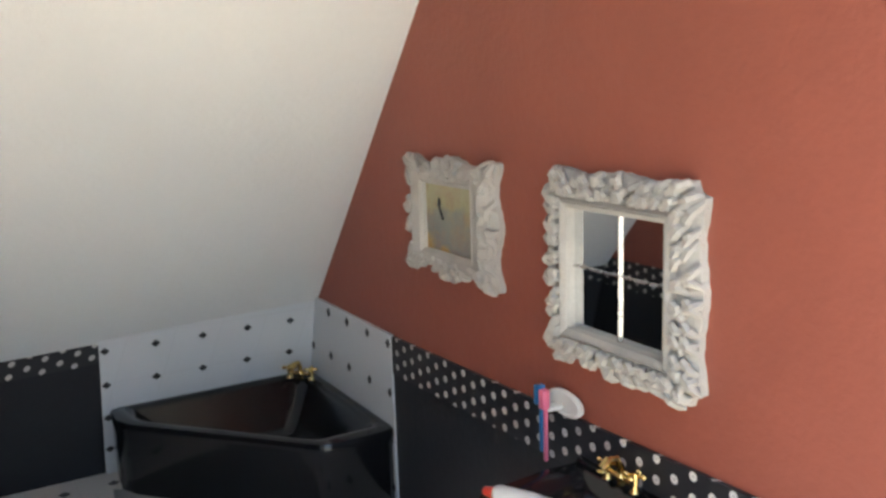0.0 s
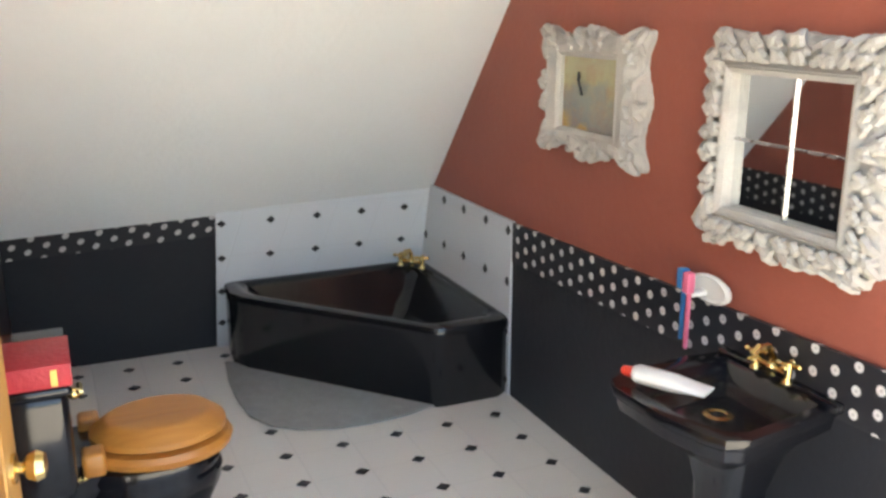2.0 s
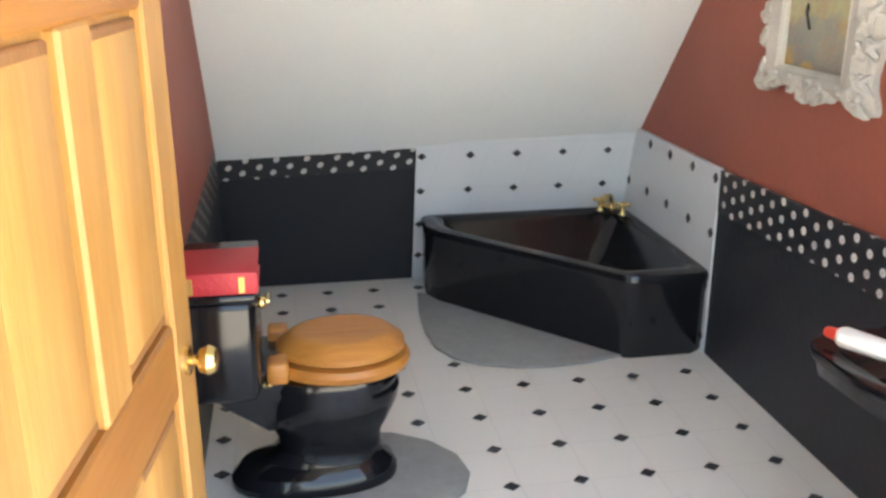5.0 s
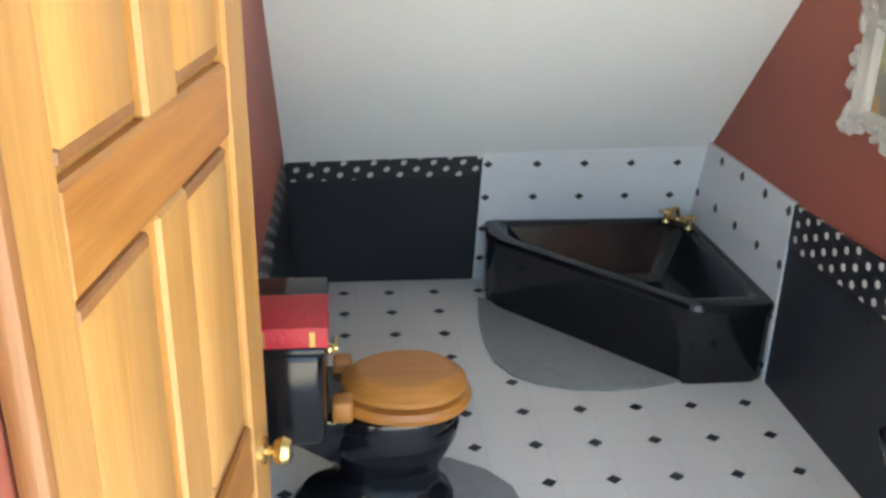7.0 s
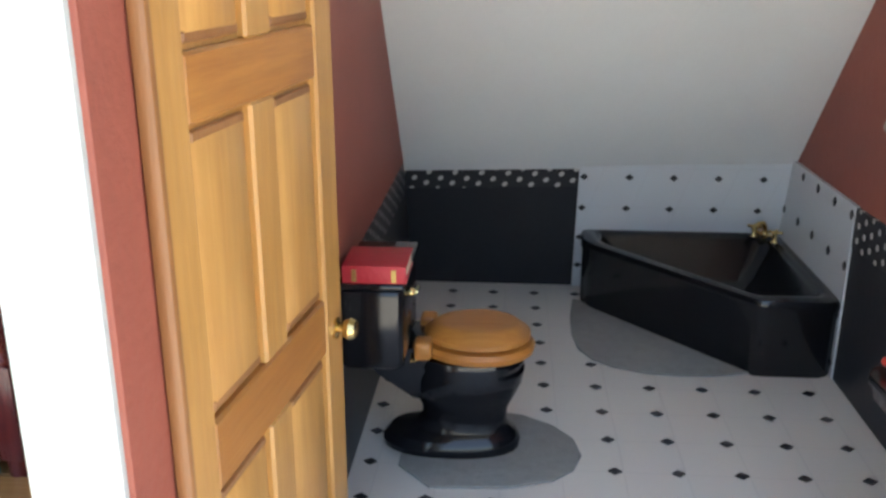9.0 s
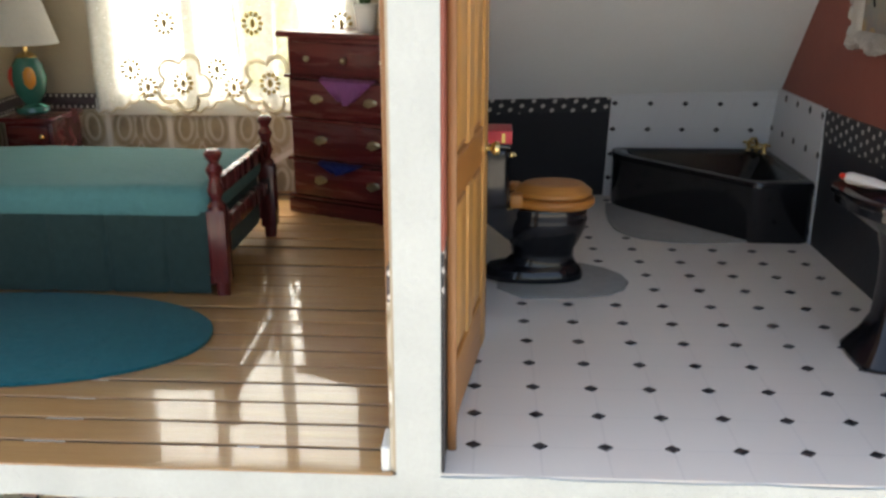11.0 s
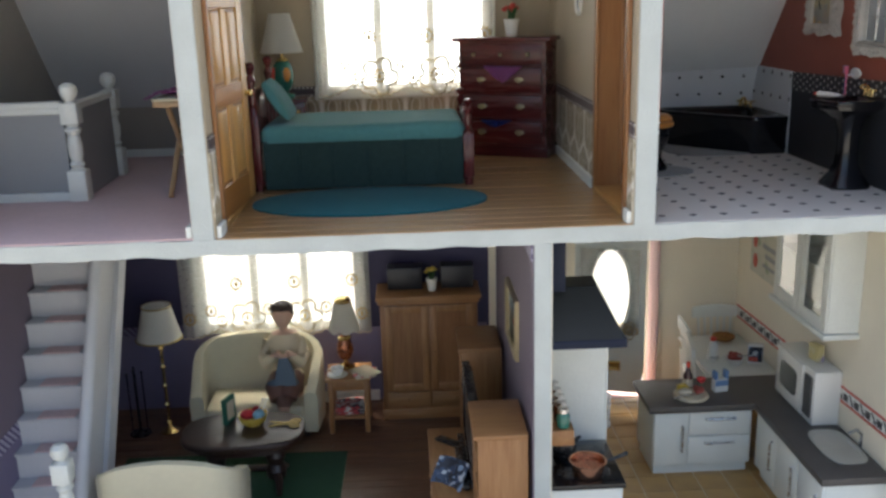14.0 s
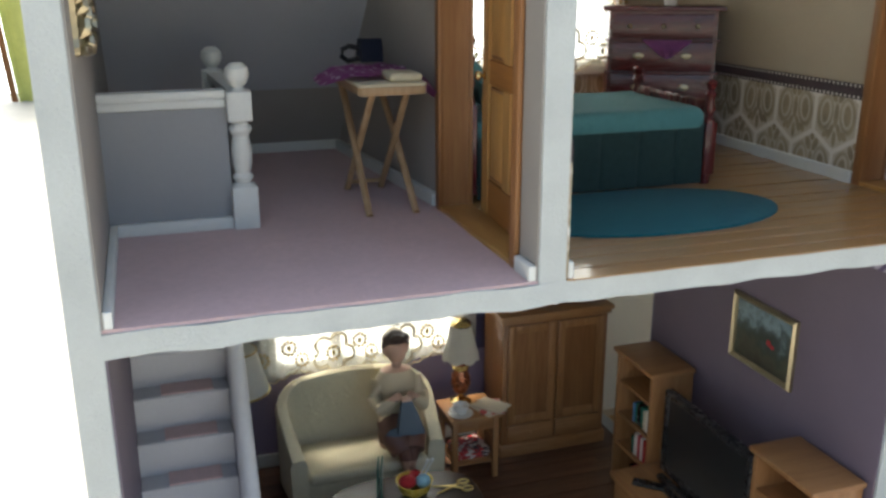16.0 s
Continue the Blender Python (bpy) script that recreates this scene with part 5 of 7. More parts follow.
part("carcass", bow(0.02, W - 0.02, 0.02, D - 0.02, 0.07, 0.900, 0.03), M_MAHOG, chest)
part("top", bow(-0.025, W + 0.025, -0.02, D + 0.02, 0.900, 0.932, 0.045, 0.01), M_MAHOG, chest)
part("plinth", bow(-0.005, W + 0.005, 0.0, D, 0.0, 0.085, 0.04, 0.008), M_MAHOG, chest)
for z0, z1, out, knobs in ((0.725, 0.880, 0.0, 3), (0.515, 0.70, 0.02, 2), (0.310, 0.490, 0.0, 2), (0.115, 0.285, 0.012, 2)):
    d = part("drawer", bow(0.045, W - 0.045, 0.0 - out, 0.05 + out, z0, z1, 0.045, 0.006), M_MAHOG, chest)
    part("moulding", bow(0.0, W, 0.0 - out * 0.4, 0.04, z0 - 0.022, z0 - 0.006, 0.05, 0.004), M_MAHOG, chest)
    for i in range(knobs):
        x = W * (i + 0.7) / (knobs + 0.4)
        yb = -out - 0.007 * math.sin(math.pi * (x - 0.045) / (W - 0.09))
        if knobs == 3:
            part("knob", ball((x, yb - 0.012, (z0 + z1) / 2), 0.016, 12), M_PEWTER, d)
        else:
            hb = put(ball((x, yb - 0.004, (z0 + z1) / 2 + 0.006), 0.038, 14, 1.0, 0.16, 0.5), tube([(x - 0.025, yb - 0.02, (z0 + z1) / 2), (x, yb - 0.024, (z0 + z1) / 2 - 0.012), (x + 0.025, yb - 0.02, (z0 + z1) / 2)], 0.006))
            part("handle", hb, M_PEWTER, d, "aged brass bail handle")


def drape(w, h, seed, n=10):
    """A small cloth hanging over an edge: flat on top, falling in folds to a point."""
    bm = bmesh.new()
    rows = []
    for j in range(n + 1):
        t = j / n
        row = []
        for i in range(n + 1):
            u = i / n - 0.5
            if t < 0.35:
                p = (u * w, 0.10 * (0.35 - t) / 0.35, 0.004 + 0.006 * noise.noise((u * 7, t * 7, seed)))
            else:
                q = (t - 0.35) / 0.65
                p = (u * w * (1 - 0.75 * q), -0.012 - 0.018 * math.sin(u * 14 + seed) * q, -h * q * (1 - 0.35 * abs(u)))
            row.append(bm.verts.new(p))
        rows.append(row)
    for a, b in zip(rows, rows[1:]):
        for i in range(n):
            bm.faces.new((a[i], a[i + 1], b[i + 1], b[i]))
    bmesh.ops.solidify(bm, geom=bm.faces[:], thickness=0.006)
    return bm


ca, sa = math.cos(radians(-25)), math.sin(radians(-25))


def on_chest(x, y):
    return -0.875 + ca * x - sa * y, 2.50 + sa * x + ca * y


for nm, lab, x, z, w, h, m in (("scarf", "purple cloth hanging out of the second drawer", 0.40, 0.712, 0.32, 0.12, M_PURPLE), ("folded_cloth", "dark blue cloth hanging out of the lowest drawer", 0.34, 0.296, 0.26, 0.05, M_BLUECL)):
    cx, cy = on_chest(x, -0.036)
    ob = solid(nm, drape(w, h, 3.0), m, lab, "cloth")
    ob.matrix_basis = P(cx, cy, z, 0, 0, -25)
px, py = on_chest(0.42, 0.12)


def flower_pot(name, label, at, petals, s=1.0):
    pot = thing(name, label, "potted plant", at)
    part("pot", lathe([(0.035 * s, 0), (0.04 * s, 0.005 * s), (0.055 * s, 0.11 * s), (0.06 * s, 0.115 * s), (0.06 * s, 0.13 * s), (0.052 * s, 0.132 * s), (0.048 * s, 0.11 * s), (0, 0.108 * s)], 20), M_WHITEPL, pot)
    lv, fl = bmesh.new(), bmesh.new()
    rnd = random.Random(4)
    for i in range(16):
        a, q = rnd.uniform(0, 6.28), rnd.uniform(0.02, 0.06) * s
        z = (0.15 + rnd.uniform(0, 0.09)) * s
        put(tube([(0, 0, 0.10 * s), (q * 0.5 * math.cos(a), q * 0.5 * math.sin(a), z * 0.8), (q * math.cos(a), q * math.sin(a), z)], [0.003 * s, 0.012 * s, 0.002 * s], 5), lv)
    for i in range(9):
        a, q = rnd.uniform(0, 6.28), rnd.uniform(0.0, 0.065) * s
        put(ball((q * math.cos(a), q * math.sin(a), (0.22 + rnd.uniform(-0.02, 0.03)) * s), 0.024 * s, 8, 1, 1, 0.7), fl)
    part("leaves", lv, M_LEAF, pot)
    part("blooms", fl, petals, pot)


flower_pot("flower_pot", "white pot of red flowers on the mahogany chest", (px, py, 0.932), M_REDPL)
plq = thing_m("wall_plaque", "small dark oval plaque with a pale rim on the beige wall", "plaque", facing(RL - T, 1.60, 1.22, "-x"))
part("rim", loft([[(x, y, z) for x, y in ellipse(a, b, 24)] for a, b, z in ((0.09, 0.13, 0), (0.09, 0.13, 0.02), (0.08, 0.12, 0.028), (0.065, 0.105, 0.02), (0.06, 0.1, 0.012))]), M_WHITEPL, plq)
part("field", slab(ellipse(0.062, 0.102, 24), 0.012, 0.016), M_DARK, plq)

# night stand and lamp
stand = thing("night_stand", "mahogany night stand with a small brass knob beside the bed", "night stand", (-2.21, 2.62, 0.0))
part("top", box(-0.14, 0.15, -0.19, 0.17, 0.473, 0.498, 0.008), M_MAHOG, stand)
part("body", box(-0.12, 0.13, -0.16, 0.16, 0.10, 0.474, 0.006), M_MAHOG, stand)
dr = part("drawer", box(-0.10, 0.11, -0.175, -0.158, 0.355, 0.452, 0.006), M_MAHOG, stand)
part("knob", ball((0.08, -0.185, 0.403), 0.016), M_BRASS, dr)
for x in (-0.105, 0.115):
    for y in (-0.145, 0.145):
        part("leg", lathe([(0.012, 0.003), (0.02, 0.05), (0.022, 0.11)], 10), M_MAHOG, stand).matrix_basis = P(x, y, 0)
lamp = thing("table_lamp", "green and orange ceramic lamp with a plain white shade", "table lamp", (-2.255, 2.63, 0.498))
part("base", lathe([(0.085, 0), (0.09, 0.01), (0.085, 0.03), (0.05, 0.045), (0.03, 0.05)], 20), M_GREENW, lamp)
vase = part("body", lathe([(0.03, 0.045), (0.05, 0.06), (0.078, 0.11), (0.088, 0.18), (0.076, 0.25), (0.046, 0.295), (0.03, 0.305)], 24), M_GREENW, lamp)
part("medallion", ball((0.03, -0.058, 0.185), 0.046, 12, 0.8, 0.7, 1.35), M_ORANGE, vase, "orange glazed panel")
part("medallion", ball((-0.062, -0.028, 0.185), 0.046, 12, 0.7, 0.8, 1.35), M_REDPL, vase, "red glazed panel")
part("collar", lathe([(0.05, 0.28), (0.053, 0.292), (0.032, 0.31), (0.014, 0.318), (0.012, 0.40)], 16), M_BRASS, lamp)
sh = lathe([(0.168, 0.355), (0.082, 0.655)], 40, cap=False)
bmesh.ops.solidify(sh, geom=sh.faces[:], thickness=0.006)
part("shade", sh, M_SHADE, lamp, "plain white tapered shade")

# ---- landing ----
def newel(name, x, y, label, z=0.012, h=0.76, drop=0.0):
    r = 0.058
    bm = box(-r, r, -r, r, -drop, 0.20, 0.005)
    put(lathe([(r * 0.95, 0.20), (r * 0.6, 0.215), (r * 0.85, 0.24), (r * 0.6, 0.26), (r * 0.78, 0.30), (r * 0.86, 0.36), (r * 0.62, 0.43), (r * 0.9, 0.455), (r * 0.9, 0.47), (r * 0.6, 0.485), (r * 0.8, 0.50)], 18), bm)
    put(box(-r * 0.95, r * 0.95, -r * 0.95, r * 0.95, 0.50, 0.635, 0.006), bm)
    put(lathe([(r * 0.6, 0.635), (r * 0.45, 0.65), (r * 0.75, 0.668), (r * 0.98, 0.70), (r * 0.9, 0.735), (r * 0.5, 0.757), (0, h)], 18), bm)
    return solid(name, bm, M_WHITE, label, "newel post", (x, y, z))


newel("newel_post", -3.43, 1.165, "white turned newel post at the corner of the stairwell")
newel("newel_post", -3.47, 2.09, "white turned newel post at the back of the stairwell")
rail = thing("stair_balustrade", "grey panelled balustrade with a white handrail round the stairwell", "balustrade")
part("panel", box(L + T, -3.485, 1.165, 1.19, 0.012, 0.60), M_GREYPANEL, rail, "pale grey panel")
part("handrail", boxes((L + T, -3.488, 1.135, 1.22, 0.615, 0.655), (L + T, -3.488, 1.145, 1.21, 0.575, 0.616), r=0.008), M_WHITE, rail)
part("foot", box(L + 0.04, -3.488, 1.135, 1.165, 0.012, 0.07, 0.005), M_WHITE, rail)
part("side_panel", loft([[(-3.44, 1.22, 0.012), (-3.415, 1.22, 0.012), (-3.415, 1.22, 0.60), (-3.44, 1.22, 0.60)], [(-3.48, 2.035, 0.012), (-3.455, 2.035, 0.012), (-3.455, 2.035, 0.60), (-3.48, 2.035, 0.60)]]), M_GREYPANEL, rail, "pale grey panel")
part("side_handrail", loft([[(-3.465, 1.22, 0.60), (-3.39, 1.22, 0.60), (-3.39, 1.22, 0.64), (-3.465, 1.22, 0.64)], [(-3.505, 2.035, 0.60), (-3.43, 2.035, 0.60), (-3.43, 2.035, 0.64), (-3.505, 2.035, 0.64)]]), M_WHITE, rail)

# ironing board
iron_b = thing("ironing_board", "pale wooden ironing board with crossed legs on the mauve carpet", "ironing board", (-2.725, 1.50, 0.012), 0)
outline = [(-0.15, -0.42), (0.15, -0.42), (0.165, -0.40), (0.165, 0.10), (0.13, 0.28), (0.05, 0.42), (-0.05, 0.42), (-0.13, 0.28), (-0.165, 0.10), (-0.165, -0.40)]
part("top", slab(outline, 0.592, 0.632, 0.006), M_PALE, iron_b)
part("pad", slab([(x * 1.02, y * 1.01) for x, y in outline], 0.632, 0.648, 0.006), M_IVORY, iron_b, "cream padded cover")
for sx in (-1, 1):
    part("leg", tube([(sx * 0.10, 0.30, 0.592), (sx * 0.112, -0.06, 0.30), (sx * 0.118, -0.37, 0.006)], 0.019, 8), M_PALE, iron_b)
    part("leg", tube([(sx * 0.085, -0.34, 0.592), (sx * 0.09, -0.04, 0.28), (sx * 0.095, 0.24, 0.006)], 0.019, 8), M_PALE, iron_b)
part("stretcher", tube([(-0.09, 0.20, 0.05), (0.09, 0.20, 0.05)], 0.013, 8), M_PALE, iron_b)
folded = soft_box(-0.01, 0.15, -0.40, -0.22, 0.650, 0.692, 0.018, 3, 0.008, 4)
solid("folded_linen", folded, M_IVORY, "cream folded linen lying on the ironing board", "cloth", (-2.725, 1.50, 0.012))
cl = bmesh.new()
nn = 26
rows = []
for i in range(nn + 1):
    row = []
    for j in range(nn + 1):
        u, v = i / nn - 0.5, j / nn - 0.5
        y = v * (0.54 if u > -0.2 else 0.54 - 0.8 * (-0.2 - u))
        x = -0.005 + u * 0.56
        over = max(0.0, -x - 0.17)
        z = 0.672 + 0.020 * noise.noise((x * 11, y * 11, 2)) + 0.008 * noise.noise((x * 28, y * 28, 5)) - over * 0.45 - max(0.0, x - 0.17) * 1.3
        row.append(cl.verts.new((x, y, z)))
    rows.append(row)
for a, b in zip(rows, rows[1:]):
    for i in range(nn):
        cl.faces.new((a[i], a[i + 1], b[i + 1], b[i]))
bmesh.ops.solidify(cl, geom=cl.faces[:], thickness=0.01)
solid("purple_garment", cl, M_PURPLEDOT, "purple white-dotted garment lying over the ironing board", "cloth", (-2.725, 1.45, 0.012))
iron = thing("flat_iron", "dark blue flat iron standing on its heel on the ironing board", "iron", (-2.665, 1.80, 0.694), 0)
part("body", loft([[(x, y * w, z) for x, y in ((-0.055, -0.065), (0.055, -0.075), (0.062, -0.07), (0.062, 0.07), (0.055, 0.075), (-0.055, 0.065))] for z, w in ((0.0, 1.0), (0.03, 1.0), (0.08, 0.85), (0.12, 0.45))]), M_BLUEHOOD, iron)
part("handle", tube([(-0.05, 0, 0.018), (-0.115, 0, 0.004), (-0.15, 0, 0.03), (-0.145, 0, 0.065), (-0.11, 0, 0.082), (-0.05, 0, 0.07)], 0.014), M_DARK, iron)
lp = thing_m("gilt_wall_frame", "small carved dull gilt frame on the landing wall", "picture frame", facing(L + T, 0.42, 1.12, "+x"))
part("moulding", ring_frame(0.11, 0.14, 0.17, 0.20, 0.02, 0.03, 0.035), M_PEWTER, lp)
part("carving", carved_band(0.15, 0.18, 0.05, 24.0, 21, (0.3, 0.95)), M_PEWTER, lp)["kind"] = "stuff"
part("glass", box(-0.112, 0.112, -0.142, 0.142, 0.004, 0.01), M_DARK, lp)

# ---- living room ----
window_unit("window_living", LIVWIN, BACK, "white three-part window in the living room back wall")
lace_curtain("lace_curtain", -3.32, -1.66, -1.60, -0.28, 2.83, "white net curtain with gold embroidered flowers over the living room window", 2, 0.507, 0.500, 0.497)
skirting("baseboard_living", [(-3.3, -1.62, BACK - 0.04, BACK - T, LOW + 0.002, LOW + 0.10), (KL - 0.04, KL - T, 0.01, 2.09, LOW + 0.002, LOW + 0.08)])
sheet_x("stripe_border_living", KL - T, -1, 0.012, 2.09, -0.19, SLAB, M_STRIPE, "narrow purple and white striped border under the ceiling")
setting("opening_jamb_living", boxes((KL - 0.014, KR + 0.014, 2.086, 2.10, LOW, SLAB - 0.15), r=0.002), M_LILAC, "lilac edge of the opening to the kitchen", category="trim")

# staircase
ST = thing("staircase", "white wooden staircase with a mauve runner along the side wall", "staircase")
N, Y0, STEP = 11, 0.70, 0.055
rise, run = 0.1925, 0.117
for i in range(N):
    y, z = Y0 + run * i, LOW + STEP + rise * (i + 1)
    part("riser", box(L + T + 0.002, -3.558, y, y + 0.025, z - rise - (STEP - 0.004 if i == 0 else 0), z - 0.02), M_STAIR, ST)
    part("tread", box(L + T + 0.002, -3.558, y - 0.02, y + run + 0.02, z - 0.022, z - 0.002, 0.005, 1), M_STAIR, ST)
    part("runner", box(L + 0.145, -3.635, y - 0.012, y + run, z - 0.001, z + 0.008, 0.003, 1), M_PINKFLOOR, ST, "mauve carpet on the tread")


def along(ya, yb, x0, x1, lo, hi):
    """A board that follows the slope of the stairs between two depths, lo to hi above the treads."""
    def zt(y):
        return LOW + STEP + rise + (y - Y0 + 0.02) * rise / run
    return loft([[(x0, y, max(LOW + 0.004, zt(y) + lo)), (x1, y, max(LOW + 0.004, zt(y) + lo)), (x1, y, min(SLAB - 0.002, zt(y) + hi)), (x0, y, min(SLAB - 0.002, zt(y) + hi))] for y in [ya + (yb - ya) * q / 24 for q in range(25)]])


part("string", along(0.58, 2.06, -3.556, -3.488, -0.64, 0.20), M_STAIR, ST, "white closed side panel of the stairs")
part("string_edge", along(0.60, 2.06, -3.488, -3.455, -0.66, -0.38), M_STAIR, ST)
rail_pts = [(-3.515, y, LOW + STEP + rise + (y - Y0 + 0.02) * rise / run + 0.21) for y in (0.50, 0.8, 1.1, 1.4, 1.72)]
part("handrail", tube(rail_pts, 0.046, 12), M_STAIR, ST, "rounded white handrail")
part("soffit", along(0.74, 1.95, L + T + 0.002, -3.558, -0.50, -0.48), M_STAIR, ST)
sheet_x("dado_living_west", L + T, 1, 0.012, BACK - 2 * T, LOW, -1.60, M_LILACD, "lilac wallpaper below the border")
sheet_x("stripe_border_stairs", L + T, 1, 0.012, BACK - 2 * T, -1.60, -1.50, M_STRIPE, "narrow purple and white striped border along the wall")
sheet_y("dado_living_north", L + 2 * T, KL - 0.02, LOW, -1.60, M_LILACD, "lilac wallpaper below the border", y=BACK - T)
sheet_y("stripe_border_north", L + 2 * T, -3.33, -1.60, -1.52, M_STRIPE_SHADED, "purple striped border along the back wall, shade in its colour", y=BACK - T)
newel("newel_post", -3.505, 0.42, "white turned newel post at the foot of the stairs", LOW + 0.004 + 0.18, 0.76, 0.18)

# sofa
def swept(path, prof):
    """A skin with one cross section at each point of a path; prof gives (offset across, height) and path (x, y, nx, ny)."""
    return loft([[(x + nx * o, y + ny * o, z) for o, z in pr] for (x, y, nx, ny), pr in zip(path, prof)])


def tub_sofa(name, label, category, at, rz, w, d, h, seat_h, mat):
    s = thing(name, label, category, at, rz)
    path, prof = [], []
    hw, rc = w / 2, 0.16
    pts = [(-hw, 0.0), (-hw, d * 0.35), (-hw, d - rc)]
    pts += [(-hw + rc - rc * math.cos(a), d - rc + rc * math.sin(a)) for a in [math.pi / 2 * q / 5 for q in range(1, 6)]]
    pts += [(-hw * 0.35, d), (0, d)]
    pts += [(-x, y) for x, y in pts[-2::-1]]
    pts = [(x * (1 + 0.13 * y / d), y) for x, y in pts]
    for i, (x, y) in enumerate(pts):
        a, b = pts[max(i - 1, 0)], pts[min(i + 1, len(pts) - 1)]
        tx, ty = b[0] - a[0], b[1] - a[1]
        ln = math.hypot(tx, ty)
        nx, ny = -ty / ln, tx / ln
        back = min(1, max(0, y / d))
        top = seat_h + 0.12 + (h - seat_h - 0.18) * back ** 1.2 + 0.06 * max(0.0, 1 - (x / hw) ** 2) * back ** 4
        t = 0.042 + 0.016 * (1 - back)
        path.append((x, y, nx, ny))
        prof.append([(-t, 0.06), (-t, top - 0.05), (-t * 0.8, top - 0.012), (-t * 0.2, top), (t * 0.7, top - 0.008), (t, top - 0.05), (t * 0.8, 0.06)])
    part("curved_back", swept(path, prof), mat, s)
    part("base", box(-hw + 0.04, hw - 0.04, 0.02, d - 0.04, 0.06, seat_h - 0.06, 0.02, 2), mat, s)
    part("seat_cushion", soft_box(-hw + 0.06, hw - 0.06, -0.015, d - 0.08, seat_h - 0.09, seat_h, 0.035, 4, 0.008, 6), mat, s)
    for x in (-hw + 0.05, hw - 0.05):
        for y in (0.05, d - 0.06):
            part("foot", lathe([(0.022, 0), (0.03, 0.05), (0.032, 0.07)], 10), M_DARKWOOD, s).matrix_basis = P(x, y, 0)
    return s


tub_sofa("two_seat_sofa", "ivory satin two-seat sofa with curved arms under the window", "sofa", (-2.635, 2.20, LOW + 0.004), 0, 0.94, 0.52, 0.80, 0.30, M_IVORY)
tub_sofa("armchair", "ivory satin curved armchair turned towards the coffee table", "armchair", (-2.93, 1.02, LOW + 0.004), 180, 0.80, 0.47, 0.72, 0.30, M_IVORY)

# seated doll, one plain shape
doll = bmesh.new()
for prt in (ball((0, 0, 0.93), 0.072, 18, 0.86, 1.0, 1.15), ball((0, 0.026, 0.955), 0.090, 16, 1.0, 0.95, 0.95), ball((0, 0.085, 0.95), 0.05, 12), ball((0, 0.025, 1.0), 0.082, 14, 1.05, 1.0, 0.66), ball((-0.055, 0.0, 1.005), 0.036, 10), ball((0.055, 0.0, 1.005), 0.036, 10), ball((0.0, -0.035, 1.02), 0.04, 10, 1.3, 1, 0.8),
            tube([(0, 0.01, 0.80), (0, 0, 0.87)], 0.03, 10),
            loft([oval(0, 0.02, a, b, z, 20) for a, b, z in ((0.115, 0.085, 0.275), (0.125, 0.09, 0.34), (0.12, 0.09, 0.46), (0.10, 0.075, 0.55), (0.125, 0.085, 0.66), (0.14, 0.08, 0.74), (0.10, 0.065, 0.80), (0.035, 0.035, 0.825))]),
            tube([(-0.12, 0.01, 0.745), (-0.155, -0.03, 0.63), (-0.135, -0.12, 0.60), (-0.02, -0.17, 0.70)], [0.045, 0.05, 0.045, 0.025], 10),
            tube([(0.12, 0.01, 0.745), (0.155, -0.03, 0.63), (0.135, -0.12, 0.60), (0.04, -0.17, 0.70)], [0.045, 0.05, 0.045, 0.025], 10),
            tube([(-0.05, 0.0, 0.44), (-0.06, -0.20, 0.43), (-0.03, -0.26, 0.36)], [0.085, 0.085, 0.075], 12), tube([(0.06, 0.0, 0.44), (0.05, -0.20, 0.44), (0.03, -0.27, 0.37)], [0.085, 0.085, 0.075], 12),
            tube([(-0.03, -0.25, 0.38), (0.02, -0.29, 0.18), (0.03, -0.31, 0.05)], [0.045, 0.036, 0.024], 10), tube([(0.05, -0.26, 0.38), (0.0, -0.33, 0.22), (-0.04, -0.36, 0.10)], [0.045, 0.036, 0.024], 10),
            ball((0.03, -0.35, 0.035), 0.035, 10, 0.8, 1.8, 0.8), ball((-0.05, -0.40, 0.08), 0.035, 10, 0.8, 1.8, 0.8),
            loft([[(-0.06, -0.225, 0.49), (0.11, -0.225, 0.48), (0.11, -0.275, 0.47), (-0.06, -0.275, 0.48)], [(-0.045, -0.20, 0.58), (0.085, -0.20, 0.58), (0.085, -0.245, 0.57), (-0.045, -0.245, 0.57)], [(-0.02, -0.17, 0.69), (0.04, -0.17, 0.69), (0.04, -0.205, 0.69), (-0.02, -0.205, 0.69)]])):
    put(prt, doll)
figure = solid("doll", doll, M_DOLL, "small painted doll in cream top sitting on the sofa", "doll", (-2.38, 2.42, LOW + 0.0))
figure.scale = (1.08, 1.0, 1.09)

# coffee table and what is on it
ct = thing("coffee_table", "dark glossy oval pedestal coffee table on the green rug", "coffee table", (-2.585, 1.47, LOW + 0.018))
part("top", slab(ellipse(0.455, 0.295, 48, 0, 0, 2.9), 0.405, 0.460, 0.016, 3), M_DARKWOOD, ct)
part("apron", slab(ellipse(0.38, 0.25, 32, 0, 0, 2.6), 0.35, 0.406), M_DARKWOOD, ct)
for x in (-0.22, 0.22):
    part("column", lathe([(0.07, 0.06), (0.08, 0.12), (0.055, 0.17), (0.08, 0.24), (0.06, 0.30), (0.09, 0.36)], 16), M_DARKWOOD, ct).matrix_basis = P(x, 0, 0)
    for sy in (-1, 1):
        part("foot", tube([(x, 0, 0.11), (x * 1.15, sy * 0.12, 0.08), (x * 1.2, sy * 0.22, 0.02)], [0.035, 0.03, 0.02]), M_DARKWOOD, ct)
part("stretcher", box(-0.22, 0.22, -0.02, 0.02, 0.11, 0.15, 0.006), M_DARKWOOD, ct)
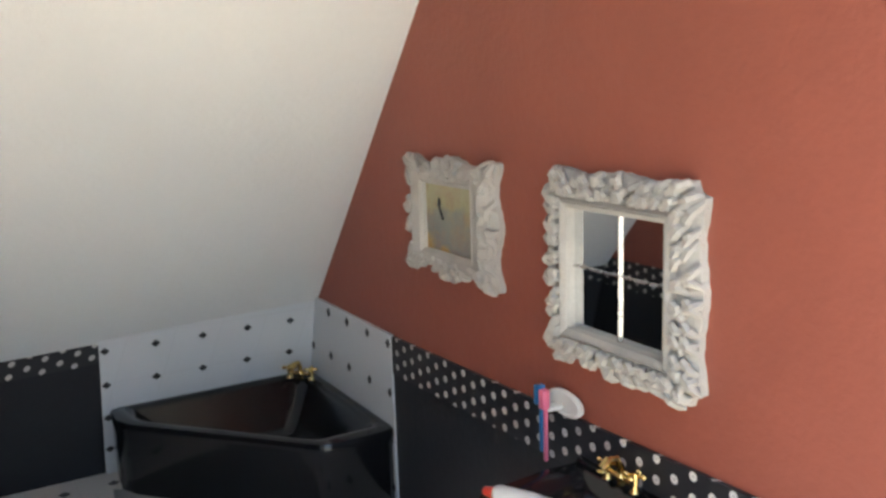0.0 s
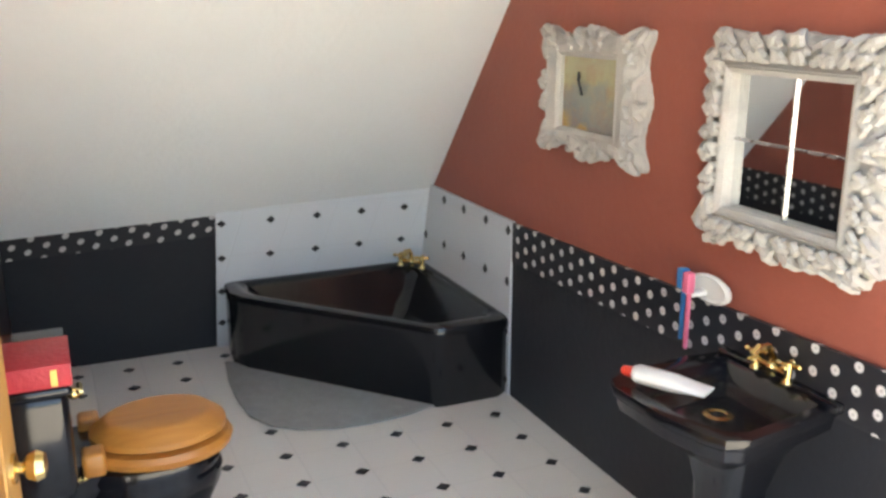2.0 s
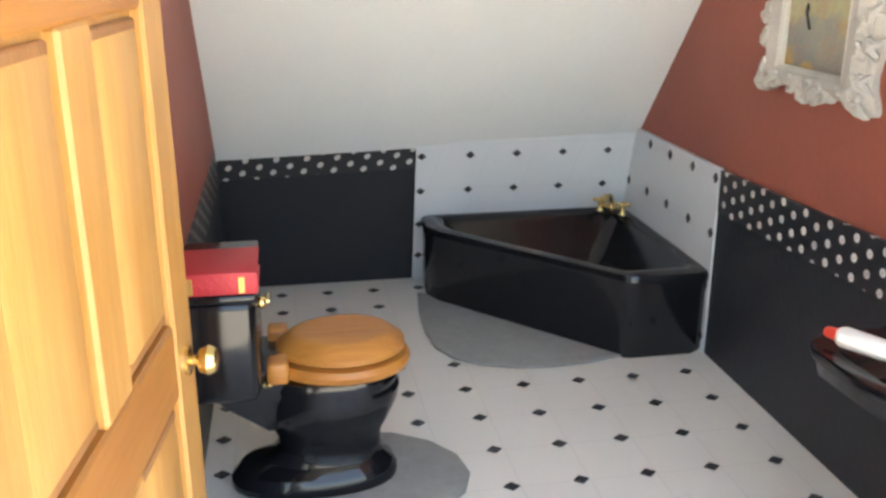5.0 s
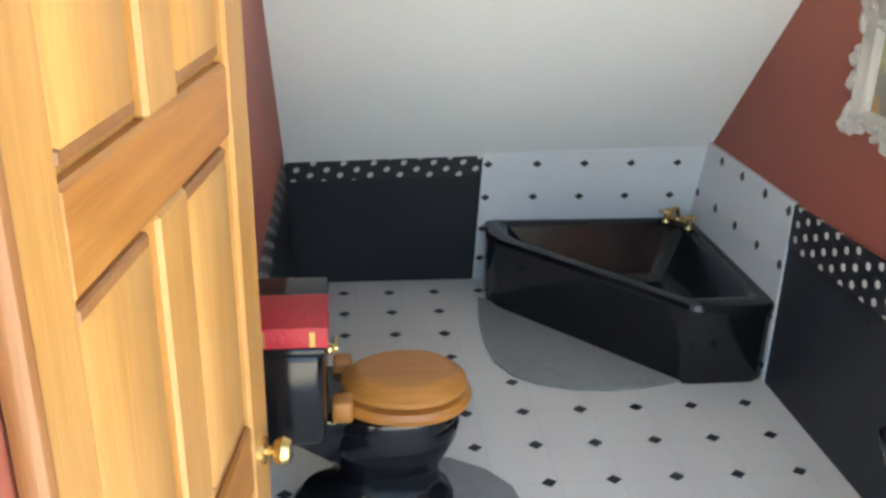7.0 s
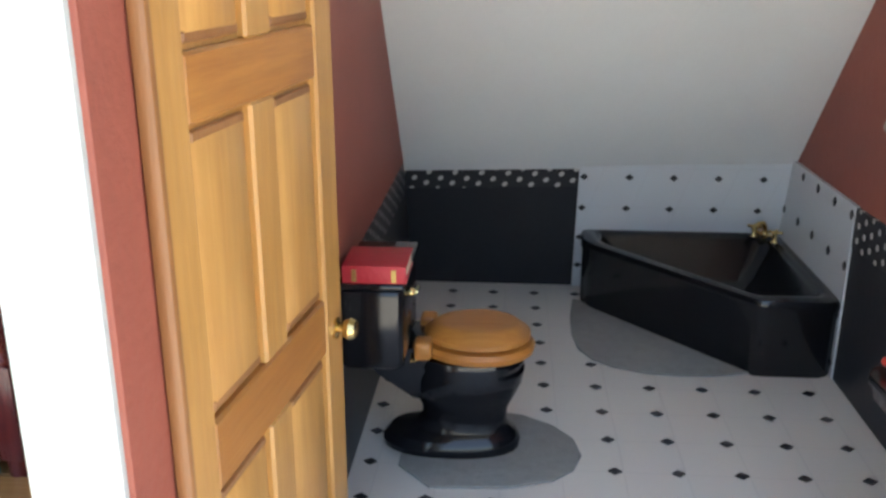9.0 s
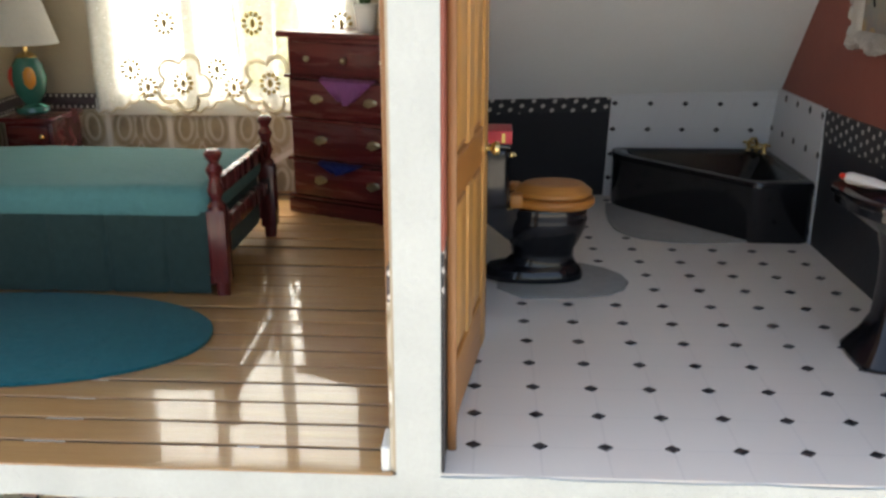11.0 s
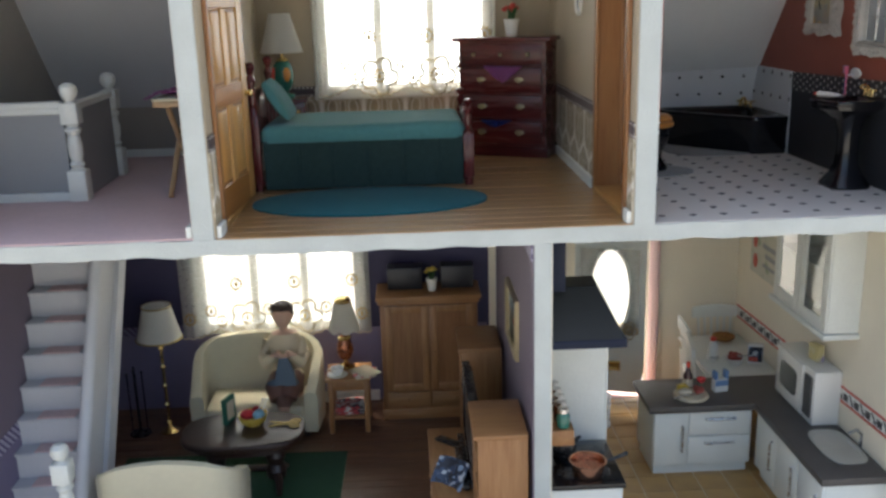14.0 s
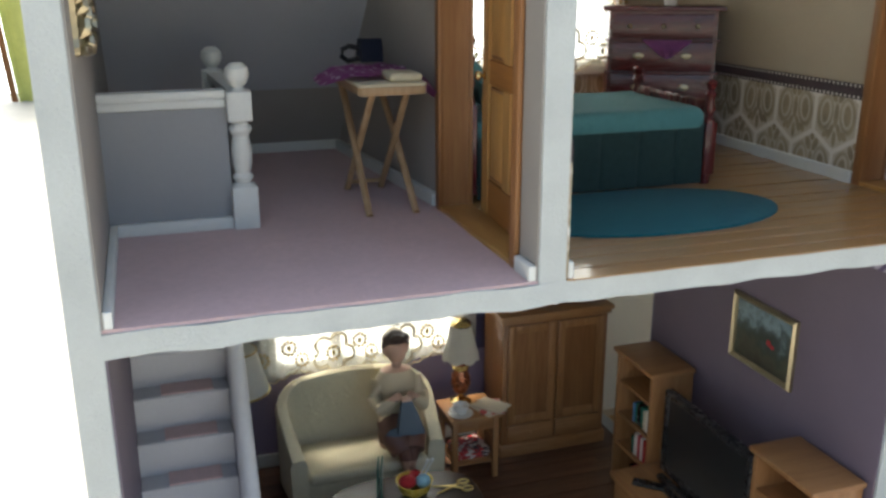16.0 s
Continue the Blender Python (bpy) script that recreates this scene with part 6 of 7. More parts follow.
solid("green_rug", slab([(-3.66, 0.60), (-1.88, 0.56), (-1.86, 1.93), (-3.64, 1.97)], LOW + 0.005, LOW + 0.018, 0.003), M_GREENRUG, "dark green felt rug under the coffee table", "rug")
TZ = LOW + 0.018 + 0.461
bowl = thing("yarn_bowl", "yellow bowl with red and blue wool and knitting needles", "bowl", (-2.52, 1.53, TZ))
bb = lathe([(0.055, 0), (0.06, 0.006), (0.09, 0.03), (0.108, 0.08), (0.112, 0.09), (0.104, 0.088), (0.085, 0.04), (0.0, 0.02)], 28)
part("bowl", bb, M_YELLOW, bowl)
part("wool", ball((-0.04, 0.0, 0.085), 0.05, 14, 1.1, 1, 0.8), M_REDCL, bowl, "ball of red wool")
part("wool", ball((0.05, -0.02, 0.085), 0.045, 14), M_BLUEWOOL, bowl, "ball of pale blue wool")
part("wool", ball((0.02, 0.05, 0.085), 0.04, 14), M_REDCL, bowl, "ball of red wool")
for dx in (0.0, 0.03):
    part("needle", put(ball((0.085 + dx, 0.0, 0.205), 0.012, 8), tube([(0.03 + dx, 0.02, 0.08), (0.085 + dx, 0.0, 0.2)], 0.005, 6)), M_WHITEPL, bowl)
sc = thing("scissors", "gilt embroidery scissors lying open on the coffee table", "scissors", (-2.28, 1.51, TZ))
for s in (-1, 1):
    ring = [(0.075 + 0.035 * math.cos(a), s * (0.04 + 0.024 * math.sin(a)), 0.008) for a in [2 * math.pi * q / 14 for q in range(15)]]
    part("handle", tube(ring, 0.007, 6), M_GOLD, sc)
    part("blade", tube([(0.05, s * 0.03, 0.008), (0, 0, 0.010), (-0.12, -s * 0.045, 0.008)], [0.007, 0.010, 0.003], 6), M_GOLD, sc)
card = thing("green_card", "standing green card with a small picture on the coffee table", "card", (-2.70, 1.60, TZ), 72)
part("leaf", box(-0.075, 0.075, -0.003, 0.003, 0, 0.205), M_GREENCARD, card)
part("leaf", box(-0.075, 0.075, 0.02, 0.026, 0, 0.20), M_GREENCARD, card)
part("picture", box(-0.05, 0.05, -0.006, -0.004, 0.03, 0.17), M_PAGES, card)

# side table, lamp, cup and papers
sd = thing("side_table", "small pine side table with drawer and lower shelf", "side table", (-1.855, 2.44, LOW + 0.004))
part("top", box(-0.19, 0.19, -0.19, 0.17, 0.475, 0.50, 0.008), M_PINE_H, sd)
part("drawer_box", box(-0.155, 0.155, -0.16, 0.14, 0.385, 0.476, 0.004), M_PINE_H, sd)
dr = part("drawer", box(-0.11, 0.11, -0.168, -0.158, 0.395, 0.465, 0.005), M_PINE_H, sd)
part("knob", ball((0, -0.178, 0.43), 0.012), M_PINE, dr)
part("shelf", box(-0.155, 0.155, -0.155, 0.135, 0.12, 0.14, 0.004), M_PINE_H, sd)
for x in (-0.15, 0.15):
    for y in (-0.155, 0.135):
        part("leg", box(x - 0.02, x + 0.02, y - 0.02, y + 0.02, 0, 0.476, 0.004), M_PINE, sd)
tl = thing("brass_table_lamp", "copper and brass table lamp with a flared white shade", "table lamp", (-1.882, 2.52, LOW + 0.505))
part("base", lathe([(0.075, 0), (0.078, 0.012), (0.05, 0.03), (0.02, 0.045), (0.02, 0.07)], 20), M_BRASS, tl)
part("body", lathe([(0.02, 0.07), (0.05, 0.09), (0.072, 0.15), (0.065, 0.21), (0.045, 0.265), (0.052, 0.28), (0.02, 0.31), (0.012, 0.37)], 22), M_COPPERD, tl)
part("crown", lathe([(0.055, 0.260), (0.060, 0.275), (0.035, 0.295)], 18), M_BRASS, tl)
shade = bmesh.new()
prof = [(0.132, 0.362), (0.122, 0.39), (0.102, 0.46), (0.086, 0.535), (0.074, 0.59), (0.066, 0.61)]
rings = []
for rr, z in prof:
    rings.append([shade.verts.new((rr * math.cos(2 * math.pi * k / 32), rr * math.sin(2 * math.pi * k / 32), z - (0.028 * abs(math.sin(math.pi * k / 32 * 7)) if z < 0.37 else 0))) for k in range(32)])
for a, b in zip(rings, rings[1:]):
    for k in range(32):
        shade.faces.new((a[k], a[(k + 1) % 32], b[(k + 1) % 32], b[k]))
bmesh.ops.solidify(shade, geom=shade.faces[:], thickness=0.005)
part("shade", shade, M_SHADE, tl, "flared white shade")
part("finial", lathe([(0.072, 0.585), (0.076, 0.60), (0.066, 0.612), (0.070, 0.622), (0.05, 0.636), (0.014, 0.640), (0, 0.652)], 16), M_BRASS, tl)
cup = thing("teacup", "white china cup and saucer on the side table", "cup", (-1.945, 2.335, LOW + 0.505))
part("saucer", lathe([(0.04, 0), (0.085, 0.010), (0.088, 0.014), (0.04, 0.008), (0, 0.008)], 24), M_WHITEPL, cup)
part("cup", lathe([(0.03, 0.012), (0.045, 0.03), (0.058, 0.075), (0.054, 0.075), (0.04, 0.03), (0, 0.022)], 24), M_WHITEPL, cup)
part("handle", tube([(-0.052, 0, 0.065), (-0.08, 0, 0.06), (-0.08, 0, 0.04), (-0.045, 0, 0.03)], 0.006), M_WHITEPL, cup)
for i, (dx, rz, m) in enumerate(((0.0, 20, M_PAGES), (0.02, -12, M_MAG), (0.03, 38, M_PAGES))):
    solid("magazine", box(-0.085, 0.085, -0.115, 0.115, 0, 0.007, 0.002, 1), m, "loose printed magazine on the side table", "magazine", (-1.735 + dx, 2.36, LOW + 0.506 + i * 0.008), rz, "papers on the side table")
for i in range(6):
    solid("magazine", box(-0.12, 0.12, -0.10, 0.10, 0, 0.011, 0.002, 1), M_MAG, "red and black magazine in the pile on the lower shelf", "magazine", (-1.855 + 0.01 * math.sin(i * 2.3), 2.43, LOW + 0.145 + 0.0115 * i), 9 * math.sin(i * 1.7), "pile on the lower shelf")

# floor lamp and fire irons
fl = thing("floor_lamp", "brass floor lamp with a gold trimmed white shade", "floor lamp", (-3.42, 2.45, LOW + 0.004))
part("base", lathe([(0.085, 0), (0.09, 0.015), (0.05, 0.035), (0.03, 0.05)], 24), M_BRASS, fl)
pole = [(0.018, 0.05)]
for i in range(14):
    z = 0.06 + i * 0.057
    pole += [(0.012, z), (0.018 if i % 3 else 0.028, z + 0.025), (0.012, z + 0.05)]
part("pole", lathe(pole + [(0.012, 0.88)], 14), M_BRASS, fl)
sh = lathe([(0.185, 0.855), (0.115, 1.145)], 40, cap=False)
bmesh.ops.solidify(sh, geom=sh.faces[:], thickness=0.006)
part("shade", sh, M_SHADE, fl, "white tapered shade")
for rr, z in ((0.187, 0.86), (0.117, 1.14)):
    part("trim", tube([(rr * math.cos(2 * math.pi * k / 40), rr * math.sin(2 * math.pi * k / 40), z) for k in range(41)], 0.007, 6), M_GOLD, fl)
fi = thing("fire_irons", "dark metal fire irons standing by the lamp", "fire irons", (-3.30 - 0.36, 2.42, LOW + 0.004))
part("base", lathe([(0.09, 0), (0.09, 0.02), (0.02, 0.035)], 16), M_DARK, fi)
for k in range(4):
    a = k * math.pi / 2 + 0.4
    part("iron", put(ball((0.06 * math.cos(a), 0.06 * math.sin(a), 0.56), 0.014, 8), tube([(0.06 * math.cos(a), 0.06 * math.sin(a), 0.05), (0.06 * math.cos(a), 0.06 * math.sin(a), 0.55)], 0.007, 6)), M_DARK, fi)
part("stem", tube([(0, 0, 0.02), (0, 0, 0.62)], 0.01), M_DARK, fi)

# armoire
ar = thing("armoire", "pine armoire with two panelled doors and two drawers", "wardrobe", (-1.57, 2.47, LOW + 0.004))
AW, AD, AH = 0.83, 0.40, 1.13
part("carcass", box(0.0, AW, 0.03, AD, 0.0, AH - 0.07, 0.006), M_PINE_D, ar)
part("cornice", boxes((-0.03, AW + 0.03, -0.015, AD + 0.01, AH - 0.035, AH), (-0.015, AW + 0.015, 0.0, AD, AH - 0.07, AH - 0.035), r=0.008), M_PINE_H, ar)
part("plinth", box(-0.015, AW + 0.015, 0.01, AD, 0.0, 0.10, 0.008), M_PINE_H, ar)
for i in (0, 1):
    a, b = 0.04 + i * 0.385, 0.405 + i * 0.385
    d = part("door", boxes((a, a + 0.055, 0.008, 0.032, 0.275, AH - 0.085), (b - 0.055, b, 0.008, 0.032, 0.275, AH - 0.085), (a + 0.055, b - 0.055, 0.010, 0.032, 0.275, 0.335), (a + 0.055, b - 0.055, 0.010, 0.032, AH - 0.145, AH - 0.085), r=0.004), M_PINE, ar)
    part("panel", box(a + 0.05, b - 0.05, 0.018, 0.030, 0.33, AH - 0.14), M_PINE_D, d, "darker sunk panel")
    part("knob", ball((b - 0.027 if i == 0 else a + 0.027, 0.0, 0.62), 0.011), M_PINE, d)
    q = part("drawer", box(a, b, 0.010, 0.035, 0.125, 0.255, 0.006), M_PINE_H, ar)
    part("knob", ball(((a + b) / 2, 0.0, 0.19), 0.012), M_PINE, q)
flower_pot("flower_pot", "white pot of yellow flowers on the pine armoire", (-1.12, 2.62, LOW + 0.004 + AH), M_YELLOW, 0.85)
for x0, x1 in ((-1.50, -1.20), (-1.04, -0.76)):
    solid("dark_box", box(x0, x1, 2.66, 2.82, LOW + AH + 0.005, LOW + AH + 0.20, 0.008), M_INSET, "black box standing on top of the armoire", "box")


# shelves, bench and television along the partition; local X runs along the wall, Y towards it
def open_shelf(name, label, at, w, d, h, shelves):
    s = thing(name, label, "shelf unit", at, 0)
    part("side", box(0, d, 0, 0.03, 0, h - 0.03, 0.004), M_PINE, s)
    part("side", box(0, d, w - 0.03, w, 0, h - 0.03, 0.004), M_PINE, s)
    part("top", box(-0.025, d, -0.02, w + 0.02, h - 0.03, h, 0.008), M_PINE_H, s)
    part("back", box(d - 0.02, d, 0.03, w - 0.03, 0, h - 0.03), M_PINE, s)
    for z in shelves:
        part("shelf", box(0.01, d - 0.02, 0.03, w - 0.03, z, z + 0.02), M_PINE_V, s)
    part("plinth", box(0.005, 0.03, 0.03, w - 0.03, 0, 0.06), M_PINE_V, s)
    return s


SX = -0.935
open_shelf("shelf_unit", "tall pine shelf unit with books beside the television", (SX, 1.53, LOW + 0.004), 0.46, 0.30, 1.02, (0.06, 0.30, 0.53, 0.77))
open_shelf("shelf_unit", "lower pine shelf unit with books beside the television", (SX, 0.05, LOW + 0.004), 0.46, 0.30, 1.06, (0.06, 0.31, 0.56, 0.80))
rnd = random.Random(12)
cols = [M_REDCLOTH, M_BLUEPL, M_PAGES, M_GREENW, M_DARK, M_WHITEPL, M_MAHOG]
for y0, z0, count in ((1.60, 0.55, 6), (1.62, 0.32, 5), (1.60, 0.08, 5), (0.10, 0.58, 4), (0.16, 0.33, 5), (0.14, 0.08, 5)):
    y = y0
    for i in range(count):
        th, hh = rnd.uniform(0.022, 0.042), rnd.uniform(0.12, 0.17)
        solid("book", boxes((-0.08, 0.10, 0, th, 0, hh), r=0.003), rnd.choice(cols), "small bound book on the pine shelf", "book", (SX + 0.11, y, LOW + 0.006 + z0), 0, "books on the shelves")
        y += th + 0.004
bench = thing("tv_bench", "low pine television bench with drawers", "tv bench", (-1.19, 0.53, LOW + 0.004))
part("top", box(-0.02, 0.56, -0.02, 1.0, 0.35, 0.38, 0.008), M_PINE_V, bench)
part("body", box(0.02, 0.55, 0.0, 0.98, 0.05, 0.35, 0.004), M_PINE, bench)
part("plinth", box(0.0, 0.55, -0.01, 0.99, 0.0, 0.055, 0.006), M_PINE_V, bench)
for i in range(2):
    for j in range(2):
        d = part("drawer", box(-0.0, 0.022, 0.02 + i * 0.48, 0.48 + i * 0.48, 0.075 + j * 0.135, 0.20 + j * 0.135, 0.005), M_PINE_V, bench)
        part("knob", ball((-0.012, 0.25 + i * 0.48, 0.135 + j * 0.135), 0.013), M_PINE, d)
BZ = LOW + 0.004 + 0.38
tv = thing("television", "flat black television on the pine bench", "television", (-0.92, 0.94, BZ))
part("bezel", boxes((-0.025, 0.03, -0.43, 0.43, 0.06, 0.10), (-0.025, 0.03, -0.43, 0.43, 0.57, 0.61), (-0.025, 0.03, -0.43, -0.39, 0.10, 0.57), (-0.025, 0.03, 0.39, 0.43, 0.10, 0.57), (0.0, 0.045, -0.40, 0.40, 0.09, 0.58), r=0.006), M_DARK, tv)
part("screen", box(-0.012, -0.004, -0.39, 0.39, 0.10, 0.57), M_SCREEN, tv)
part("foot", boxes((-0.10, 0.09, -0.26, 0.26, 0, 0.022), (-0.01, 0.03, -0.06, 0.06, 0.02, 0.07), r=0.006), M_DARK, tv)
part("speaker_bar", box(-0.075, -0.03, -0.38, 0.38, 0.022, 0.06, 0.008), M_DARK, tv)
solid("remote_control", box(-0.036, 0.036, -0.10, 0.10, 0, 0.02, 0.006), M_DARK, "black remote control on the pine bench", "remote control", (-1.065, 1.29, BZ), 48)
mg = thing("magazine", "open dark blue and white magazine leaning on the television", "magazine", (-1.10, 0.675, BZ), -41)
for sx in (-1, 1):
    rings = []
    for i in range(7):
        x = 0.002 + 0.125 * i / 6
        y = 0.014 * math.sin(math.pi * i / 6) - 0.03 * i / 6
        rings.append([(sx * x, y, 0.002), (sx * x, y + 0.006, 0.002), (sx * x, y + 0.126, 0.145), (sx * x, y + 0.12, 0.145)])
    part("leaf", loft(rings), M_MAGBLUE, mg)
pc = thing_m("framed_landscape", "dark landscape painting in a gold frame on the lilac wall", "picture", facing(KL - T, 0.93, -0.845, "-x"))
part("canvas", box(-0.245, 0.245, -0.175, 0.175, 0.002, 0.008), mat_painting("landscape", [(0.0, (0.035, 0.035, 0.025)), (0.25, (0.06, 0.065, 0.045)), (0.45, (0.03, 0.05, 0.04)), (0.62, (0.05, 0.08, 0.09)), (0.80, (0.20, 0.30, 0.34)), (1.0, (0.12, 0.18, 0.20))], 9.0, 0.5), pc)
part("patch", put(ball((0.055, -0.005, 0.009), 0.024, 8, 0.9, 0.8, 0.1), ball((0.085, -0.02, 0.009), 0.018, 8, 1.2, 0.8, 0.1)), M_REDCLOTH, pc, "red figure-like patch in the painting")
part("moulding", ring_frame(0.243, 0.173, 0.275, 0.205, 0.02, 0.026, 0.032), M_PEWTER, pc)

# ---- kitchen ----
kd = thing("back_door", "white kitchen door ajar with oval window and letter plate", "door", (0.17, BACK - 0.045, LOW + 0.06), -16)
DW, DH, OC, OA, OB = 0.62, 1.66, (0.31, 0.95), 0.17, 0.39
dbm = bmesh.new()
seg = 48
inner_f = [dbm.verts.new((OC[0] + OA * math.cos(2 * math.pi * k / seg), 0, OC[1] + OB * math.sin(2 * math.pi * k / seg))) for k in range(seg)]
outer_f = []
for k in range(seg):
    a = 2 * math.pi * k / seg
    c, s_ = math.cos(a), math.sin(a)
    q = min((DW / 2) / max(abs(c), 1e-6), ((DH - OC[1]) if s_ > 0 else OC[1]) / max(abs(s_), 1e-6))
    outer_f.append(dbm.verts.new((OC[0] + q * c, 0, OC[1] + q * s_)))
for k in range(seg):
    dbm.faces.new((inner_f[k], inner_f[(k + 1) % seg], outer_f[(k + 1) % seg], outer_f[k]))
corners = [dbm.verts.new(p) for p in ((0, 0, 0), (DW, 0, 0), (DW, 0, DH), (0, 0, DH))]
for cv in corners:
    near = sorted(range(seg), key=lambda k: (outer_f[k].co - cv.co).length)[:2]
    if abs(near[0] - near[1]) in (1, seg - 1):
        dbm.faces.new((cv, outer_f[near[0]], outer_f[near[1]]))
bmesh.ops.recalc_face_normals(dbm, faces=dbm.faces)
bmesh.ops.solidify(dbm, geom=dbm.faces[:], thickness=0.05)
part("leaf", dbm, M_WHITE, kd)
ov = [(OC[0] + (OA + 0.012) * math.cos(2 * math.pi * k / 48), -0.052, OC[1] + (OB + 0.012) * math.sin(2 * math.pi * k / 48)) for k in range(49)]
part("oval_moulding", tube(ov, 0.018, 8), M_WHITE, kd)
gl = part("pane", box(OC[0] - OA, OC[0] + OA, -0.030, -0.024, OC[1] - OB, OC[1] + OB), M_GLASS, kd)
gl.visible_shadow = False
part("letter_plate", put(ring_frame(0.075, 0.018, 0.105, 0.045, 0.006, 0.012, 0.016), box(-0.08, 0.08, -0.02, 0.02, 0, 0.006), None), M_BRASS, kd, "brass letter plate").matrix_basis = P(0.31, -0.0505, 0.255, 90, 0, 0)
lc = thing("door_curtain", "small lace panel with gold flowers over the oval window", "curtain", (0.150, BACK - 0.112, LOW + 0.06), -16)
lcb = bmesh.new()
for k in range(3):
    flower_outline(lcb, 0.14 + k * 0.17, 0.60 + 0.03 * (k % 2), 0, 0.085, 0.006)
    daisy(lcb, 0.14 + k * 0.17, 0.60 + 0.03 * (k % 2), -0.002, 0.045)
part("embroidery", lcb, M_EMBROID, lc)
nb = bmesh.new()
g = [[nb.verts.new((0.05 + 0.52 * i / 20, 0.006 * math.sin(i * 1.3), 0.55 + 0.8 * j / 6 + (0.02 * abs(math.sin(i * 0.9)) if j == 0 else 0))) for j in range(7)] for i in range(21)]
for i in range(20):
    for j in range(6):
        nb.faces.new((g[i][j], g[i + 1][j], g[i + 1][j + 1], g[i][j + 1]))
part("net", nb, M_NET, lc)
hb = bmesh.new()
g = [[hb.verts.new((0.08 + 0.46 * i / 30, -0.003 + 0.006 * math.sin(i * 0.9), 0.575 + 0.028 * abs(math.sin(i * math.pi / 6)) + (0.12 - 0.02 * j) * j / 2)) for j in range(3)] for i in range(31)]
for i in range(30):
    for j in range(2):
        hb.faces.new((g[i][j], g[i + 1][j], g[i + 1][j + 1], g[i][j + 1]))
part("lace_border", hb, M_LACEBAND, lc)
frk = thing("door_frame_kitchen", "pale pink painted frame of the kitchen door", "door frame", kind="structure")
part("post", boxes((0.845, 0.93, BACK - 0.05, BACK - T, LOW, SLAB), (0.858, 0.917, BACK - 0.062, BACK - 0.05, LOW, SLAB), r=0.003), M_PINKWOOD, frk)
part("sill", box(0.185, 0.93, 2.72, BACK + 0.1, LOW + 0.004, LOW + 0.016, 0.004), M_PINKWOOD, frk)

# frieze with red edges and dark pots on the wall
def frieze(name, y0, y1, z0, z1, tilt=0.0):
    f = setting(name, boxes((R - T - 0.003, R - T, y0, y1, z0, z1)), M_WHITE, "white frieze with red edges and dark pots", category="border")
    for za, zb in ((z0, z0 + 0.018), (z1 - 0.018, z1)):
        part("red_line", box(R - T - 0.006, R - T - 0.003, y0, y1, za, zb), M_REDLINE, f, smooth=False)
    bm = bmesh.new()
    h = (z1 - z0 - 0.05)
    y, i = y0 + 0.05, 0
    while y < y1 - 0.06:
        zc = z0 + 0.025
        if i % 2 == 0:
            put(box(R - T - 0.006, R - T - 0.003, y - 0.028, y + 0.028, zc + 0.005, zc + h * 0.62), bm)
            put(box(R - T - 0.006, R - T - 0.003, y - 0.035, y + 0.035, zc + h * 0.66, zc + h * 0.75), bm)
            put(box(R - T - 0.006, R - T - 0.003, y + 0.028, y + 0.052, zc + h * 0.3, zc + h * 0.42), bm)
        else:
            put(loft([[(x, y - 0.03, zc), (x, y - 0.015, zc), (x, y + 0.03, zc + h), (x, y + 0.015, zc + h)] for x in (R - T - 0.006, R - T - 0.003)]), bm)
        y += 0.075
        i += 1
    part("dark_pots", bm, M_INSET, f, smooth=False)
    yc, zc = (y0 + y1) / 2, (z0 + z1) / 2
    f.matrix_basis = P(0, yc, zc) @ pose(0, 0, 0, tilt) @ P(0, -yc, -zc)


frieze("frieze_kitchen", 0.02, 2.90, -1.56, -1.44, -2.4)
frieze("frieze_ceiling", 0.02, 0.60, -0.215, -0.10)

# base units and worktop
def handle(bm_parent, x0, x1, y, z, vertical=False, way="-y"):
    if way == "-y":
        pts = [(x0, y + 0.02, z), (x0, y, z), (x1, y, z), (x1, y + 0.02, z)] if not vertical else [(x0, y + 0.02, z), (x0, y, z), (x0, y, z + x1), (x0, y + 0.02, z + x1)]
    else:
        pts = [(y + 0.02, x0, z), (y, x0, z), (y, x1, z), (y + 0.02, x1, z)] if not vertical else [(y + 0.02, x0, z), (y, x0, z), (y, x0, z + x1), (y + 0.02, x0, z + x1)]
    part("handle", tube(pts, 0.009, 8), M_CHROME, bm_parent)


CT, CB = -1.715, -1.765
unit = thing("base_unit", "white kitchen base unit with a door and two drawers", "kitchen unit", (0, 0, 0))
part("body", box(0.47, 1.215, 1.33, 1.77, LOW + 0.09, CB, 0.004), M_WHITE, unit)
part("plinth", box(0.49, 1.20, 1.36, 1.76, LOW + 0.004, LOW + 0.09), M_WHITE, unit)
d = part("door", box(0.475, 0.72, 1.31, 1.331, LOW + 0.11, CB - 0.02, 0.005), M_WHITE, unit)
handle(d, 0.685, 0.20, 1.29, LOW + 0.22, True)
for z0, z1 in ((LOW + 0.345, CB - 0.02), (LOW + 0.11, LOW + 0.33)):
    d = part("drawer", box(0.735, 1.20, 1.31, 1.331, z0, z1, 0.005), M_WHITE, unit)
    handle(d, 0.86, 1.08, 1.29, z1 - 0.05)
for i in range(3):
    y1 = 1.27 - i * 0.36
    u = thing("base_unit", "white kitchen base unit with a plain door", "kitchen unit", group="base units along the wall")
    part("body", box(1.25, R - T, y1 - 0.355, y1, LOW + 0.09, CB, 0.004), M_WHITE, u)
    part("plinth", box(1.28, R - T, y1 - 0.355, y1, LOW + 0.004, LOW + 0.09), M_WHITE, u)
    d = part("door", box(1.228, 1.251, y1 - 0.35, y1 - 0.005, LOW + 0.11, CB - 0.02, 0.005), M_WHITE, u)
    handle(d, y1 - 0.30, 0.22, 1.21, LOW + 0.22, True, "-x")
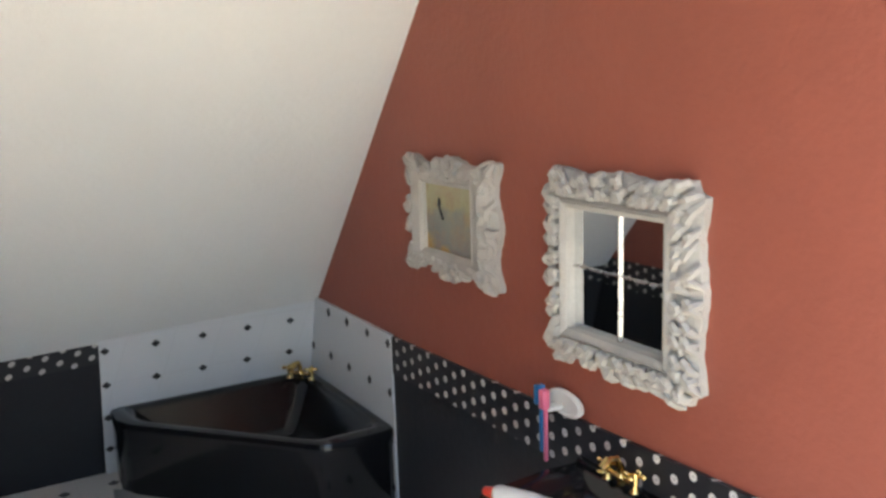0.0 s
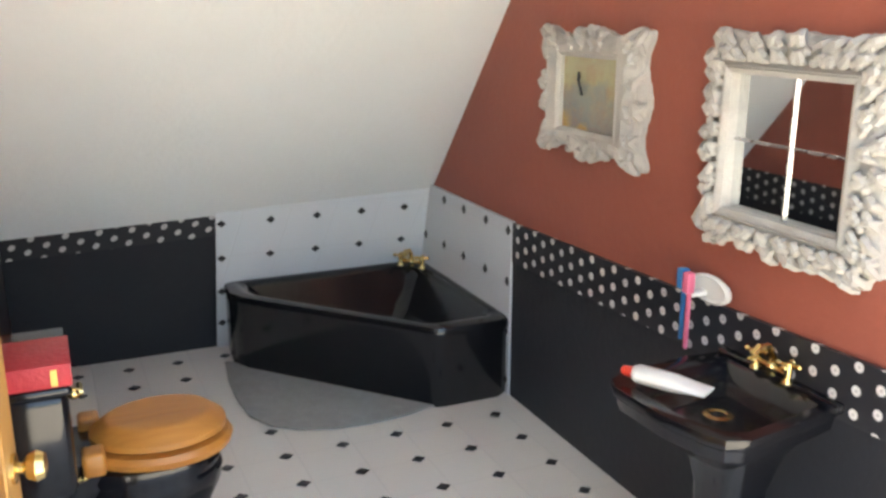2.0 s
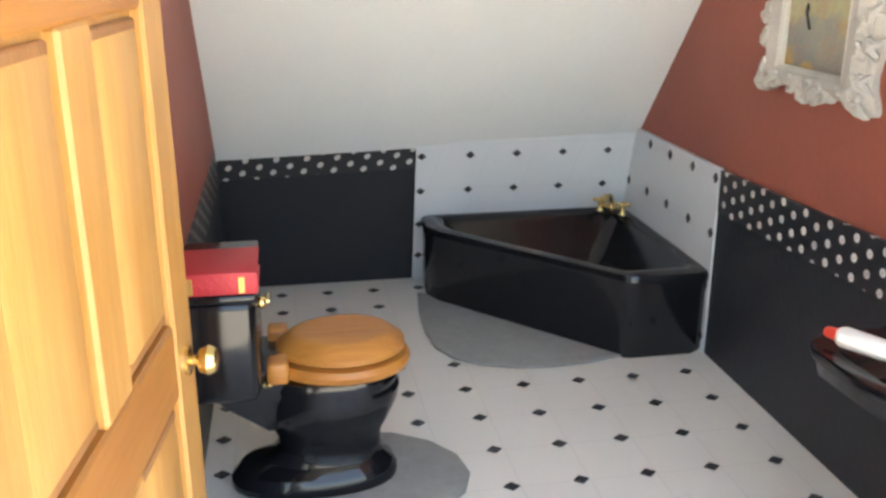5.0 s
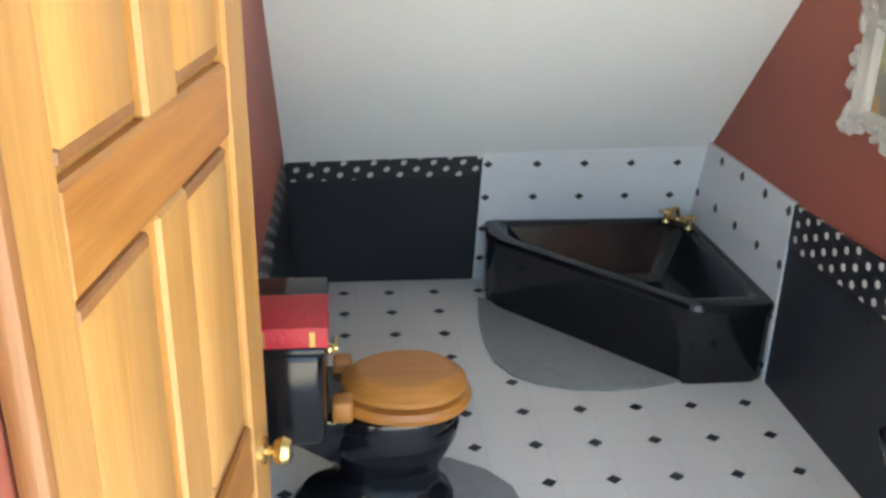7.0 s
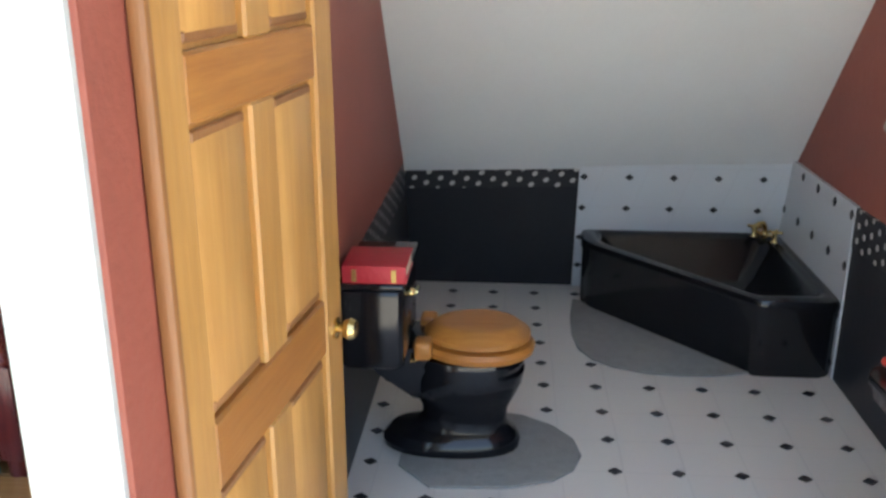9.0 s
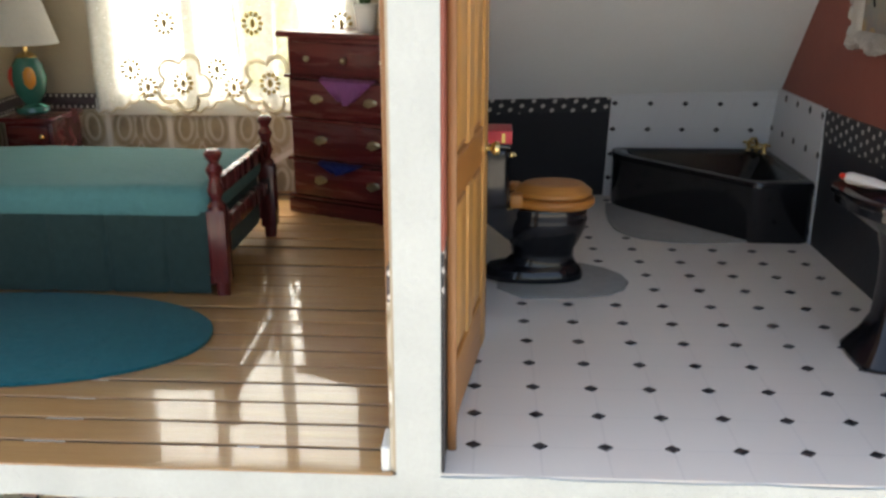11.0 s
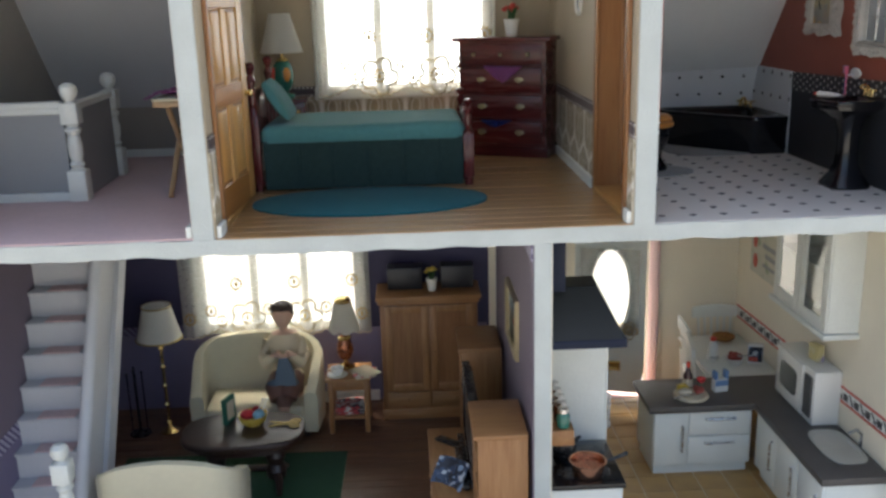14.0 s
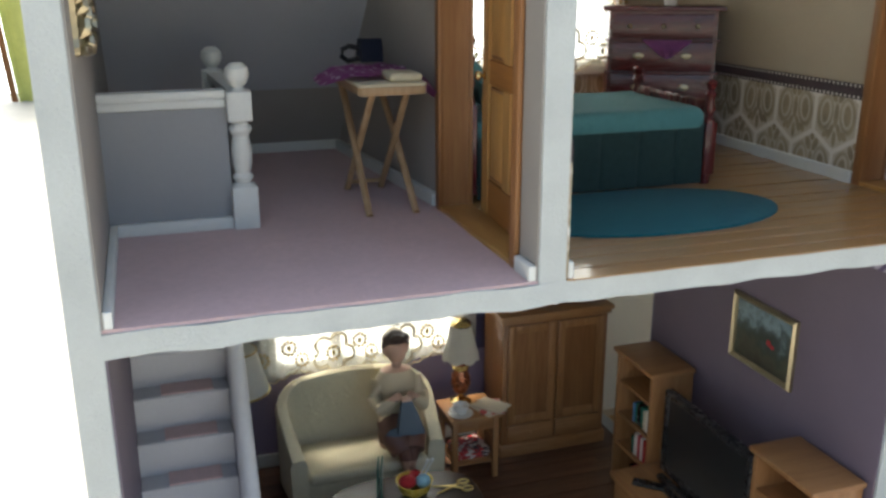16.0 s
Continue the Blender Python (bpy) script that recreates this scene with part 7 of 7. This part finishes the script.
wt = thing("worktop", "dark slate kitchen worktop in an L shape", "worktop")
part("slab", slab([(0.425, 1.27), (1.21, 1.27), (1.21, 0.17), (R - T - 0.002, 0.17), (R - T - 0.002, 1.785), (0.425, 1.785)], CB, CT, 0.006), M_GREYWORK, wt)
snk = thing("kitchen_sink", "pale rectangular sink with a chrome tap in the worktop", "sink", (1.49, 0.57, CT))
part("rim", loft([[(x, y, z) for x, y in ellipse(a, b, 32, 0, 0, 3.2)] for a, b, z in ((0.13, 0.24, 0.001), (0.135, 0.245, 0.010), (0.11, 0.215, 0.012), (0.10, 0.20, 0.002), (0.06, 0.15, 0.0015))]), M_SINK, snk)
part("tap", tube([(0.16, 0, 0), (0.16, 0, 0.09), (0.12, 0, 0.12), (0.07, 0, 0.10)], 0.011), M_CHROME, snk)
mw = thing("microwave", "white microwave oven with a dark window on the worktop", "microwave", (1.455, 0.885, CT))
part("case", box(0.0, 0.193, 0.0, 0.60, 0.0, 0.395, 0.01), M_WHITEPL, mw)
dd = part("door", box(-0.018, 0.002, 0.165, 0.595, 0.02, 0.388, 0.006), M_WHITEPL, mw)
part("window", slab(ellipse(0.10, 0.145, 24, 0, 0, 5), 0, 0.004), M_SCREENG, dd, "smoky oval window").matrix_basis = P(-0.019, 0.38, 0.205, 0, -90, 0)
part("panel", box(-0.012, 0.002, 0.025, 0.14, 0.05, 0.345), M_DARKGREY, mw, "grey control panel")
solid("yellow_packet", box(-0.025, 0.025, -0.055, 0.055, 0, 0.12, 0.003), M_YELLOWP, "small yellow packet standing on the microwave", "packet", (1.56, 1.12, CT + 0.396), 12)
cp = thing("wall_cupboard", "white kitchen wall cupboard with glazed doors", "wall cupboard", (1.425, 0.745, -0.98))
for nm, row in (("side", (0.016, 0.226, 0.0, 0.02, 0, 0.80)), ("side", (0.016, 0.226, 0.84, 0.86, 0, 0.80)), ("bottom", (0.016, 0.226, 0.02, 0.84, 0, 0.02)), ("top", (0.016, 0.226, 0.02, 0.84, 0.78, 0.80)), ("back", (0.21, 0.226, 0.02, 0.84, 0.02, 0.78)), ("shelf", (0.024, 0.21, 0.02, 0.84, 0.38, 0.40))):
    part(nm, box(*row, r=0.003), M_WHITE, cp)
part("cornice", box(-0.025, 0.226, -0.03, 0.89, -0.04, 0.0, 0.012), M_WHITE, cp)
for y0 in (0.0, 0.43):
    d = part("door", boxes((-0.004, 0.016, y0 + 0.002, y0 + 0.082, 0.0, 0.80), (-0.004, 0.016, y0 + 0.348, y0 + 0.428, 0.0, 0.80), (-0.004, 0.016, y0 + 0.082, y0 + 0.348, 0.0, 0.09), (-0.004, 0.016, y0 + 0.082, y0 + 0.348, 0.71, 0.80), r=0.005), M_WHITE, cp)
    part("pane", box(0.004, 0.009, y0 + 0.08, y0 + 0.35, 0.09, 0.71), M_GLASS, d)
for k in range(4):
    part("bowl", lathe([(0.03, 0), (0.05, 0.03), (0.06, 0.06), (0.055, 0.06), (0, 0.02)], 16), M_WHITEPL, cp).matrix_basis = P(0.12, 0.14 + k * 0.19, 0.021 if k % 2 else 0.401)
pst = thing_m("kitchen_poster", "pale kitchen poster with red and green motifs", "poster", facing(R - T, 2.32, -0.90, "-x"))
part("sheet", box(-0.32, 0.32, -0.20, 0.20, 0.001, 0.006), M_POSTER, pst)
part("motif", put(ball((-0.24, 0.08, 0.006), 0.05, 10, 1, 1.3, 0.08), ball((-0.22, -0.09, 0.006), 0.05, 10, 1, 1.3, 0.08)), M_REDLINE, pst, "red fruit shapes")
part("bars", boxes((-0.08, 0.25, 0.06, 0.10, 0.006, 0.008), (-0.02, 0.22, -0.02, 0.02, 0.006, 0.008), (-0.06, 0.2, -0.10, -0.07, 0.006, 0.008)), M_GREYPANEL, pst, "grey bars of unreadable print")

# cooker, hood, tall cupboard
hd = thing("cooker_hood", "dark slate cooker hood with a navy chimney", "cooker hood")
part("lip", box(-0.50, -0.075, 0.0, 0.56, -0.715, -0.665, 0.006), M_BLUEHOOD, hd, "navy front lip")
part("canopy", loft([[(-0.495, 0.01, -0.665), (-0.085, 0.01, -0.665), (-0.085, 0.55, -0.665), (-0.495, 0.55, -0.665)], [(-0.495, 0.27, -0.43), (-0.20, 0.27, -0.43), (-0.18, 0.48, -0.43), (-0.495, 0.48, -0.43)]]), M_HOOD, hd, "sloping slate canopy")
part("chimney", box(-0.495, -0.40, 0.18, 0.42, -0.43, SLAB, 0.004), M_BLUEHOOD, hd, "navy chimney")
ck = thing("cooker", "black topped white cooker under the hood", "cooker", (-0.50, 0.0, LOW + 0.004))
part("body", box(0.0, 0.43, 0.03, 0.56, 0.0, 0.69, 0.006), M_WHITE, ck)
part("hob", box(-0.0, 0.445, 0.01, 0.58, 0.69, 0.725, 0.008), M_BLACK, ck)
for x in (0.13, 0.31):
    for y in (0.16, 0.42):
        part("ring", lathe([(0.075, 0.0), (0.075, 0.006), (0.06, 0.008), (0, 0.008)], 20), M_DARK, ck).matrix_basis = P(x, y, 0.725)
HOB = LOW + 0.004 + 0.735
pan = thing("copper_pan", "copper saucepan with a dark handle on the cooker", "saucepan", (-0.265, 0.125, HOB))
part("pot", lathe([(0.085, 0), (0.092, 0.01), (0.105, 0.085), (0.112, 0.092), (0.104, 0.09), (0.092, 0.03), (0, 0.02)], 28), M_COPPER, pan)
part("contents", lathe([(0.098, 0.062), (0.05, 0.066), (0, 0.064)], 24), M_COPPERD, pan)
part("handle", tube([(0.10, 0.0, 0.075), (0.17, 0.02, 0.085), (0.25, 0.05, 0.10)], [0.008, 0.012, 0.014]), M_DARK, pan)
ket = thing("kettle", "black kettle at the back of the cooker", "kettle", (-0.36, 0.44, HOB))
part("body", lathe([(0.08, 0), (0.085, 0.02), (0.075, 0.07), (0.05, 0.10), (0.02, 0.11), (0.012, 0.125), (0, 0.13)], 22), M_DARK, ket)
part("handle", tube([(-0.06, 0, 0.08), (-0.05, 0, 0.17), (0.05, 0, 0.17), (0.06, 0, 0.08)], 0.010), M_DARK, ket)
part("spout", tube([(0.06, 0, 0.05), (0.11, 0, 0.09)], [0.018, 0.010]), M_DARK, ket)
tc = thing("tall_cupboard", "tall white kitchen cupboard beyond the cooker", "tall cupboard", (-0.50, 0.62, LOW + 0.004))
part("body", box(0.0, 0.44, 0.0, 0.46, 0.0, 1.50, 0.006), M_WHITE, tc)
d = part("door", box(0.44, 0.462, 0.01, 0.45, 0.08, 1.48, 0.006), M_WHITE, tc)
part("handle", tube([(0.46, 0.06, 0.75), (0.485, 0.06, 0.75), (0.485, 0.06, 1.0), (0.46, 0.06, 1.0)], 0.009), M_CHROME, d)
rk = thing("spice_rack", "pine spice rack with glass jars on the kitchen wall", "spice rack", (-0.50, 0.085, -1.36))
part("board", box(0.0, 0.145, 0.0, 0.50, 0.0, 0.10, 0.006), M_PINE_V, rk)
part("back", box(0.0, 0.015, 0.0, 0.50, 0.10, 0.20, 0.004), M_PINE_V, rk)
for k in range(5):
    j = part("jar", lathe([(0.036, 0), (0.042, 0.01), (0.042, 0.075), (0.03, 0.095)], 16), M_GREENW if k == 0 else M_COPPERD if k % 2 else M_CHROME, rk)
    j.matrix_basis = P(0.085, 0.055 + k * 0.095, 0.101)
    part("lid", lathe([(0.034, 0.095), (0.034, 0.122), (0, 0.126)], 14), M_CHROME, j)

# things on the peninsula
WZ = CT + 0.001
brd = thing("bread_board", "round wooden board with cheese, fruit and a knife", "board", (0.78, 1.44, WZ))
part("dish", lathe([(0.11, 0), (0.128, 0.006), (0.13, 0.022), (0.12, 0.03), (0, 0.03)], 28), M_PAGES, brd)
part("cheese", slab([(-0.09, 0.06), (-0.01, 0.02), (-0.02, 0.10)], 0.031, 0.075, 0.004), M_YELLOW, brd, "yellow cheese wedge")
part("bread", ball((-0.05, -0.01, 0.05), 0.04, 12, 1.5, 0.8, 0.6), M_PAGES, brd)
for x, y in ((0.05, 0.03), (0.075, 0.0), (0.045, -0.02)):
    part("fruit", ball((x, y, 0.052), 0.026, 10), M_FRUIT, brd)
part("knife", tube([(-0.16, -0.10, 0.036), (-0.06, -0.05, 0.038), (0.03, -0.03, 0.036)], [0.009, 0.008, 0.004], 6), M_CHROME, brd)
btl = thing("wine_bottle", "dark red wine bottle with a pale label", "bottle", (0.79, 1.56, WZ))
part("glass", lathe([(0.035, 0), (0.037, 0.01), (0.037, 0.13), (0.014, 0.175), (0.013, 0.225), (0, 0.228)], 18), M_WINE, btl)
part("label", lathe([(0.038, 0.04), (0.038, 0.10)], 18, cap=False), M_PAGES, btl)
part("cap", lathe([(0.015, 0.19), (0.016, 0.229), (0, 0.231)], 12), M_REDPL, btl)
wg = thing("wine_glass", "small glass of red wine on the worktop", "glass", (0.88, 1.52, WZ))
part("stem", lathe([(0.03, 0), (0.03, 0.004), (0.005, 0.008), (0.005, 0.07)], 16), M_GLASS, wg)
part("wine", lathe([(0.006, 0.07), (0.03, 0.09), (0.034, 0.115), (0, 0.115)], 16), M_REDCL, wg)
bx = thing("blue_carrier", "blue and white carrier with two handles on the worktop", "carrier", (1.03, 1.53, WZ), 10)
part("body", box(-0.055, 0.055, -0.03, 0.03, 0, 0.10, 0.004), M_WHITEPL, bx)
part("print", box(-0.053, 0.053, -0.033, -0.030, 0.05, 0.095), M_BLUEPRINT, bx, "blue printed panel")
for x in (-0.045, 0.045):
    part("handle", box(x - 0.012, x + 0.012, -0.028, 0.028, 0.10, 0.165, 0.004), M_BLUEPRINT, bx, "blue handle")

# dining corner
dt = thing("dining_table", "white painted kitchen table in the corner", "table", (1.30, 2.35, LOW + 0.004))
part("top", box(-0.21, 0.34, -0.48, 0.46, 0.52, 0.55, 0.010), M_WHITE, dt)
part("apron", box(-0.17, 0.30, -0.42, 0.41, 0.45, 0.52), M_WHITE, dt)
for x in (-0.17, 0.30):
    for y in (-0.42, 0.41):
        part("leg", lathe([(0.018, 0), (0.03, 0.1), (0.022, 0.2), (0.035, 0.45)], 12), M_WHITE, dt).matrix_basis = P(x, y, 0)


def spindle_chair(at, rz):
    c = thing("spindle_chair", "white painted spindle-back kitchen chair at the table", "chair", at, rz, "chairs at the kitchen table")
    part("seat", slab(ellipse(0.17, 0.16, 24, 0, 0, 3.0), 0.33, 0.36, 0.008), M_WHITE, c)
    for x in (-0.12, 0.12):
        for y in (-0.11, 0.11):
            part("leg", tube([(x * 1.2, y * 1.2, 0), (x, y, 0.33)], [0.014, 0.02]), M_WHITE, c)
    for k in range(6):
        x = -0.125 + 0.05 * k
        part("spindle", tube([(x * 0.9, 0.13, 0.36), (x, 0.17, 0.70)], 0.009, 6), M_WHITE, c)
    part("crest_rail", loft([[(x, 0.165 - 0.3 * x * x, 0.68), (x, 0.19 - 0.3 * x * x, 0.68), (x, 0.195 - 0.3 * x * x, 0.79 - 0.6 * x * x), (x, 0.172 - 0.3 * x * x, 0.79 - 0.6 * x * x)] for x in [-0.17 + 0.034 * q for q in range(11)]]), M_WHITE, c)
    return c


for place, turn in (((1.435, 2.68, LOW + 0.008), 0), ((1.235, 2.47, LOW + 0.008), 86), ((1.16, 2.05, LOW + 0.008), 80)):
    spindle_chair(place, turn).scale = (1.2, 1.12, 1.02)
DZ = LOW + 0.004 + 0.551
mk = thing("milk_bottle", "white milk bottle with a red cap and black print", "bottle", (1.215, 2.24, DZ), 0)
part("bottle", lathe([(0.046, 0), (0.05, 0.006), (0.05, 0.06), (0.034, 0.13), (0.022, 0.16), (0.022, 0.172)], 20), M_WHITEPL, mk)
part("cap", lathe([(0.024, 0.168), (0.025, 0.195), (0, 0.198)], 14), M_REDPL, mk, "red cap")
tx = bpy.data.curves.new("milk_word", "FONT")
tx.body, tx.size, tx.align_x, tx.extrude = "MILK", 0.034 * U, "CENTER", 0.0006 * U
txo = new("print", tx)
txo.parent = mk
txo.matrix_basis = P(0, -0.0515, 0.022, 90, 0, 0)
txo.data.materials.append(M_INSET)
pie = thing("pie", "golden lattice pie on a white plate", "food", (1.45, 2.65, DZ))
part("plate", lathe([(0.06, 0), (0.11, 0.012), (0.115, 0.018), (0.06, 0.010), (0, 0.010)], 24), M_WHITEPL, pie)
part("crust", lathe([(0.07, 0.011), (0.095, 0.035), (0.097, 0.048), (0.082, 0.052), (0.072, 0.044), (0, 0.044)], 24), M_CRUST, pie)
part("filling", lathe([(0.035, 0.045), (0.03, 0.052), (0, 0.054)], 16), M_COPPERD, pie, "dark fruit filling")
for a in range(5):
    q = a * math.pi / 5
    part("lattice", tube([(-0.08 * math.cos(q), -0.08 * math.sin(q), 0.05), (0, 0, 0.058), (0.08 * math.cos(q), 0.08 * math.sin(q), 0.05)], 0.008, 6), M_CRUST, pie)
fb = thing("fruit_bowl", "pale bowl of red fruit with a spoon", "bowl", (1.36, 2.13, DZ))
part("bowl", lathe([(0.045, 0), (0.05, 0.006), (0.08, 0.045), (0.085, 0.06), (0.078, 0.058), (0.05, 0.02), (0, 0.016)], 24), M_WHITEPL, fb)
rnd = random.Random(2)
for k in range(9):
    a, q = k * 2.4, 0.055 * math.sqrt(k / 9)
    part("fruit", ball((q * math.cos(a), q * math.sin(a), 0.058 + 0.012 * (k % 3 == 0)), 0.023, 10), M_FRUIT, fb)
part("spoon", tube([(0.02, -0.02, 0.07), (0.075, -0.05, 0.085), (0.13, -0.075, 0.095)], [0.012, 0.005, 0.006], 6), M_CHROME, fb)
pk = thing("cereal_box", "small printed cereal box on the kitchen table", "box", (1.53, 2.12, DZ), -20)
part("carton", box(-0.06, 0.06, -0.022, 0.022, 0, 0.17, 0.002), M_WHITEPL, pk)
part("print", box(-0.055, 0.055, -0.025, -0.022, 0.02, 0.15), M_MAGBLUE, pk)
part("red_panel", box(-0.05, 0.02, -0.027, -0.025, 0.025, 0.06), M_REDLINE, pk)

# ---- pieces of floors and wall sheets ----
def pieces(name, parent, base, mats):
    for i, m in enumerate(mats):
        if i == 0:
            base.parent, base.matrix_basis = parent, m
        else:
            share(base, m, parent)


# black insets of the bathroom tile sheets
first = part("tile_inset", inset(), M_INSET, None, smooth=False)
rows = []
rnd = random.Random(3)
for j in range(16):
    for i in range(-1, 8):
        y = 0.155 + 0.1775 * j
        x = 0.317 - 0.018 * y + 0.1775 * i
        if RR + 0.03 < x < R - 0.03 and y < 2.90:
            rows.append(P(x + rnd.uniform(-0.002, 0.002), y + rnd.uniform(-0.002, 0.002), 0.0062, 0, 0, rnd.uniform(-5, 5)))
pieces("tile_inset", floor_bath, first, rows)
first = part("tile_inset", inset(0.017), M_INSET, None, smooth=False)
pieces("tile_inset", tile_n, first, [P(x, knee(z) - 0.0125, z, 90 + math.degrees(math.atan(0.28)), 0, 0) for z in (0.545, 0.402, 0.26, 0.12) for x in (0.81, 0.995, 1.175, 1.355, 1.535)])
first = part("tile_inset", inset(0.017), M_INSET, None, smooth=False)
pieces("tile_inset", tile_e, first, [P(R - 2 * T - 0.0065, y, z, 0, -90, 0) for z in (0.597, 0.418, 0.24, 0.06) for y in (2.075, 2.242, 2.424, 2.602, 2.785)])


# floorboards
def boards(name, parent, x0, x1, y0, y1, z, width, mat, seed, ends, gap=0.0017):
    rnd = random.Random(seed)
    y = y0
    cache = {}
    while y < y1 - 0.02:
        w = min(width, y1 - y)
        cuts = [x0] + sorted(rnd.uniform(x0 + 0.2, x1 - 0.2) for _ in range(ends)) + [x1]
        for a, b in zip(cuts, cuts[1:]):
            if b - a < 0.1:
                continue
            a += skew(y) if parent is floor_bed else 0.0
            ob = part(name, box(a + 0.001, b - 0.001, y + gap, y + w - gap, 0, 0.006, min(0.002, gap * 0.6), 1), mat, parent, smooth=False)
            ob.matrix_basis = P(0, 0, z + rnd.uniform(-0.0004, 0.0004), rnd.uniform(-0.12, 0.12), 0, 0)
        y += w


boards("floorboard", floor_bed, LR + T, RL - T, -0.010, BACK - T, 0.0015, 0.126, M_HONEY, 5, 0, 0.006)
boards("floorboard", floor_living, L + T, KL - T, 0.022, BACK - T, LOW + 0.0015, 0.095, M_WALNUT, 6, 1)
# kitchen tiles
first = part("floor_tile", box(-0.104, 0.104, -0.104, 0.104, 0, 0.008, 0.003, 1), M_TILEY, None, smooth=False)
rows = []
x = KR + 0.115
while x < R - 0.09:
    y = 0.13
    while y < BACK - 0.1:
        rows.append(P(x, y, LOW + 0.003))
        y += 0.216
    x += 0.216
pieces("floor_tile", floor_kitchen, first, rows)
